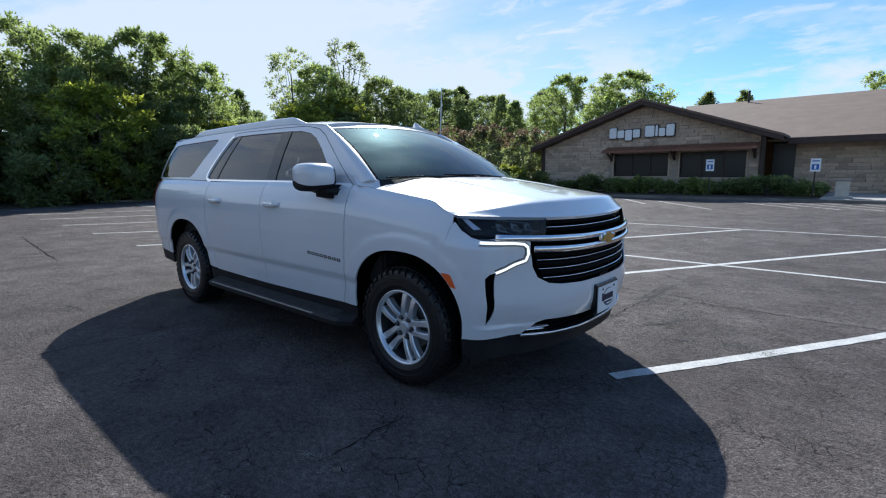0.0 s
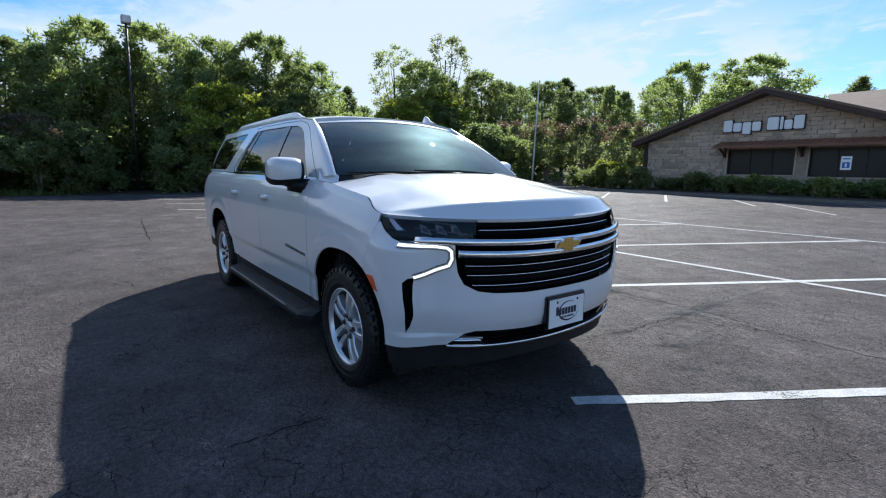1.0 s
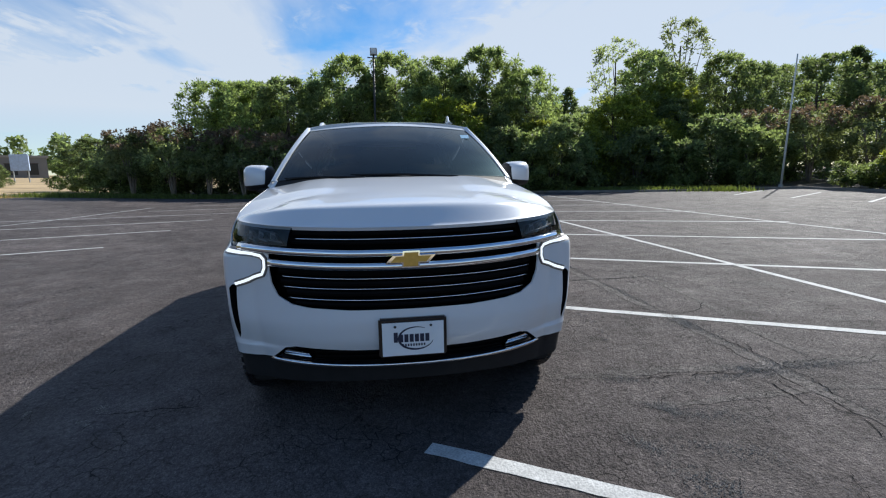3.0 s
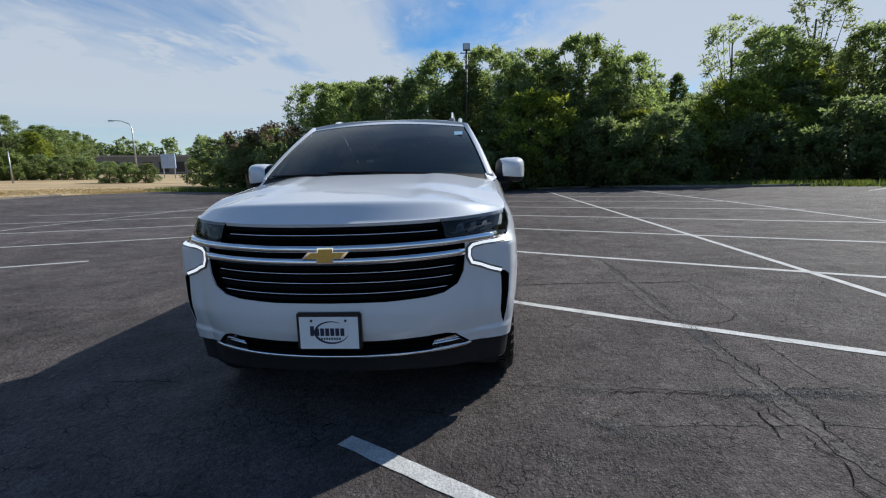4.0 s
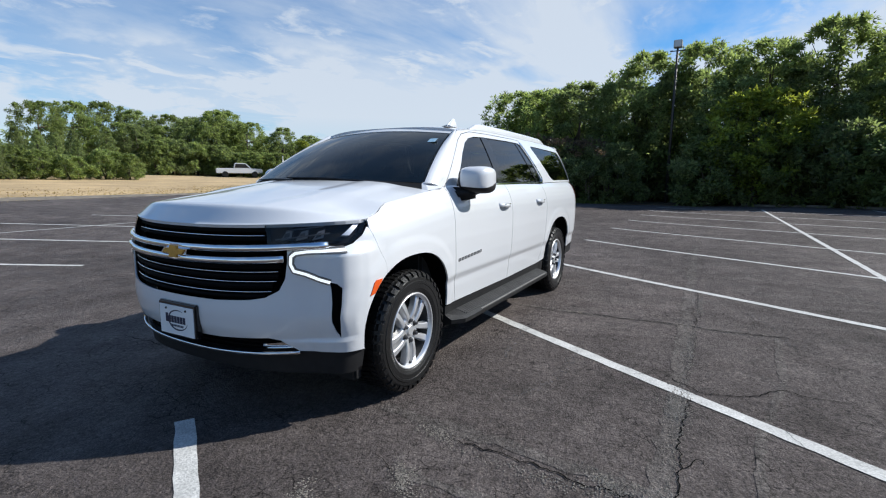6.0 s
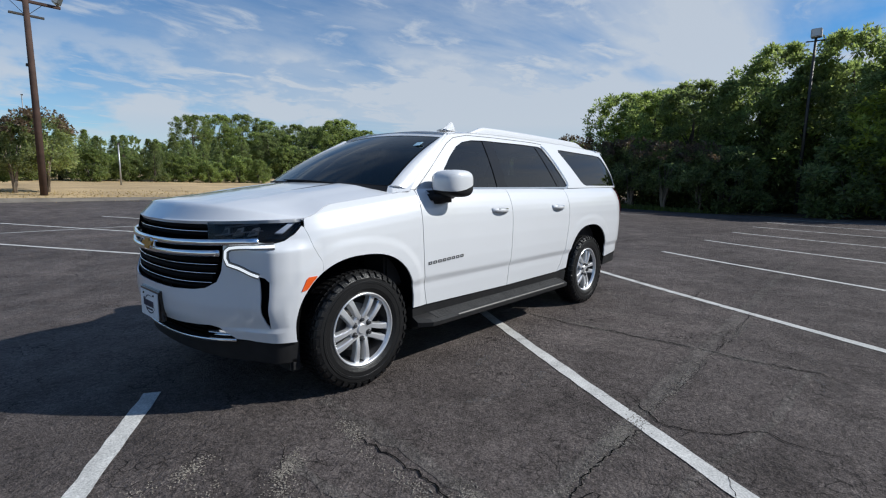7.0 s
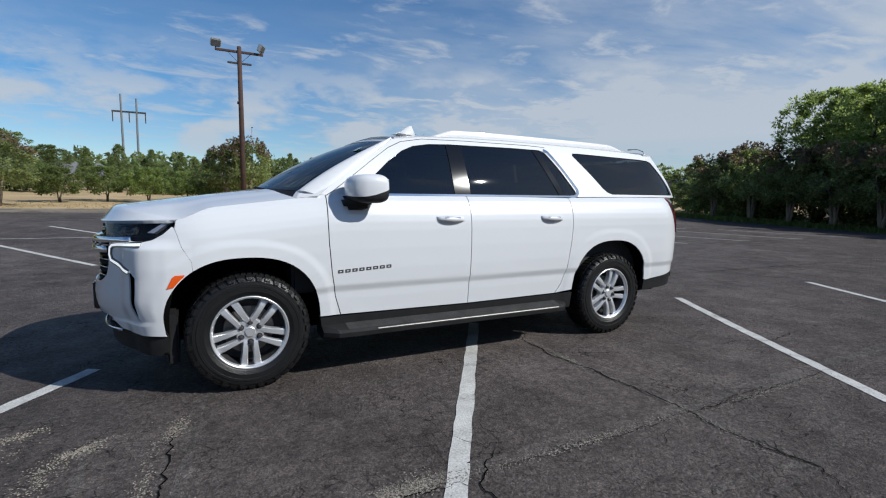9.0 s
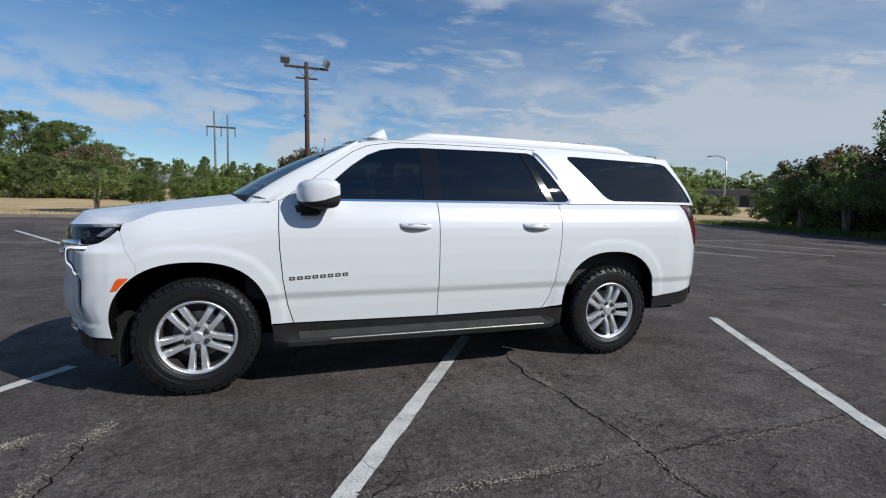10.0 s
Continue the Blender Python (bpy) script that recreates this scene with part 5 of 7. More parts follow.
    for k in range(5):
        for sgn in (-1, 1):
            bm = bmesh.new()
            rows = []
            a = radians(72 * k)
            c = Vector((math.cos(a), 0, math.sin(a)))
            t = Vector((-math.sin(a), 0, math.cos(a)))
            for i in range(8):
                u = i / 7
                r = 0.050 + 0.192 * u
                shift = sgn * (0.0330 + 0.011 * smooth01(0.15, 1.0, u))
                hw = 0.0172 - 0.001 * math.sin(math.pi * u) + 0.009 * u * u
                yy = 0.088 + 0.020 * math.sin(math.pi * (0.10 + 0.78 * u))
                rows.append([bm.verts.new(c * r + t * (shift + q * hw) + Vector((0, yy + dy, 0))) for q, dy in ((-1.2, -0.045), (-1, -0.007), (-0.72, 0), (0.72, 0), (1, -0.007), (1.2, -0.045))])
            for a_, b_ in zip(rows, rows[1:]):
                for j in range(6):
                    bm.faces.new((a_[j], a_[(j + 1) % 6], b_[(j + 1) % 6], b_[j]))
            bm.faces.new(rows[0]), bm.faces.new(rows[-1][::-1])
            bmesh.ops.recalc_face_normals(bm, faces=bm.faces[:])
            part("spoke", bm, SATIN, w, "bright machined spoke")
    bm = bmesh.new()
    lathe(bm, [(0.0, 0.104), (0.030, 0.104), (0.034, 0.101), (0.036, 0.094), (0.086, 0.094), (0.094, 0.082), (0.094, 0.04)], 36, lay)
    part("hub", bm, SATIN, w)
    for k in range(6):
        a = radians(60 * k + 48)
        bm = bmesh.new()
        lathe(bm, [(0.0, 0.117), (0.009, 0.117), (0.0125, 0.112), (0.0125, 0.090)], 8, Matrix.Translation((0.068 * math.cos(a), 0, 0.068 * math.sin(a))) @ lay)
        part("lug_nut", bm, CAST, w, "dark chrome lug nut")
        # darker disc under each nut in place of a recess
        bm = bmesh.new()
        lathe(bm, [(0.0, 0.0975), (0.019, 0.0975), (0.021, 0.0955), (0.021, 0.08)], 14, Matrix.Translation((0.068 * math.cos(a), 0, 0.068 * math.sin(a))) @ lay)
        part("lug_recess", bm, DARKCAST, w)
    return w


wheel = build_wheel()
wheel.parent = car
wheel.location = (0, 0.865, 0.402)
wheel.rotation_euler = (0, radians(18), 0)
for x, sgn, turn in ((-3.358, 1, 34), (0, -1, 40), (-3.358, -1, 12)):
    copy_thing(wheel, pose(x, 0.865 * sgn, 0.402, 0, turn, 0 if sgn > 0 else 180))

# ---- ground, lot ----
def soft_rise(t, k):
    return (t + math.sqrt(t * t + k)) / 2


def gz(x, y):
    """Height of the ground: level round the car, rising gently to the building and to the field behind the lot."""
    z = 0.021 * soft_rise(y - 1.0, 0.8) + 0.036 * soft_rise(-5.0 - y, 3.0) - 0.010
    if y < -80:
        z -= 0.050 * (-80 - y)
    if y > 60:
        z -= 0.021 * (y - 60)
    return z


def sheet(name, xs, ys, dz, mat, label, category):
    verts = [(x, y, gz(x, y) + dz) for y in ys for x in xs]
    n = len(xs)
    faces = [(j * n + i, j * n + i + 1, (j + 1) * n + i + 1, (j + 1) * n + i) for j in range(len(ys) - 1) for i in range(n - 1)]
    me = bpy.data.meshes.new(name)
    me.from_pydata(verts, [], faces)
    me.polygons.foreach_set("use_smooth", [True] * len(faces))
    return tagged(obj(name, me, mat), label, category, kind="structure")


span = sorted({-900, -500, -300, -200, 200, 300, 500, 900, *range(-140, 141, 10)})
span_y = sorted({-900, -500, -300, -200, 200, 300, 500, 900, *range(-140, 141, 4)})
sheet("ground", span, span_y, -0.045, DRYGRASS, "dry straw-coloured grass field and soil", "ground")

KERB = [(-26.6, -19.0), (-26.6, -12.0), (-27.2, -4.0), (-27.2, 4.0), (-26.2, 8.0), (-22.6, 11.2), (-19.8, 13.8), (-18.3, 16.0), (-17.6, 18.2), (-16.4, 19.6), (-13.0, 19.4), (-9.5, 19.0), (-6.3, 18.9), (-2.5, 18.7), (2.0, 18.6), (30.0, 19.0)]
lot_loop = KERB + [(42.0, 19.0), (42.0, -22.0), (20.0, -21.4), (10.0, -20.8), (2.0, -20.0), (-6.0, -20.6), (-14.0, -21.4), (-21.0, -21.2)]
lot = patch("parking_lot", [lot_loop], lambda x, y: Vector((x, y, gz(x, y))), ASPHALT, None, (1.5, 1.0), 0.04, (0, 0, -50), dens=1.0)
tagged(lot, "weathered dark asphalt parking lot with cracks", "parking lot", kind="structure")

wood_loop = [(-27.0, -19.5), (-27.0, -12.0), (-27.5, -4.0), (-27.5, 4.0), (-26.5, 8.2), (-22.8, 11.5), (-20.1, 14.0), (-18.6, 16.1), (-17.9, 18.3), (-16.5, 19.8), (-13.4, 19.6), (-13.4, 60.0), (-70.0, 60.0), (-70.0, -14.0), (-36.0, -15.0)]
tagged(patch("woodland_floor", [wood_loop], lambda x, y: Vector((x, y, gz(x, y) + 0.03)), material("leaf_litter", (0.075, 0.055, 0.033), 0.95, var=0.4, scale=0.8, bump=0.6, bump_scale=15, fine=0.3), None, (4, 4), 0.02, (-40, 10, -50), dens=2.0), "brown leaf litter under the trees", "soil", kind="structure")


def strip_along(bm, pts, w, h, z0=0.0):
    """A bar of width w and height h along plan points, lying on the ground."""
    rows = []
    for i, p in enumerate(pts):
        a, b = pts[max(0, i - 1)], pts[min(len(pts) - 1, i + 1)]
        t = Vector((b[0] - a[0], b[1] - a[1])).normalized()
        nrm = Vector((-t.y, t.x)) * w / 2
        z = gz(*p) + z0
        rows.append([bm.verts.new((p[0] + nrm.x * q, p[1] + nrm.y * q, z + dz)) for q, dz in ((-1, 0), (-0.92, h), (0.92, h), (1, 0))])
    for a, b in zip(rows, rows[1:]):
        for k in range(3):
            bm.faces.new((a[k], a[k + 1], b[k + 1], b[k]))
    bm.faces.new(rows[0]), bm.faces.new(rows[-1][::-1])
    bmesh.ops.recalc_face_normals(bm, faces=bm.faces[:])


kerb_run = densify(KERB[3:], 1.5)
kerb_run = kerb_run[: next(i for i, p in enumerate(kerb_run) if p[0] >= 29)]
bm = bmesh.new()
strip_along(bm, [(x - 0.10, y + 0.10) for x, y in kerb_run], 0.18, 0.13, -0.03)
tagged(part("kerb", bm, DIRTYKERB), "weathered grey concrete kerb along the planting bed", "kerb", kind="structure")
bm = bmesh.new()
strip_along(bm, densify([(42, -22.0), (20.0, -21.4), (10.0, -20.8), (2.0, -20.0), (-6.0, -20.6), (-14.0, -21.4), (-21.0, -21.2)], 1.5)[:-14], 0.25, 0.10, -0.03)
tagged(part("field_kerb", bm, DIRTYKERB), "low worn concrete edging of the lot by the dry field", "kerb", kind="structure")

# markings
rng = random.Random(5)


def stripe(pts, w=0.105, label="worn white painted parking line", name="parking_line"):
    """A painted line with uneven worn edges."""
    pts = [tuple(p) for p in pts]
    d = []
    for a, b in zip(pts, pts[1:]):
        n = max(1, int(math.hypot(b[0] - a[0], b[1] - a[1]) / 0.12))
        d += [(a[0] + (b[0] - a[0]) * k / n, a[1] + (b[1] - a[1]) * k / n) for k in range(n)]
    d.append(pts[-1])
    bm = bmesh.new()
    prev = None
    for i, p in enumerate(d):
        a, b = d[max(0, i - 1)], d[min(len(d) - 1, i + 1)]
        t = Vector((b[0] - a[0], b[1] - a[1])).normalized()
        nrm = Vector((-t.y, t.x))
        q = [w / 2 + rng.uniform(-0.006, 0.005) for _ in (0, 1)]
        row = [bm.verts.new((p[0] + nrm.x * k, p[1] + nrm.y * k, gz(*p) + 0.004)) for k in (-q[0], q[1])]
        if prev:
            bm.faces.new((prev[0], row[0], row[1], prev[1]))
        prev = row
    for f in bm.faces:
        if f.normal.z < 0:
            f.normal_flip()
    return tagged(part(name, bm, LINE), label, "road marking", "parking lines", "structure")


A1 = radians(57.2)
for k, x0 in enumerate((13.6, 10.5, 7.35, 4.2, 1.02, -2.33, -5.62, -8.92, -12.18, -15.42, -18.55, -21.6, -24.9)):
    y0 = 0.06 + 0.025 * (k - 4)
    stripe([(x0, y0), (x0 + (9.2 - y0) / math.tan(A1), 9.2)])
stripe([(-23.8, 4.75), (-6, 4.80), (14.0, 4.66)], 0.095)
stripe([(-24.0, 8.7), (-6, 9.0), (2.5, 9.4), (14.0, 9.4)], 0.09)
for k in range(-4, 9):
    x0, y0 = 1.85 - 3.05 * k, -6.02 + 0.14 * k
    stripe([(x0, y0), (x0 + 2.7, y0 - 4.2), (x0 + 5.3, y0 - 8.2)] if k < 7 else [(x0, y0), (x0 + 2.4, y0 - 3.8)])
stripe([(-19.0, -9.4), (-13.0, -10.0), (-8.4, -10.8), (-4.5, -11.0), (2.0, -10.7), (14.0, -11.0)], 0.095)
for k in range(0, 4):
    x0 = -14.95 + 2.72 * k
    stripe([(x0, 14.8 + 0.1 * k), (x0 - 1.8, 17.8 + 0.15 * k)], 0.10)
stripe([(-5.8, 18.0), (-3.9, 15.4)], 0.08)
stripe([(-3.9, 16.9), (-1.4, 14.1)], 0.08)
# hatched bay before the entrance
for k in range(5):
    stripe([(-1.8 + 1.0 * k, 18.2), (0.7 + 1.0 * k, 15.7)], 0.08)

# joints, cracks and scuffs, in plan
def wander(pts, step, sway, r):
    """A jagged line through plan points."""
    out, jx, jy = [], 0.0, 0.0
    for a, b in zip(pts, pts[1:]):
        n = max(1, int(math.hypot(b[0] - a[0], b[1] - a[1]) / step))
        for k in range(n):
            jx, jy = 0.72 * jx + r.uniform(-sway, sway), 0.72 * jy + r.uniform(-sway, sway)
            out.append((a[0] + (b[0] - a[0]) * k / n + jx, a[1] + (b[1] - a[1]) * k / n + jy))
    return out + [pts[-1]]


def flat_line(bm, pts, half, dz, r, taper=True):
    """A flat strip of uneven width along plan points."""
    prev = None
    for i, p in enumerate(pts):
        a, b = pts[max(0, i - 1)], pts[min(len(pts) - 1, i + 1)]
        t = Vector((b[0] - a[0], b[1] - a[1]))
        t = t.normalized() if t.length > 0 else Vector((1, 0))
        e = min(1.0, 5 * min(i, len(pts) - 1 - i) / len(pts) + 0.15) if taper else 1.0
        w0, w1 = (half * e * r.uniform(0.45, 1.25) for _ in (0, 1))
        row = [bm.verts.new((p[0] - t.y * q, p[1] + t.x * q, gz(*p) + dz)) for q in (-w0, w1)]
        if prev:
            f = bm.faces.new((prev[0], row[0], row[1], prev[1]))
        prev = row
    bm.normal_update()
    for f in bm.faces:
        if f.normal.z < 0:
            f.normal_flip()


def crack(*pts, half=0.006, twigs=1):
    bm = bmesh.new()
    line = wander(pts, 0.028, 0.016, rng)
    flat_line(bm, line, half, 0.0052, rng)
    for _ in range(twigs):
        p = line[rng.randrange(len(line))]
        a, ln = rng.uniform(0, 6.28), rng.uniform(0.04, 0.12)
        flat_line(bm, wander([p, (p[0] + ln * math.cos(a), p[1] + ln * math.sin(a))], 0.03, 0.010, rng), half * 0.4, 0.0052, rng)
    return tagged(part("crack", bm, CRACK), "dark jagged crack in the asphalt", "crack", "asphalt cracks", "structure")


def joint_band(*pts, half=0.06):
    bm = bmesh.new()
    flat_line(bm, wander(pts, 0.08, 0.006, rng), half, 0.0026, rng, False)
    return tagged(part("joint_band", bm, BAND), "paler worn band of asphalt along a joint", "joint", "asphalt joints", "structure")


joint_band((-9.0, 2.46), (-6.5, 2.48), (-3.7, 2.50), (-2.1, 2.52), (-0.6, 2.54), (0.65, 2.53), (2.2, 2.53), (3.4, 2.53))
joint_band((0.33, 0.97), (0.36, 1.4), (0.38, 1.75), (0.41, 2.06), (0.46, 2.4), (0.50, 2.96), (0.58, 4.2), half=0.055)
joint_band((0.84, 1.42), (0.84, 2.0), (0.85, 2.64), (0.93, 3.04), half=0.035)
joint_band((-2.3, 3.25), (-1.17, 3.16), (-0.26, 2.96), (0.36, 2.94), half=0.028)
joint_band((-2.44, 0.8), (-2.40, 2.0), (-2.36, 3.3), half=0.028)
crack((-3.55, 2.55), (-2.52, 2.60), (-1.67, 2.63), (-1.18, 2.61), (-0.76, 2.61), half=0.0018, twigs=0)
crack((-0.76, 2.61), (-0.40, 2.61), (-0.05, 2.60), (0.23, 2.61), (0.53, 2.59), (0.77, 2.58), (1.2, 2.57), half=0.0044, twigs=3)
crack((0.45, 1.44), (0.46, 1.58), (0.46, 1.75), (0.49, 1.99), (0.51, 2.16), (0.52, 2.30), (0.52, 2.44), (0.53, 2.58), half=0.0050, twigs=2)
crack((0.53, 2.58), (0.44, 2.66), (0.45, 2.80), (0.46, 2.97), (0.52, 3.4), half=0.0030, twigs=0)
crack((-2.5, 0.60), (-2.40, 0.95), (-2.35, 1.25), (-2.38, 1.47), (-2.40, 1.76), (-2.38, 2.07), (-2.39, 2.29), (-2.37, 2.52), (-2.34, 2.73), (-2.32, 2.92), (-2.32, 3.19), (-2.34, 3.30), (-2.26, 3.42), (-2.1, 3.55), half=0.0055, twigs=2)
crack((-2.38, 1.26), (-2.65, 1.37), (-2.98, 1.59), half=0.0036)
crack((-1.05, 2.38), (-0.91, 2.55), (-0.79, 2.64), (-0.80, 2.72), (-0.82, 2.84), (-0.85, 2.95), (-0.97, 3.05), (-1.03, 3.16), (-0.98, 3.25), (-1.0, 3.36), (-1.05, 3.50), half=0.0045, twigs=2)
crack((0.63, 2.31), (0.78, 2.30), (0.88, 2.31), (1.02, 2.30), half=0.0042, twigs=2)
crack((0.23, 2.60), (0.13, 2.64), (0.08, 2.71), (0.14, 2.73), half=0.0040, twigs=0)
crack((0.40, 2.42), (0.63, 2.39), (0.84, 2.40), (0.98, 2.42), (1.11, 2.40), (1.21, 2.41), (1.35, 2.34), (1.6, 2.36), half=0.0028, twigs=2)
crack((-4.2, 2.58), (-3.4, 2.61), (-2.9, 2.63), (-2.36, 2.62), half=0.0030)
crack((-13.0, -1.10), (-10.5, -1.22), (-7.75, -1.36), half=0.0112)
crack((-5.4, 3.2), (-5.0, 3.6), (-4.9, 4.3), half=0.0040)
crack((-3.9, 1.7), (-4.6, 1.9), (-5.2, 1.8), half=0.0035)
crack((-2.67, -2.8), (-2.61, -2.46), (-2.58, -2.08), (-2.55, -1.6), (-2.57, -1.17), half=0.0040)
crack((0.31, -1.88), (0.34, -1.70), (0.32, -1.45), (0.33, -1.22), half=0.0040)
crack((0.50, -1.86), (0.43, -1.83), half=0.0034)
crack((-0.43, -2.11), (-0.30, -2.10), half=0.0034, twigs=0)
crack((-4.35, -2.0), (-4.1, -1.92), (-3.85, -1.88), half=0.0040, twigs=3)
# short fine cracks spread over the lot near the car
bm = bmesh.new()
for _ in range(150):
    x, y = rng.uniform(-7, 4.5), rng.uniform(0.8, 5.5)
    a, ln = rng.uniform(0, 6.28), rng.uniform(0.05, 0.30)
    flat_line(bm, wander([(x, y), (x + ln * math.cos(a), y + ln * math.sin(a))], 0.02, 0.006, rng), 0.0017, 0.0050, rng)
tagged(part("hairline_cracks", bm, CRACK), "short dark hairline cracks in the asphalt", "crack", kind="stuff")
# pale scuffs left by tyres
for pts in (((-0.67, 1.34), (-1.03, 1.27), (-1.51, 1.22), (-2.1, 1.22)), ((-0.05, 1.60), (-0.38, 1.74), (-0.78, 1.80), (-1.5, 1.78)), ((-3.2, 3.0), (-2.6, 3.25), (-1.9, 3.35)), ((-5.2, 0.9), (-4.6, 1.3), (-3.9, 1.5)), ((1.2, 1.6), (1.9, 1.9), (2.4, 2.6))):
    bm = bmesh.new()
    flat_line(bm, wander(pts, 0.05, 0.004, rng), 0.045, 0.0046, rng)
    tagged(part("tyre_scuff", bm, SCUFF), "faint pale tyre scuff on the asphalt", "stain", "tyre scuffs", "structure")

# pale worn patches of stones along the joints
for cx, cy, ln, wd, ang, dens_ in ((0.24, -1.88, 0.10, 0.04, 30, 0.8), (0.44, -1.86, 0.09, 0.03, 60, 0.7), (0.23, -2.3, 0.08, 0.03, 20, 0.6), (-4.1, -1.98, 0.2, 0.08, 30, 0.8), (1.2, 1.15, 0.16, 0.07, 20, 0.8), (1.54, 1.28, 0.22, 0.09, 40, 0.7), (1.78, 1.24, 0.3, 0.12, 15, 0.4), (1.3, 1.5, 0.34, 0.12, 60, 0.25), (1.0, 1.7, 0.3, 0.10, 70, 0.4), (0.88, 1.5, 0.12, 0.05, 0, 0.8), (0.82, 1.42, 0.08, 0.04, 40, 0.8), (0.45, 1.43, 0.20, 0.07, 75, 0.9), (-0.47, 2.56, 0.24, 0.10, 5, 1.1), (-0.56, 2.56, 0.3, 0.08, 0, 0.5), (0.50, 2.35, 0.16, 0.06, 60, 1.5), (0.9, 1.49, 0.15, 0.06, 30, 0.8), (0.58, 2.2, 0.7, 0.07, 88, 0.35), (-1.6, 2.59, 0.9, 0.05, 0, 0.7), (0.3, 2.58, 1.3, 0.05, 0, 0.35), (-2.4, 1.5, 0.3, 0.05, 80, 0.6), (0.52, 2.75, 0.5, 0.09, 80, 0.7), (-3.3, 2.63, 0.7, 0.05, 0, 0.6), (-2.33, 2.75, 0.5, 0.05, 80, 0.6)):
    n = int(520 * ln * wd / 0.02 * dens_)
    verts, faces = [], []
    for k in range(n):
        u, v = rng.gauss(0, ln / 2.2), rng.gauss(0, wd / 2.2)
        ca, sa = math.cos(radians(ang)), math.sin(radians(ang))
        x, y, s = cx + u * ca - v * sa, cy + u * sa + v * ca, rng.uniform(0.002, 0.007)
        z = gz(x, y) + 0.0042
        b = len(verts)
        r = rng.uniform(0, 6)
        verts += [(x + s * math.cos(r + q * 2.1), y + s * math.sin(r + q * 2.1), z) for q in range(3)] + [(x, y, z + s * 0.5)]
        faces += [(b, b + 1, b + 3), (b + 1, b + 2, b + 3), (b + 2, b, b + 3)]
    me = bpy.data.meshes.new("loose_stones")
    me.from_pydata(verts, [], faces)
    tagged(obj("loose_stones", me, SEAL), "pale loose stones worn out of the asphalt", "gravel", kind="stuff")


# ---- plants ----
def leaf_mesh(name, centres, size, seed, squash=0.68, droop=0.0):
    r = np.random.default_rng(seed)
    n = len(centres)
    a = r.normal(size=(n, 3))
    a /= np.linalg.norm(a, axis=1)[:, None]
    b = r.normal(size=(n, 3))
    b[:, 2] *= 0.4
    b -= a * (a * b).sum(1)[:, None]
    b /= np.linalg.norm(b, axis=1)[:, None] + 1e-9
    a[:, 2] -= droop
    s = size * r.uniform(0.6, 1.35, n)[:, None]
    a, b = a * s, b * s * squash
    v = np.stack([centres - a * 0.8 + b * 0.95, centres + a * 1.2, centres - a * 0.8 - b * 0.95], 1).reshape(-1, 3).astype(np.float32)
    me = bpy.data.meshes.new(name)
    me.vertices.add(3 * n)
    me.vertices.foreach_set("co", v.ravel())
    me.loops.add(3 * n)
    me.loops.foreach_set("vertex_index", np.arange(3 * n, dtype=np.int32))
    me.polygons.add(n)
    me.polygons.foreach_set("loop_start", np.arange(0, 3 * n, 3, dtype=np.int32))
    me.update(calc_edges=True)
    return me


def cloud(clumps, per, seed, shell=0.5, flat=0.8):
    """Leaf places round clump centres (x, y, z, r)."""
    r = np.random.default_rng(seed)
    c = np.repeat(np.array(clumps), per, axis=0)
    d = r.normal(size=(len(c), 3))
    d /= np.linalg.norm(d, axis=1)[:, None]
    k = (shell + (1 - shell) * r.random(len(c)) ** 0.6)[:, None] * c[:, 3:4]
    d[:, 2] *= flat
    return c[:, :3] + d * k


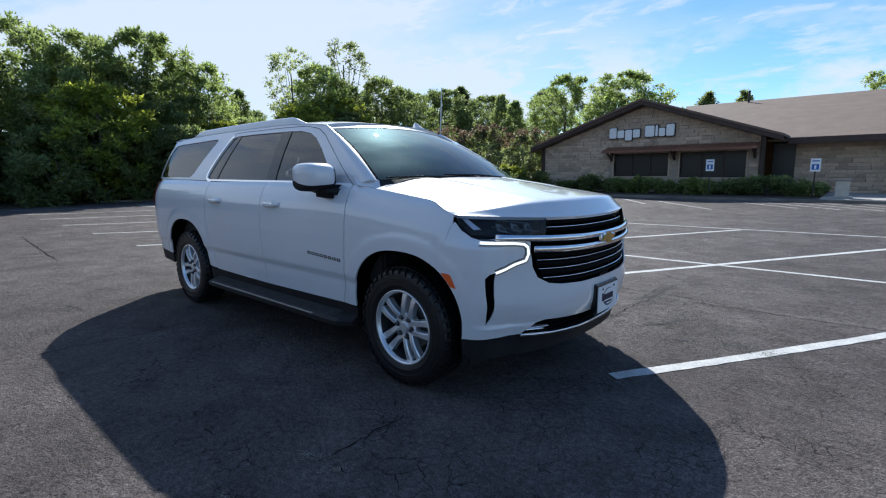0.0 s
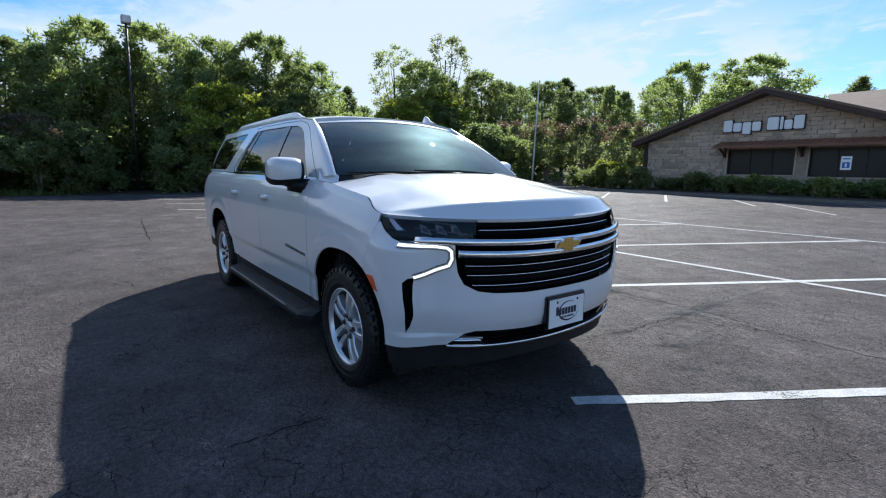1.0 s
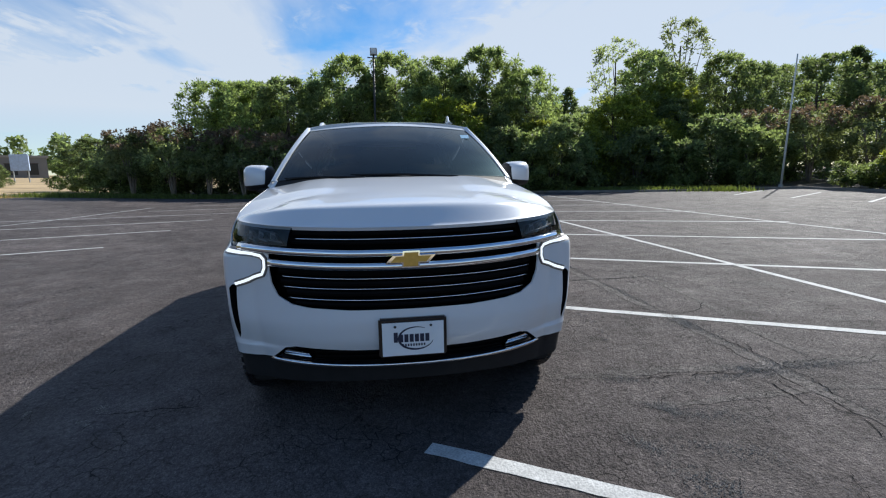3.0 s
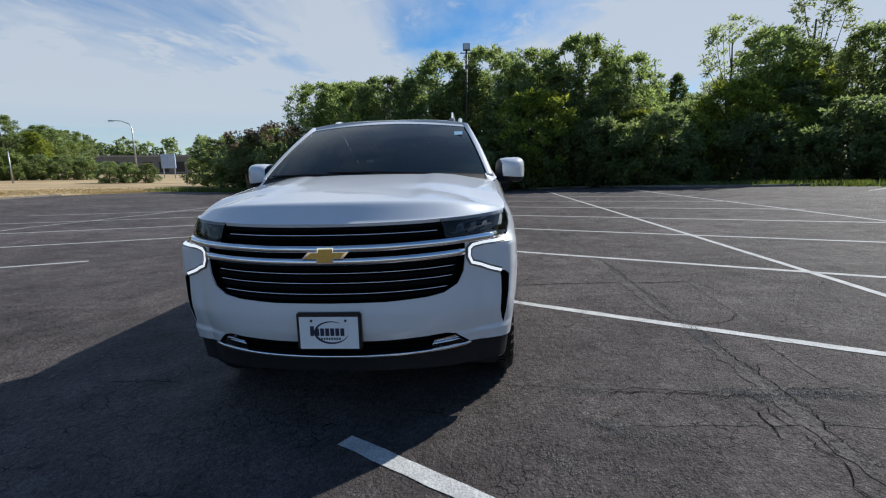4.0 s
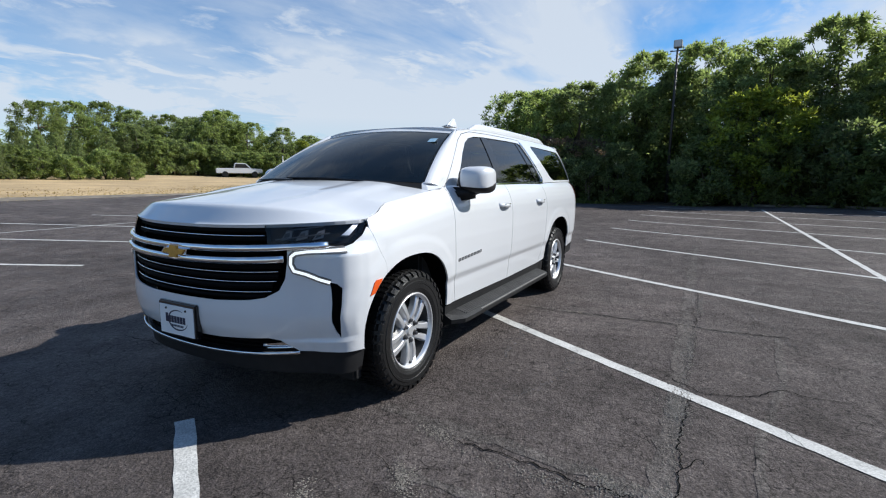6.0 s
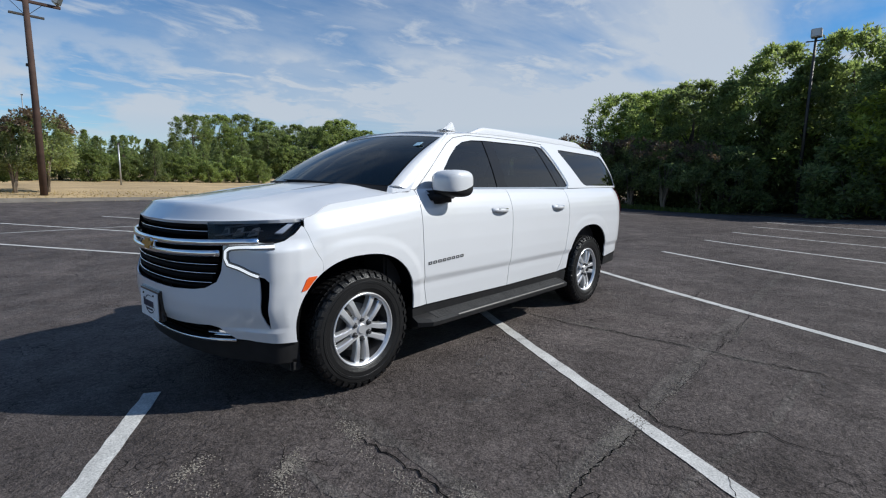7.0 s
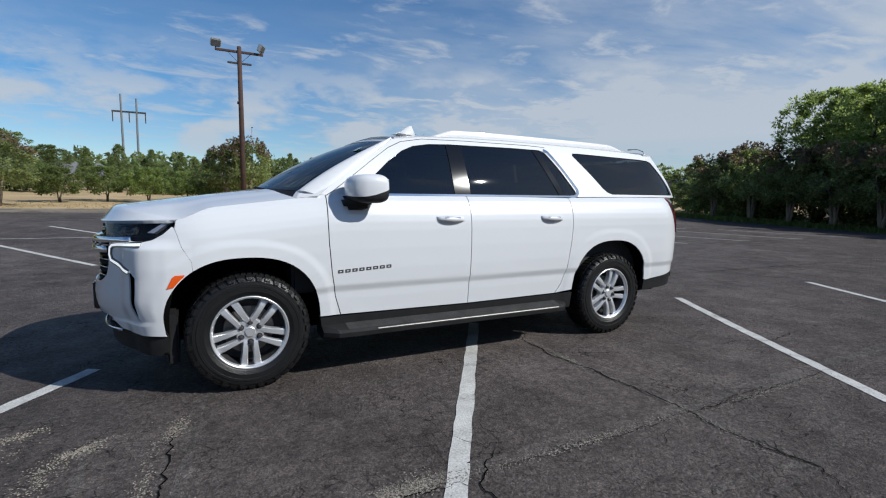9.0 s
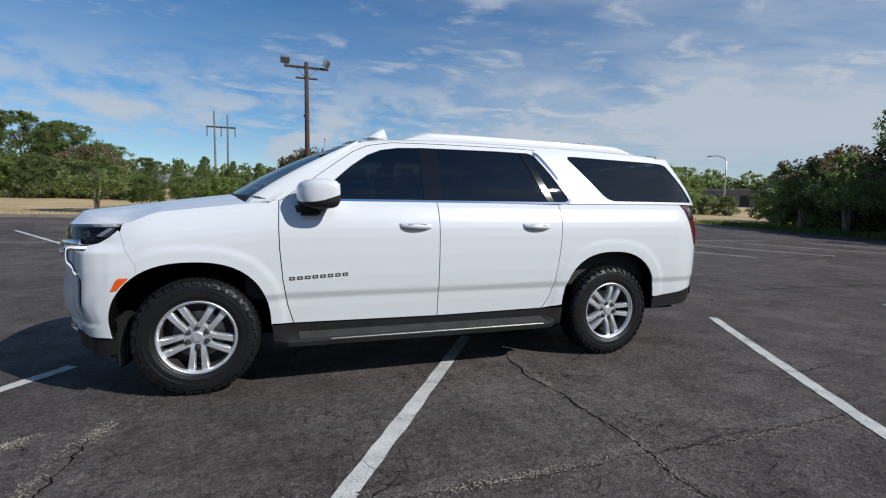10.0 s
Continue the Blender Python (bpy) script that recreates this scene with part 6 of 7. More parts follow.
def build_tree(name, seed, height, radius, base, leaf, label, per=70, clumps=70, size=0.17, bark=BARK, trunk=0.16, tall=1.0, stems=1, blossom=False, shell=0.5, clump_r=0.75, category="tree", cone=False, limbs=9):
    r = random.Random(seed)
    t = thing(name, label, category)
    cl = []
    clumps, per, clump_r, shell = int(clumps * 2.2), max(12, int(per * 0.56)), clump_r * 0.90, 0.10
    while len(cl) < clumps:
        u = r.random()
        z = base + (height - base) * u
        if cone:
            rad = radius * (1 - u) ** 0.8 + 0.12
        else:
            rad = radius * (max(0.02, 1 - (2 * u - 0.85) ** 2 / 1.45) ** 0.55)
        a, q = r.uniform(0, 2 * math.pi), (0.35 + 0.65 * r.random() ** 0.5)
        wob = 1 + 0.22 * math.sin(3 * a + seed) + 0.15 * math.sin(7 * u + 2 * a)
        cr = clump_r * r.uniform(0.6, 1.25) * (1 - 0.35 * u)
        cl.append((rad * q * wob * math.cos(a), rad * q * wob * math.sin(a), min(z, height - cr * 0.6), cr))
    bm = bmesh.new()
    for s in range(stems):
        a = 2 * math.pi * s / stems + r.uniform(0, 1)
        sp = 0.0 if stems == 1 else 0.28 * radius
        top = base + (height - base) * (0.75 if stems == 1 else 0.55)
        pts = [(0.08 * sp * math.cos(a), 0.08 * sp * math.sin(a), -0.15)]
        for k in range(1, 6):
            u = k / 5
            pts.append((sp * u * math.cos(a) + r.uniform(-0.1, 0.1) * radius * 0.3, sp * u * math.sin(a) + r.uniform(-0.1, 0.1) * radius * 0.3, top * u))
        tube(bm, pts, [trunk * (1 - 0.8 * k / 5) + 0.012 for k in range(6)], 7)
        for k in range(limbs if stems == 1 else 0):
            c = cl[r.randrange(len(cl))]
            p = Vector(pts[r.randrange(2, 5)])
            e = Vector(c[:3])
            m = p.lerp(e, 0.5) + Vector((0, 0, -0.1 * (e - p).length))
            tube(bm, [p, m, e], [trunk * 0.36, trunk * 0.2, 0.01], 5, False)
        if stems > 1:
            part("stem", bm, bark, t, smooth=True)
            bm = bmesh.new()
    if stems == 1:
        part("trunk", bm, bark, t, smooth=True)
    else:
        bm.free()
    me = leaf_mesh("crown", cloud(cl, int(per * 1.6), seed, shell), size * 0.62, seed)
    obj("crown", me, leaf, t)
    if blossom:
        tops = [c for c in cl if c[2] > base + 0.55 * (height - base)]
        pts = cloud([(c[0] * 1.08, c[1] * 1.08, c[2] + 0.3, 0.22) for c in tops], 22, seed + 9)
        obj("blossom", leaf_mesh("blossom", pts, 0.07, seed + 3), BLOSSOM, t, "faded pink-brown flower heads")
    t.location = (0, 0, -60)
    return t


TREES = {
    "oak": build_tree("broadleaf_tree", 11, 8.0, 2.9, 1.2, LEAF, "tall full broadleaf tree with dense green leaves", 100, 95, 0.138),
    "elm": build_tree("broadleaf_tree", 23, 8.0, 2.5, 1.5, LEAF, "tall broadleaf tree with an uneven green crown", 95, 85, 0.13, clump_r=0.7),
    "ash": build_tree("broadleaf_tree", 37, 8.0, 2.3, 0.9, LEAF_DARK, "dark green broadleaf tree in the wood edge", 92, 90, 0.138),
    "lime": build_tree("broadleaf_tree", 41, 6.0, 2.1, 0.4, LEAF_LIME, "sunlit yellow-green young tree", 80, 75, 0.15, clump_r=0.65),
    "thin": build_tree("broadleaf_tree", 53, 8.5, 1.8, 3.2, LEAF_GREY, "slender tree with a sparse airy crown", 42, 42, 0.12, clump_r=0.6, trunk=0.11),
    "cedar": build_tree("cedar_tree", 61, 7.0, 1.9, 0.15, LEAF_DARK, "dark conical cedar tree", 80, 96, 0.11, clump_r=0.5, cone=True),
    "pine": build_tree("pine_tree", 67, 7.0, 1.9, 0.3, LEAF_GREY, "grey-green pine with loose boughs", 70, 80, 0.13, clump_r=0.55, cone=True),
    "shrub": build_tree("shrub", 71, 3.2, 1.7, 0.1, LEAF_DARK, "dense dark green shrub at the wood edge", 80, 60, 0.12, clump_r=0.55, trunk=0.05, stems=4, category="shrub"),
    "bush": build_tree("shrub", 73, 3.0, 1.6, 0.1, LEAF, "leafy green shrub at the wood edge", 80, 60, 0.12, clump_r=0.5, trunk=0.05, stems=4, category="shrub"),
    "myrtle": build_tree("crape_myrtle", 79, 3.4, 1.40, 1.05, LEAF_GREY, "many-stemmed crape myrtle with faded pink flower heads", 75, 54, 0.10, bark=PALEBARK, clump_r=0.45, trunk=0.045, stems=6, blossom=True),
    "smalltree": build_tree("young_tree", 83, 2.7, 1.5, 0.7, LEAF, "small round young tree in the dry field", 75, 50, 0.11, clump_r=0.42, trunk=0.05, stems=2),
}
PLANTED = [
    # wood edge behind the lot: kind, x, y, height
    ("bush", -30.0, -12.6, 3.4), ("elm", -30.5, -9.7, 6.8), ("oak", -30.0, -7.4, 6.7), ("ash", -29.6, -5.0, 7.0), ("cedar", -29.0, -3.2, 6.8), ("oak", -30.6, -1.2, 8.6),
    ("oak", -30.2, 2.1, 8.9), ("ash", -29.4, 0.4, 7.4), ("elm", -30.0, 5.2, 8.3), ("oak", -30.2, 8.2, 8.9), ("elm", -29.6, 10.9, 7.6), ("ash", -29.0, 6.6, 6.6), ("cedar", -30.2, 13.7, 6.5), ("ash", -31.0, 12.2, 6.2),
    ("cedar", -28.4, -1.6, 6.2), ("ash", -28.6, 3.8, 6.4), ("lime", -26.6, 4.7, 5.4), ("ash", -27.6, 9.6, 5.4), ("lime", -26.2, 10.6, 4.0),
    ("thin", -24.6, 14.2, 8.2), ("elm", -24.8, 16.4, 7.6), ("thin", -25.6, 19.0, 9.6), ("ash", -25.0, 18.2, 6.8), ("elm", -24.2, 21.2, 7.3), ("ash", -24.6, 23.6, 6.9), ("lime", -22.4, 13.2, 4.8), ("lime", -23.6, 16.6, 5.6), ("ash", -22.4, 16.6, 4.6),
    ("oak", -24.2, 27.4, 7.2), ("cedar", -23.8, 29.6, 7.6), ("ash", -25.0, 32.5, 7.0), ("pine", -24.0, 35.8, 7.6), ("ash", -26.0, 39.5, 7.2), ("cedar", -21.0, 33.6, 6.6), ("oak", -17.0, 35.0, 8.2), ("oak", -12.4, 35.6, 8.4), ("ash", -14.6, 38.0, 7.4),
    ("pine", -8.0, 41.0, 7.0), ("pine", -6.0, 44.0, 7.2), ("oak", 3.6, 50.0, 8.6), ("lime", -21.0, 15.0, 3.4),
    # second rank closing the gaps
    ("oak", -34.8, -8.6, 7.4), ("elm", -35.0, -7.0, 7.4),
    ("oak", -35.5, -8.5, 7.6), ("ash", -36.0, -3.6, 8.0), ("oak", -36.0, 1.5, 8.2), ("ash", -35.0, 6.0, 8.0), ("oak", -35.0, 11.0, 7.0), ("ash", -33.0, 16.0, 5.6), ("oak", -33.0, 20.5, 6.6), ("ash", -32.0, 25.5, 7.4), ("oak", -30.5, 30.5, 7.8), ("ash", -31.0, 36.0, 8.0), ("oak", -30.0, 42.0, 8.6), ("ash", -22.0, 41.0, 8.4),
    # shrubs in front of the wood
    ("shrub", -26.6, -0.6, 3.6), ("bush", -26.4, 1.2, 3.0), ("shrub", -26.4, 2.8, 3.4), ("bush", -26.2, 6.4, 3.4), ("shrub", -25.6, 8.0, 3.6), ("bush", -24.6, 9.2, 3.2), ("shrub", -24.0, 10.8, 3.6), ("bush", -22.6, 11.6, 3.0), ("shrub", -20.6, 13.6, 3.0), ("bush", -19.2, 15.0, 2.2), ("shrub", -19.0, 17.0, 3.4), ("bush", -17.4, 17.6, 2.6), ("shrub", -26.8, -2.4, 3.2), ("shrub", -27.8, 12.6, 4.4), ("shrub", -26.0, 14.2, 4.0),
    # crape myrtles
    ("myrtle", -26.6, -13.4, 3.3), ("myrtle", -26.6, -11.2, 3.7), ("myrtle", -26.4, -9.2, 3.3), ("myrtle", -26.6, -7.3, 3.5), ("myrtle", -26.4, -5.4, 3.3), ("myrtle", -26.6, -3.6, 3.2), ("shrub", -28.4, -9.0, 3.0), ("shrub", -28.6, -6.0, 3.2), ("shrub", -28.4, -12.0, 2.8),
    ("myrtle", -19.6, 19.4, 3.4), ("myrtle", -17.4, 20.6, 3.3), ("myrtle", -15.4, 21.6, 3.4), ("myrtle", -13.6, 23.0, 3.4), ("shrub", -20.5, 22.5, 3.6),
    # towards the street
    ("ash", -32.5, -18.4, 3.6), ("shrub", -31.5, -16.4, 3.3), ("bush", -30.5, -14.8, 3.4), ("ash", -36.5, -17.0, 4.2), ("bush", -36.0, -21.5, 2.4),
    # the hedge and the trees beyond the corner of the lot
    *[("shrub", -34.4 - 1.5 * k * 0.9, -33.6 - 0.9 * k * -1.0 - 3.0, 2.2 - 0.06 * k) for k in range(7)],
    *[("bush", -33.6 + 0.9 * k * 0.6, -37.0 - 1.2 * k, 2.6) for k in range(6)],
    ("ash", -37.5, -40.5, 5.6), ("oak", -35.0, -43.5, 6.0), ("ash", -41.0, -40.0, 5.0), ("oak", -33.0, -46.0, 7.0), ("oak", -35.0, -47.5, 7.4), ("ash", -30.5, -47.0, 6.0), ("oak", -28.5, -48.5, 5.0), ("ash", -25.5, -48.0, 4.8), ("oak", -44.0, -42.0, 4.8), ("lime", -39.0, -39.0, 4.2), ("oak", -26.5, -52.0, 5.2), ("oak", -47.0, -43.0, 5.0), ("shrub", -31.6, -43.2, 3.2), ("bush", -29.6, -44.6, 3.4), ("shrub", -27.8, -45.4, 3.6), ("bush", -26.0, -45.6, 3.4),
    # across the field
    ("myrtle", 8.2, -25.4, 3.1), ("shrub", 10.4, -44.0, 3.0), ("shrub", 13.0, -46.0, 3.2), ("bush", 15.6, -47.0, 3.4), ("shrub", 18.4, -46.0, 3.6), ("bush", 21.4, -45.4, 3.6), ("shrub", 24.4, -44.6, 3.6), ("smalltree", 6.6, -29.0, 2.4), ("smalltree", 4.6, -30.5, 2.6), ("smalltree", 2.4, -29.4, 2.6), ("smalltree", 0.4, -31.0, 2.4), ("smalltree", -1.0, -29.0, 2.2), ("myrtle", -3.0, -27.6, 3.7), ("myrtle", -1.7, -27.2, 3.2),
    ("cedar", -4.6, -43.0, 4.6), ("pine", -6.6, -45.0, 5.0), ("cedar", -9.0, -44.0, 4.8), ("pine", -11.4, -46.0, 5.2), ("ash", -14.0, -46.0, 5.0), ("pine", -16.8, -46.0, 5.2), ("ash", -19.8, -47.0, 5.6), ("ash", -23.0, -48.0, 6.4),
    *[(("shrub", "bush", "pine", "shrub")[k % 4], -22.0 + 1.55 * k, -42.6 - 0.9 * (k % 3), (3.0, 3.4, 4.4, 2.6)[k % 4]) for k in range(17)], *[(("ash", "cedar", "pine")[k % 3], -20.0 + 2.6 * k, -50.5 - (k % 2), (5.4, 5.8, 5.2)[k % 3]) for k in range(12)], ("pine", -1.8, -47.0, 4.4), ("ash", 1.0, -50.0, 4.0), ("pine", 4.0, -52.0, 4.2), ("ash", 7.0, -54.0, 4.4),
    ("oak", 17.6, -50.0, 6.8), ("oak", 20.6, -49.0, 7.4), ("oak", 23.8, -48.0, 7.6), ("ash", 27.0, -47.0, 7.0), ("oak", 15.2, -53.0, 5.2), ("ash", 19.0, -53.5, 7.2), ("oak", 30.5, -46.0, 7.0), ("ash", 12.6, -57.0, 4.2), ("ash", 10.0, -60.0, 4.4),
    ("oak", -34.0, -70.0, 9.2), ("ash", -38.5, -71.0, 8.8), ("oak", -43.0, -70.0, 8.6), ("ash", -47.5, -71.0, 8.8), ("oak", -52.0, -70.0, 8.8), ("ash", -56.5, -70.0, 7.8), ("oak", -61.0, -69.0, 6.8), ("oak", -29.5, -68.0, 8.6), ("ash", -66.0, -68.0, 6.0), ("oak", -25.0, -66.0, 8.0), ("ash", -36.0, -63.0, 7.0), ("ash", -48.0, -62.0, 6.2), ("oak", -42.0, -63.0, 6.8), ("ash", -54.0, -60.0, 5.0),
]
rng = random.Random(8)
for kind, x, y, h in PLANTED:
    if x < -15 and y > 11:
        x, y, h = 3.0 + (x - 3.0) * 1.17, -1.0 + (y + 1.0) * 1.17, h * 1.20
    elif x < -15 and y > -16:
        x, y, h = x * 1.055, y * 1.04 - 0.25, h * 1.11
    if -33 < x < -25 and -2.2 < y < 2.2:
        x = -32.6 - 0.3 * abs(y)
    if x < -25 and -53 < y < -33:
        x, y, h = 3.3 + (x - 3.3) * 1.28, 1.3 + (y - 1.3) * 1.28, h * 1.26
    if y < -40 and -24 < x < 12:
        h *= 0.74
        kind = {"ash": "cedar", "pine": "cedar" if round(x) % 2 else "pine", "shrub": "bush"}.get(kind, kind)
    if kind == "smalltree":
        h *= 0.78
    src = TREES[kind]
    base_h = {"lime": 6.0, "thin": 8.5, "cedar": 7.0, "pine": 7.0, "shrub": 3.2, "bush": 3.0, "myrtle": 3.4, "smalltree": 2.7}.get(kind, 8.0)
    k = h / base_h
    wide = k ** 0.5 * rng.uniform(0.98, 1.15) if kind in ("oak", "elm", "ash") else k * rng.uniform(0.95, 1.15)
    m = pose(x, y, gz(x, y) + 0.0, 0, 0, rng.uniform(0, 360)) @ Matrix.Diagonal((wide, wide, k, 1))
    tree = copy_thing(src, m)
    if kind in ("shrub", "bush", "myrtle"):
        tree["group"] = "wood edge shrubs"
for t in TREES.values():
    for o in (*t.children_recursive, t):
        bpy.data.objects.remove(o)

# far woods on the horizon
r = np.random.default_rng(4)
cl = []
for x0, y0, x1, y1, h0, n in ((-140, -120, -60, -130, 9, 60), (-60, -125, 40, -130, 8, 80), (40, -120, 120, -70, 8, 60), (-125, -60, -95, -120, 8, 60), (-115, -30, -125, -62, 7, 40), (-8, -105, 40, -100, 5, 40)):
    for k in range(n):
        u = r.random()
        h = h0 * r.uniform(0.6, 1.15)
        x, y = x0 + (x1 - x0) * u + r.uniform(-4, 4), y0 + (y1 - y0) * u + r.uniform(-4, 4)
        for q in range(3):
            cl.append((x + r.uniform(-2, 2), y + r.uniform(-2, 2), gz(x, y) + h * (0.3 + 0.3 * q), 2.4 - 0.4 * q))
tagged(obj("far_woods", leaf_mesh("far_woods", cloud(cl, 46, 5), 0.55, 6), LEAF_DARK), "band of distant dark green woods", "trees", kind="stuff")

# dark thicket between the trunks of the wood
cl = []
for k in range(150):
    u = r.random()
    x, y = -33.6 - r.uniform(0, 3.5), -9.5 + 27.0 * u
    for q in range(2):
        cl.append((x + r.uniform(-0.5, 0.5), y + r.uniform(-0.5, 0.5), gz(x, y) + 0.7 + 1.3 * q, 1.0))
tagged(obj("thicket", leaf_mesh("thicket", cloud(cl, 90, 15), 0.17, 16), LEAF_DARK), "dense dark undergrowth between the trees", "undergrowth", kind="stuff")

# dry and green grass
def blades(name, spots, n, h, seed, mat, label):
    r = np.random.default_rng(seed)
    ver = np.zeros((n, 3, 3), np.float32)
    for k in range(n):
        x0, y0, x1, y1, w = spots[int(r.integers(len(spots)))]
        u = r.random()
        x, y = x0 + (x1 - x0) * u + r.normal() * w, y0 + (y1 - y0) * u + r.normal() * w
        a, hh = r.uniform(0, 6.28), h * r.uniform(0.5, 1.3)
        z = gz(x, y) - 0.03
        ver[k] = [(x - 0.03 * math.cos(a), y - 0.03 * math.sin(a), z), (x + 0.03 * math.cos(a), y + 0.03 * math.sin(a), z), (x + r.normal() * 0.05, y + r.normal() * 0.05, z + hh)]
    me = bpy.data.meshes.new(name)
    me.from_pydata(ver.reshape(-1, 3).tolist(), [], [(3 * k, 3 * k + 1, 3 * k + 2) for k in range(n)])
    tagged(obj(name, me, mat), label, "grass", kind="stuff")


blades("dry_grass", [(-20, -22.2, 12, -20.4, 0.8), (12, -20.6, 30, -21.5, 0.8), (-20, -25, 25, -25, 2.0), (-24, -21.5, -30, -19, 0.8), (-30, -24, -20, -27, 2)], 16000, 0.05, 3, STRAW, "short dry straw-coloured grass")
blades("green_grass", [(-27.1, -19.0, -27.5, -4.0, 0.3), (-27.6, -19.0, -27.6, -8.0, 0.5), (-23.9, 12.2, -17.2, 17.2, 0.35), (-26.6, 8.6, -24.0, 12.0, 0.3), (-27.3, -20.0, -27.5, -3.0, 0.35)], 15000, 0.26, 4, GRASSGREEN, "rough green grass along the lot's edge")


# ---- building with the stone gable ----
bed = [(-13.2, 19.7), (-9.5, 19.3), (-6.3, 19.2), (-2.5, 19.0), (1.0, 18.9), (1.0, 23.0), (-13.2, 23.0)]
tagged(patch("planting_bed", [bed], lambda x, y: Vector((x, y, gz(x, y) + 0.09)), material("mulch", (0.05, 0.036, 0.026), 0.95, var=0.4, scale=5, bump=0.8, bump_scale=35, fine=0.3), None, (2, 2), 0.2, (-5, 20, -50), dens=1.0), "dark bark mulch in the planting bed", "planting bed", kind="structure")
walk_loop = [(1.0, 18.9), (24.0, 19.2), (24.0, 25.0), (1.0, 25.0)]
tagged(patch("pavement", [walk_loop], lambda x, y: Vector((x, y, gz(x, y) + 0.11)), CONCRETE, None, (2, 2), 0.2, (10, 20, -50), dens=1.0), "pale concrete walk before the entrance", "pavement", kind="structure")

house = thing("restaurant_building", "low stone building with a brown gable roof and covered windows", "building", at=(0.17, 0, 0.42))
FY, WX0, WX1, EAVE, PEAKX, PEAK = 22.0, -12.05, -1.43, 2.465, -6.51, 4.40


def gable_z(x):
    return EAVE + (PEAK - EAVE) * (1 - abs(x - PEAKX) / (PEAKX - WX0 + 0.2))


wing = [(WX0, 0.0), (WX1, 0.0), (WX1, gable_z(WX1)), (PEAKX, PEAK), (WX0, gable_z(WX0))]
w1 = [(-7.97, 0.87), (-5.30, 0.87), (-5.30, 1.98), (-7.97, 1.98)]
w2 = [(-4.77, 0.81), (-2.04, 0.81), (-2.04, 1.98), (-4.77, 1.98)]
wall = patch("wing_wall", [wing, w1, w2], lambda x, z: Vector((x, FY + 0.03, z)), MORTAR, house, (1.5, 1.0), 0.30, (-6, 30, 1), dens=0.5, label="tan limestone gable wall")
for lp in (w1, w2):
    (x0, z0), (x1, z1) = lp[0], lp[2]
    win = box_part("window_pane", WINDARK, house, (x0, x1, FY + 0.16, FY + 0.20, z0, z1), 0, label="dark screened window")
    for dims in ((x0, x1, FY + 0.02, FY + 0.15, z0 - 0.07, z0), (x0 - 0.06, x0, FY - 0.02, FY + 0.15, z0, z1), (x1, x1 + 0.06, FY - 0.02, FY + 0.15, z0, z1)):
        box_part("window_trim", STONE, house, dims, 0.01)
    for k in range(1, 3):
        xm = x0 + (x1 - x0) * k / 3
        box_part("mullion", TRIM, win, (xm - 0.025, xm + 0.025, FY + 0.12, FY + 0.16, z0, z1))
# stones of the gable wall
stones = []
for k in range(5):
    bm = bmesh.new()
    box(bm, -0.5, 0.5, -0.5, 0.5, -0.5, 0.5)
    rr = random.Random(k)
    for v in bm.verts:
        v.co += Vector((rr.uniform(-0.05, 0.05), rr.uniform(-0.12, 0.12), rr.uniform(-0.08, 0.08)))
    me = bpy.data.meshes.new("stone")
    bm.to_mesh(me)
    bm.free()
    me.materials.append(STONE)
    stones.append(me)
rr = random.Random(21)


def lay_stones(x0, x1, z0, z_top, yface, holes, length, course):
    out_ = []
    z = z0
    while z < z_top(None):
        hgt = course * rr.uniform(0.8, 1.2)
        x = x0 + rr.uniform(-0.3, 0)
        while x < x1:
            ln = length * rr.uniform(0.6, 1.5)
            a, b = max(x, x0), min(x + ln, x1)
            cx = (a + b) / 2
            ok = b - a > 0.08 and z + hgt < z_top(cx) - 0.02 and not any(a < hx1 and b > hx0 and z < hz1 and z + hgt > hz0 for hx0, hx1, hz0, hz1 in holes)
            if ok:
                out_.append((cx, yface, z + hgt / 2, b - a - 0.022, 0.07 + rr.uniform(0, 0.03), hgt - 0.02))
            x += ln
        z += hgt
    return out_


def set_stones(laid, parent):
    """The first 300 stones as pieces, the rest joined."""
    for k, (x, y, z, dx, dy, dz) in enumerate(laid[:300]):
        o = new("stone", stones[(k * 3) % 5])
        o.parent = parent
        o.matrix_basis = Matrix.Translation((x, y, z)) @ Matrix.Diagonal((dx, dy, dz, 1))
    verts, faces = [], []
    for k, (x, y, z, dx, dy, dz) in enumerate(laid[300:]):
        me, b = stones[(k * 3) % 5], len(verts)
        verts += [(x + v.co.x * dx, y + v.co.y * dy, z + v.co.z * dz) for v in me.vertices]
        faces += [[b + i for i in p.vertices] for p in me.polygons]
    if verts:
        me = bpy.data.meshes.new("upper_stonework")
        me.from_pydata(verts, [], faces)
        obj("upper_stonework", me, STONE, parent)["kind"] = "stuff"


holes = [(-8.05, -5.22, 0.79, 2.02), (-4.85, -1.96, 0.73, 2.02)]
laid = lay_stones(WX0, WX1, 0.1, lambda x: PEAK if x is None else gable_z(x), FY + 0.02, holes, 0.36, 0.165)
set_stones(laid, wall)
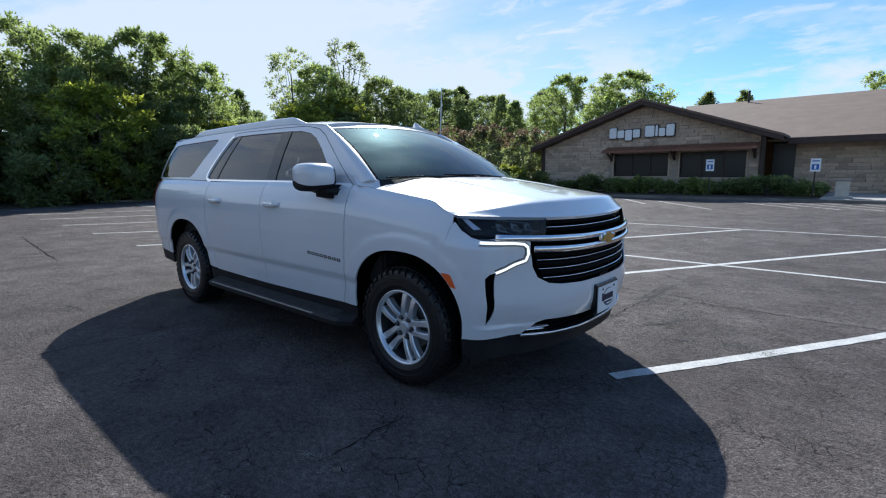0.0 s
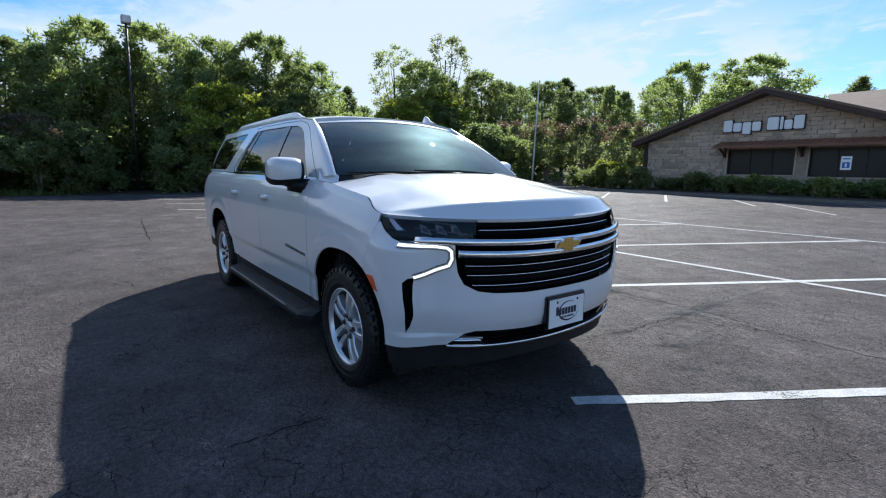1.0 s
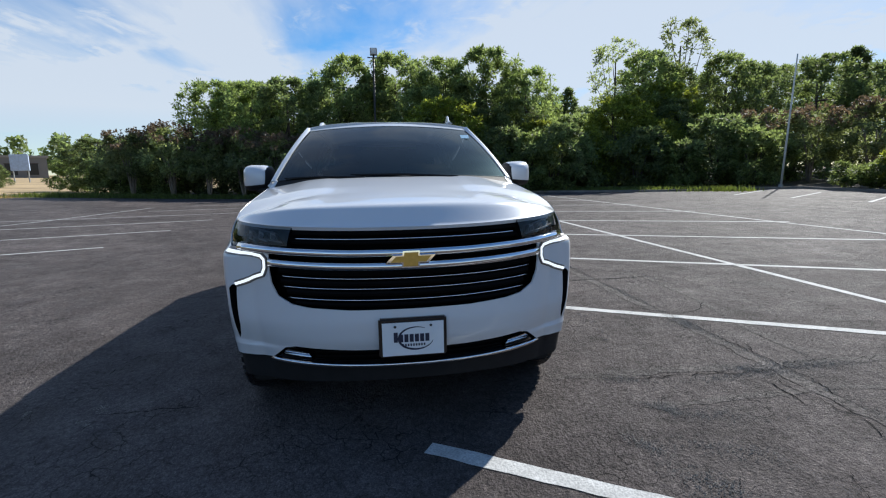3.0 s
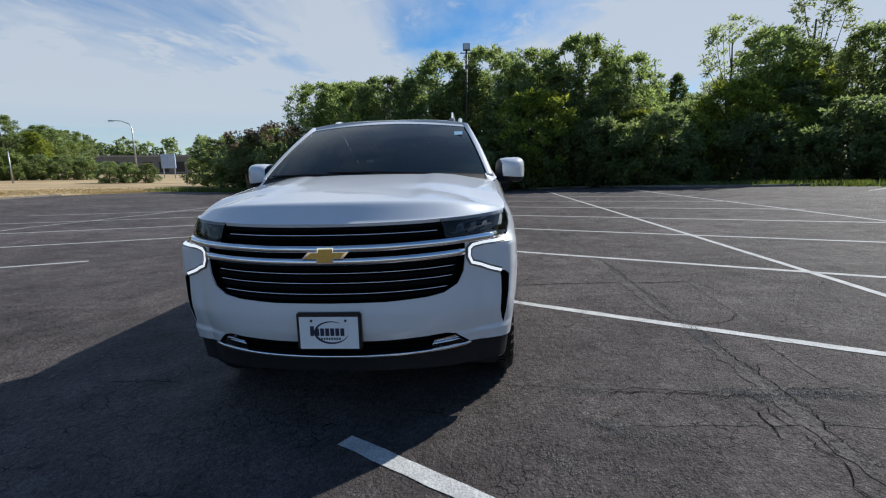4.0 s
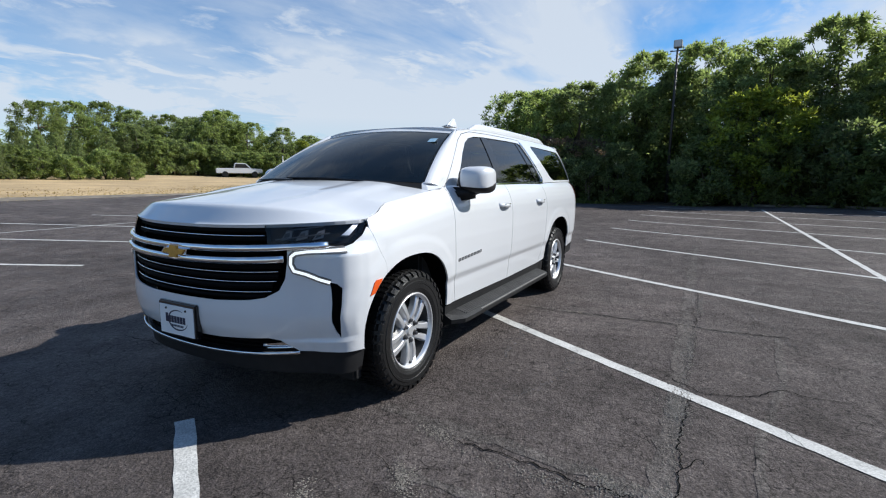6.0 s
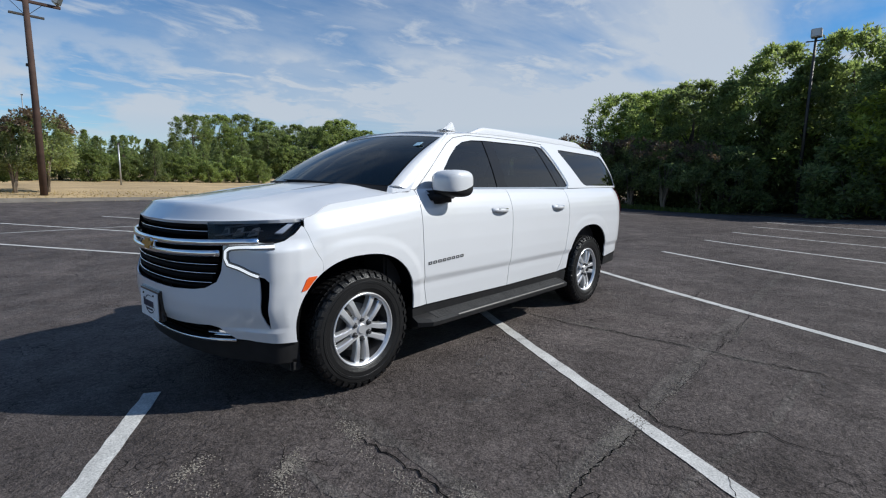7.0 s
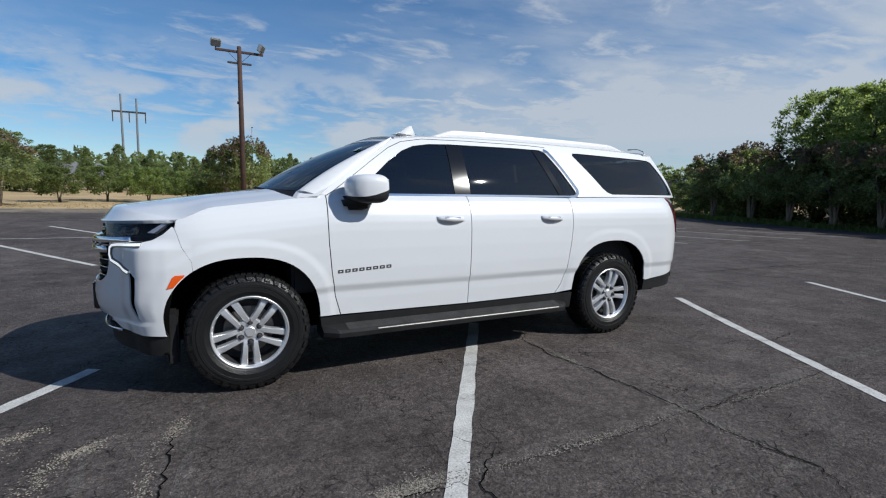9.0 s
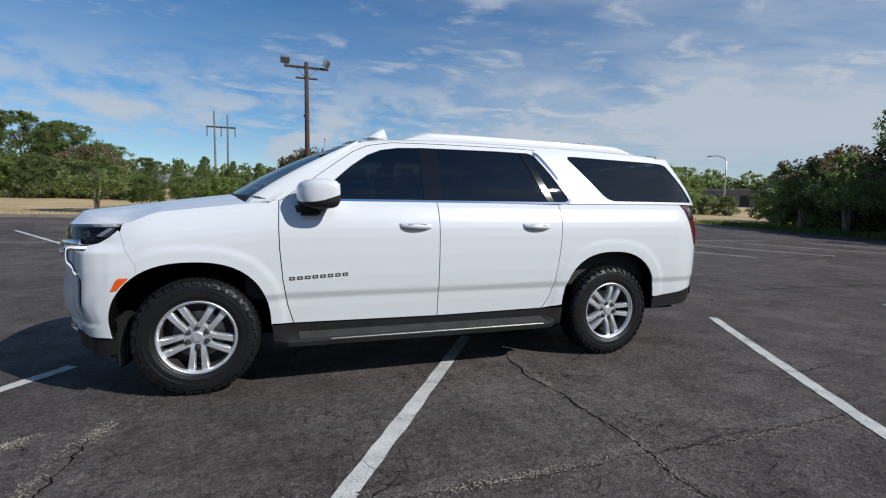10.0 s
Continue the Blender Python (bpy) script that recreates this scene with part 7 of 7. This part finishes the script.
# gable roof edge boards and roof
for sgn, xe in ((-1, WX0 - 0.55), (1, WX1 + 0.75)):
    ze = gable_z(xe)
    for name, th, y0, y1, up, mat in (("barge_board", 0.24, FY - 0.62, FY - 0.54, 0.0, TRIM), ("gable_roof", 0.10, FY - 0.66, FY + 14.0, 0.12, ROOFING), ("soffit", 0.04, FY - 0.54, FY + 0.02, -0.12, TRIM)):
        bm = bmesh.new()
        q = [bm.verts.new((x, y, z + up + dz)) for x, z in ((xe, ze), (PEAKX, PEAK + 0.02)) for y in (y0, y1) for dz in (-th / 2, th / 2)]
        for f in ((0, 1, 3, 2), (4, 6, 7, 5), (0, 4, 5, 1), (2, 3, 7, 6), (0, 2, 6, 4), (1, 5, 7, 3)):
            bm.faces.new([q[i] for i in f])
        bmesh.ops.recalc_face_normals(bm, faces=bm.faces[:])
        part(name, bm, mat, house, {"barge_board": "dark brown roof edge board", "gable_roof": "brown shingle roof"}.get(name, ""))
for x in (WX0 - 0.02, WX1 - 0.02):
    box_part("corner_post", TRIM, house, (x - 0.10, x + 0.10, FY - 0.10, FY + 0.06, 0.0, gable_z(x) - 0.10), 0.01)
box_part("side_wall", MORTAR, house, (WX0, WX0 + 0.25, FY + 0.34, FY + 13, 0, 2.35))
# awning with brackets
bm = bmesh.new()
q = [bm.verts.new(p) for p in ((-8.29, FY - 0.02, 2.34), (-1.54, FY - 0.02, 2.34), (-1.54, FY - 0.85, 2.12), (-8.29, FY - 0.85, 2.12), (-8.29, FY - 0.02, 2.28), (-1.54, FY - 0.02, 2.28), (-1.54, FY - 0.85, 2.02), (-8.29, FY - 0.85, 2.02))]
for f in ((0, 1, 2, 3), (7, 6, 5, 4), (0, 4, 5, 1), (2, 6, 7, 3), (1, 5, 6, 2), (0, 3, 7, 4)):
    bm.faces.new([q[i] for i in f])
bmesh.ops.recalc_face_normals(bm, faces=bm.faces[:])
aw = part("awning", bm, AWNING, house, "rust-brown sheet metal awning")
for k in range(23):
    x = -8.27 + 0.304 * k
    bm = bmesh.new()
    tube(bm, [(x, FY - 0.03, 2.345), (x, FY - 0.85, 2.125)], 0.018, 5)
    part("seam_rib", bm, AWNING, aw)
for x in (-8.10, -5.03, -1.72):
    bm = bmesh.new()
    tube(bm, [(x, FY - 0.02, 1.67), (x, FY - 0.25, 1.84), (x, FY - 0.70, 2.07)], 0.055, 6)
    box(bm, x - 0.05, x + 0.05, FY - 0.10, FY - 0.01, 1.62, 2.17)
    part("bracket", bm, TRIM, aw, "dark timber bracket")
# main hall behind
MY = 23.6
mw = [(WX1 + 1.0, 0.0), (20.0, 0.0), (20.0, 2.45), (WX1 + 1.0, 2.45)]
main = patch("hall_wall", [mw], lambda x, z: Vector((x, MY + 0.03, z)), MORTAR, house, (2, 1), 0.25, (6, 30, 1), dens=1.0, label="tan limestone hall wall")
laid = lay_stones(WX1 + 1.0, 9.0, 0.1, lambda x: 2.45, MY + 0.02, [], 0.36, 0.165)
set_stones(laid, main)
# near-black panel paints in the shade of the recessed entry
box_part("entry_recess", WINDARK, house, (WX1 + 0.15, WX1 + 1.0, MY + 0.10, MY + 0.2, 0.1, 2.3), label="near-black panel for the shade in the recessed entry")
bm = bmesh.new()
q = [bm.verts.new(p) for p in ((-4.0, MY - 1.0, 2.44), (24.0, MY - 1.0, 2.44), (24.0, 33.0, 5.45), (-7.6, 33.0, 5.45), (-4.0, MY - 1.0, 2.34), (24.0, MY - 1.0, 2.34), (24.0, 33.0, 5.3), (-7.6, 33.0, 5.3))]
for f in ((0, 1, 2, 3), (7, 6, 5, 4), (0, 4, 5, 1), (2, 6, 7, 3), (1, 5, 6, 2), (0, 3, 7, 4)):
    bm.faces.new([q[i] for i in f])
bmesh.ops.recalc_face_normals(bm, faces=bm.faces[:])
part("hall_roof", bm, ROOFING, house, "long brown shingle roof slope")
box_part("hall_fascia", TRIM, house, (WX1 + 0.8, 24.0, MY - 1.08, MY - 1.01, 2.22, 2.48), label="dark brown fascia board")
box_part("hall_back", MORTAR, house, (-4.0, 24.0, 32.6, 32.9, 0, 4.8))
for x in (3.05, 7.0, 11.0):
    box_part("porch_post", TRIM, house, (x - 0.13, x + 0.13, MY - 0.95, MY - 0.70, 0.1, 2.22), 0.01)
bm = bmesh.new()
tube(bm, [(-3.9, 32.5, 5.1), (-3.9, 32.5, 6.0)], 0.07, 8)
part("vent_pipe", bm, DARKMETAL, house)
# sign letters as plain blocks
sign = thing("wall_sign", "white raised letter blocks with dark edges on the stone gable", "sign", at=(0.17, 0, 0.42))
xl = -8.23
for wdt, hgt, dip in ((0.42, 0.52, 0), (0.39, 0.39, 0), (0.39, 0.39, 0.13), (0.39, 0.39, 0), (0.20, 0, 0), (0.49, 0.53, 0), (0.16, 0.54, 0), (0.34, 0.39, 0), (0.42, 0.55, 0)):
    if hgt:
        lift = 0.018 * (xl + 8.23)
        bm = bmesh.new()
        box(bm, xl + 0.02, xl + wdt - 0.03, FY - 0.20, FY - 0.12, 2.78 - dip, 2.78 + hgt, 0.03)
        o = part("letter_block", bm, SIGNWHITE, sign)
        bm = bmesh.new()
        box(bm, xl - 0.015, xl + wdt + 0.005, FY - 0.12, FY - 0.055, 2.745 - dip, 2.815 + hgt, 0.02)
        part("letter_edge", bm, SIGNDARK, o)
    xl += wdt
# accessible parking signs, utility box, shrubs
for x, y, z in ((-2.78, 19.7, 1.13), (0.74, 19.7, 1.08)):
    s = thing("parking_sign", "white and blue parking sign on a thin steel post", "sign", "parking signs", at=(x, y, gz(x, y) + 0.09))
    bm = bmesh.new()
    tube(bm, [(0, 0, 0), (0, 0, z + 0.32)], 0.022, 8)
    part("post", bm, DARKMETAL, s)
    box_part("panel", SIGNWHITE, s, (-0.155, 0.155, -0.034, -0.026, z - 0.10, z + 0.38), 0.002)
    box_part("blue_field", SIGNBLUE, s, (-0.11, 0.11, -0.0375, -0.0345, z - 0.03, z + 0.17), 0)
    box_part("text_bar", SIGNBLUE, s, (-0.11, 0.11, -0.0375, -0.0345, z + 0.27, z + 0.31), 0)
    box_part("pale_mark", SIGNWHITE, s, (-0.03, 0.03, -0.0400, -0.0378, z + 0.0, z + 0.13), 0.0)
ub = thing("utility_box", "pale beige metal utility box on a concrete pad", "utility box", at=(1.59, 19.7, gz(1.59, 19.7) + 0.11))
box_part("cabinet", material("beige_enamel", (0.50, 0.46, 0.38), 0.5, var=0.12), ub, (-0.20, 0.20, -0.2, 0.2, 0.05, 0.62), 0.02)
box_part("lid", CONCRETE, ub, (-0.23, 0.23, -0.23, 0.23, 0.62, 0.69), 0.015)
box_part("pad", CONCRETE, ub, (-0.3, 0.3, -0.3, 0.3, 0, 0.05), 0.0)


def bush(x, y, rx, ry, h, mat, seed, label, name="bush", size=0.07, n=5200):
    r = np.random.default_rng(seed)
    t = thing(name, label, "shrub", "building shrubs", at=(x, y, gz(x, y) + 0.08))
    cl = [(r.uniform(-rx, rx) * 0.75, r.uniform(-ry, ry) * 0.75, r.uniform(0.15, h * 0.75), r.uniform(0.22, 0.34)) for _ in range(max(14, int(rx * 34)))]
    obj("foliage", leaf_mesh("foliage", cloud(cl, max(30, n // len(cl)), seed, 0.55), size, seed), mat, t)
    bm = bmesh.new()
    for k in range(5):
        a = r.uniform(0, 6.28)
        tube(bm, [(0, 0, -0.05), (rx * 0.4 * math.cos(a), ry * 0.4 * math.sin(a), h * 0.6)], [0.03, 0.01], 5)
    part("stems", bm, BARK, t)


bush(-13.6, 20.3, 2.3, 0.7, 1.30, LEAF, 1, "long clipped green hedge by the kerb", "hedge", 0.06, 9000)
bush(-13.0, 20.7, 0.8, 0.7, 1.75, LEAF_LIME, 2, "rounded bright green shrub above the hedge", size=0.06)
for k, (x, h, m_) in enumerate(((-11.3, 1.25, LEAF_DARK), (-9.7, 0.55, LEAF_DARK), (-8.5, 0.95, LEAF_DARK), (-7.2, 0.75, LEAF_DARK), (-6.0, 0.85, LEAF), (-4.6, 0.65, LEAF_DARK), (-3.4, 0.8, LEAF), (-2.2, 0.7, LEAF_DARK), (-0.8, 0.85, LEAF_DARK), (0.4, 0.6, LEAF_DARK))):
    bush(x, 20.7 + 0.15 * (k % 2), 0.75, 0.55, h, m_, 20 + k, "dark green shrub in the planting bed", size=0.055, n=3600)

# ---- poles ----
fp = thing("flagpole", "tall thin weathered white pole at the kerb", "pole", at=(-18.4, 20.2, gz(-18.4, 20.2)))
bm = bmesh.new()
tube(bm, [(0, 0, -0.1), (0.15, 0, 3.1), (0.30, 0, 6.32)], [0.055, 0.045, 0.03], 10)
part("shaft", bm, WHITEPOLE, fp, smooth=True)
bm = bmesh.new()
lathe(bm, [(0.0, 0.16), (0.10, 0.15), (0.13, 0.0)], 14)
part("base", bm, CONCRETE, fp)

lp = thing("lot_lamp", "dark steel parking lot lamp with box floodlights", "street lamp", at=(-30.05, 0.25, gz(-30.05, 0)))
bm = bmesh.new()
tube(bm, [(0, 0, -0.1), (0, 0.05, 4.6), (0, 0.10, 9.12)], [0.095, 0.08, 0.06], 10)
part("shaft", bm, DARKMETAL, lp, smooth=True)
bm = bmesh.new()
tube(bm, [(0, -0.30, 8.92), (0, 0.54, 8.92)], 0.03, 8)
part("crossarm", bm, DARKMETAL, lp)
box_part("floodlight", material("lamp_grey", (0.45, 0.45, 0.45), 0.5, var=0.1), lp, (-0.25, 0.20, -0.12, 0.34, 9.09, 9.50), 0.03)
box_part("lamp_lens", LAMPGLASS, lp, (0.20, 0.215, -0.06, 0.28, 9.13, 9.46), 0)
for dy in (-0.23, 0.47):
    box_part("bracket", DARKMETAL, lp, (-0.05, 0.05, dy - 0.07, dy + 0.07, 8.90, 8.96), 0.01)

FLOODLENS = material("floodlight_lens", (0.07, 0.07, 0.075), 0.3, var=0.2, scale=8)
# PYLON: steel coloured dark grey-blue, the back light put into its base colour
PYLON = material("backlit_pylon_steel", (0.13, 0.15, 0.17), 0.6, var=0.15, scale=1)
up_ = thing("utility_pole", "dark wooden pole with crossarms and two floodlights", "utility pole", at=(-2.43, -25.0, gz(-2.43, -25.0)))
zg = gz(-2.45, -25.0)
bm = bmesh.new()
tube(bm, [(0, 0, -0.2), (0.0, 0, 4.3), (0.02, 0, 9.38 - zg)], [0.15, 0.135, 0.11], 12)
part("shaft", bm, WOODPOLE, up_, smooth=True)
box_part("crossarm", WOODPOLE, up_, (-1.22, 1.22, -0.12, 0.0, 9.05 - zg, 9.17 - zg), 0.01)
box_part("lower_crossarm", DARKMETAL, up_, (-0.60, 0.62, -0.10, 0.02, 8.46 - zg, 8.55 - zg), 0.01)
for x0, tilt, tw in ((1.18, 4, 12), (-1.10, 8, 62)):
    m = Matrix.Translation((x0, 0.0, 9.43 - zg)) @ pose(0, 0, 0, tilt - 30, 0, tw)
    fl = box_part("floodlight", GALV, up_, (-0.26, 0.26, -0.10, 0.12, -0.20, 0.20), 0.04, m, "grey floodlight head")
    box_part("lamp_face", FLOODLENS, fl, (-0.21, 0.21, 0.121, 0.135, -0.15, 0.15), 0, m)
    box_part("mount", DARKMETAL, up_, (x0 - 0.03, x0 + 0.03, -0.08, 0.0, 9.13 - zg, 9.29 - zg))
bm = bmesh.new()
for s_ in (-1, 1):
    tube(bm, [(s_ * 0.05, -0.14, 8.55 - zg), (s_ * 0.55, -0.14, 9.05 - zg)], 0.012, 5)
part("brace", bm, DARKMETAL, up_)
box_part("insulator", DARKMETAL, up_, (0.10, 0.18, -0.25, -0.1, 6.36 - zg, 6.48 - zg), 0.01)

sl = thing("street_lamp", "grey steel street lamp with a curved arm", "street lamp", at=(-46.8, -35.2, gz(-46.8, -35.2)))
zg = gz(-46.8, -35.2)
bm = bmesh.new()
tube(bm, [(0, 0, -0.1), (0, 0.0, 6.6 - zg), (0.0, -0.3, 7.05 - zg), (0, -1.1, 7.35 - zg), (0, -2.0, 7.42 - zg)], [0.095, 0.065, 0.05, 0.045, 0.04], 8)
part("shaft", bm, GALV, sl, smooth=True)
bm = bmesh.new()
box(bm, -0.10, 0.10, -2.5, -1.9, 7.34 - zg, 7.48 - zg, 0.03)
part("lamp_head", bm, GALV, sl)
for x, y, h in ((-37.3, -40.0, 2.75), (-8.42, -36.0, 2.75), (-6.9, -60.0, 7.6)):
    p = thing("thin_pole", "thin pale pole in the dry field", "pole", "field poles", at=(x, y, gz(x, y)))
    bm = bmesh.new()
    tube(bm, [(0, 0, -0.1), (0.02, 0, h)], [0.06, 0.045], 8)
    part("shaft", bm, GALV, p, smooth=True)
    box_part("cap", DARKMETAL, p, (-0.09, 0.09, -0.06, 0.06, h, h + 0.10), 0.01)

py = thing("power_pylon", "distant two-legged steel power line frame", "pylon", at=(15.2, -172.0, 0))
for dx in (-2.0, 2.0):
    bm = bmesh.new()
    tube(bm, [(dx * 0.9, 0, -3), (dx, 0, 30.0 + (1.0 if dx > 0 else 0))], [0.42, 0.25], 8)
    part("leg", bm, PYLON, py)
box_part("crossarm", DARKMETAL, py, (-4.4, 4.4, -0.2, 0.2, 25.6, 26.1))
for dx in (-4.2, 0.0, 4.2):
    bm = bmesh.new()
    tube(bm, [(dx, 0, 25.6), (dx, 0, 22.8)], 0.14, 6)
    part("insulator", bm, DARKMETAL, py)

# ---- far buildings, pickup ----
shop = thing("commercial_building", "long low grey commercial building beyond the road", "building", at=(-92, -68.5, 2.0))
shop.rotation_euler = (0, 0, radians(33))
box_part("wall", material("grey_block_wall", (0.17, 0.165, 0.16), 0.9, var=0.12, scale=0.6), shop, (-5, 5, -10.5, 10.5, -1.5, 3.4))
box_part("roof", material("grey_roof", (0.25, 0.24, 0.23), 0.8, var=0.1), shop, (-5.2, 5.2, -10.8, 10.8, 3.4, 3.75))
for k in range(7):
    yy = -8.4 + 2.8 * k
    wn_ = box_part("window", WINDARK, shop, (5.0, 5.06, yy - 0.8, yy + 0.8, 0.4, 2.3))
    box_part("window_frame", TRIM, wn_, (5.0, 5.09, yy - 0.9, yy + 0.9, 2.3, 2.42))
rs = thing("road_sign_board", "pale blue and white road sign board on posts", "sign", at=(-61, -40.8, gz(-61, -40.8) - 0.3))
box_part("board", material("pale_blue_board", (0.45, 0.55, 0.72), 0.5, var=0.15), rs, (-0.1, 0.1, -1.0, 1.0, 1.6, 3.5), 0.02)
for yy in (-0.8, 0.8):
    bm = bmesh.new()
    tube(bm, [(0, yy, -0.3), (0, yy, 1.7)], 0.07, 6)
    part("post", bm, GALV, rs)
hs = thing("far_house", "small distant house with a grey roof", "house", at=(13.4, -78.0, 1.5))
box_part("wall", WALLTAN, hs, (-4, 4, -3, 3, 0, 2.2))
bm = bmesh.new()
q = [bm.verts.new(p) for p in ((-4.4, -3.4, 2.2), (4.4, -3.4, 2.2), (4.4, 3.4, 2.2), (-4.4, 3.4, 2.2), (-2.4, 0, 4.0), (2.4, 0, 4.0))]
for f in ((0, 1, 5, 4), (2, 3, 4, 5), (1, 2, 5), (3, 0, 4), (0, 3, 2, 1)):
    bm.faces.new([q[i] for i in f])
part("roof", bm, material("slate_roof", (0.16, 0.16, 0.17), 0.85, var=0.2), hs)
for x in (-2.2, 2.0):
    box_part("window", WINDARK, hs, (x - 0.5, x + 0.5, 3.0, 3.06, 0.9, 1.8))

pk = thing("pickup_truck", "white pickup truck parked beside the distant road", "car", at=(-40.2, -51.0, gz(-40.2, -51.0) - 0.03))
pk.rotation_euler = (0, 0, radians(146))


def solid(name, mat, parent, prof, y0, y1, bevel, label=""):
    bm = bmesh.new()
    a = [bm.verts.new((x, y0, z)) for x, z in prof]
    b = [bm.verts.new((x, y1, z)) for x, z in prof]
    bm.faces.new(a), bm.faces.new(b[::-1])
    for k in range(len(prof)):
        bm.faces.new((a[k], b[k], b[(k + 1) % len(prof)], a[(k + 1) % len(prof)]))
    bmesh.ops.recalc_face_normals(bm, faces=bm.faces[:])
    if bevel:
        bmesh.ops.bevel(bm, geom=bm.edges[:], offset=bevel, segments=2, affect="EDGES")
    return part(name, bm, mat, parent, label)


solid("body", WHITE, pk, [(-2.8, 0.5), (2.7, 0.5), (2.75, 0.95), (2.6, 1.08), (1.3, 1.14), (-2.8, 1.14)], -0.95, 0.95, 0.06)
solid("cab", WHITE, pk, [(1.4, 1.14), (0.7, 1.78), (-0.6, 1.82), (-0.75, 1.14)], -0.85, 0.85, 0.06)
solid("side_glass", WINDARK, pk, [(1.15, 1.2), (0.65, 1.68), (-0.5, 1.70), (-0.6, 1.2)], -0.862, 0.862, 0.0)
for x in (1.75, -1.75):
    for y in (-0.9, 0.9):
        bm = bmesh.new()
        lathe(bm, [(0.0, -0.1), (0.34, -0.1), (0.38, -0.06), (0.38, 0.06), (0.34, 0.1), (0.22, 0.1), (0.0, 0.09)], 20, Matrix.Translation((x, y, 0.38)) @ pose(0, 0, 0, 90, 0, 0))
        part("wheel", bm, RUBBER, pk)
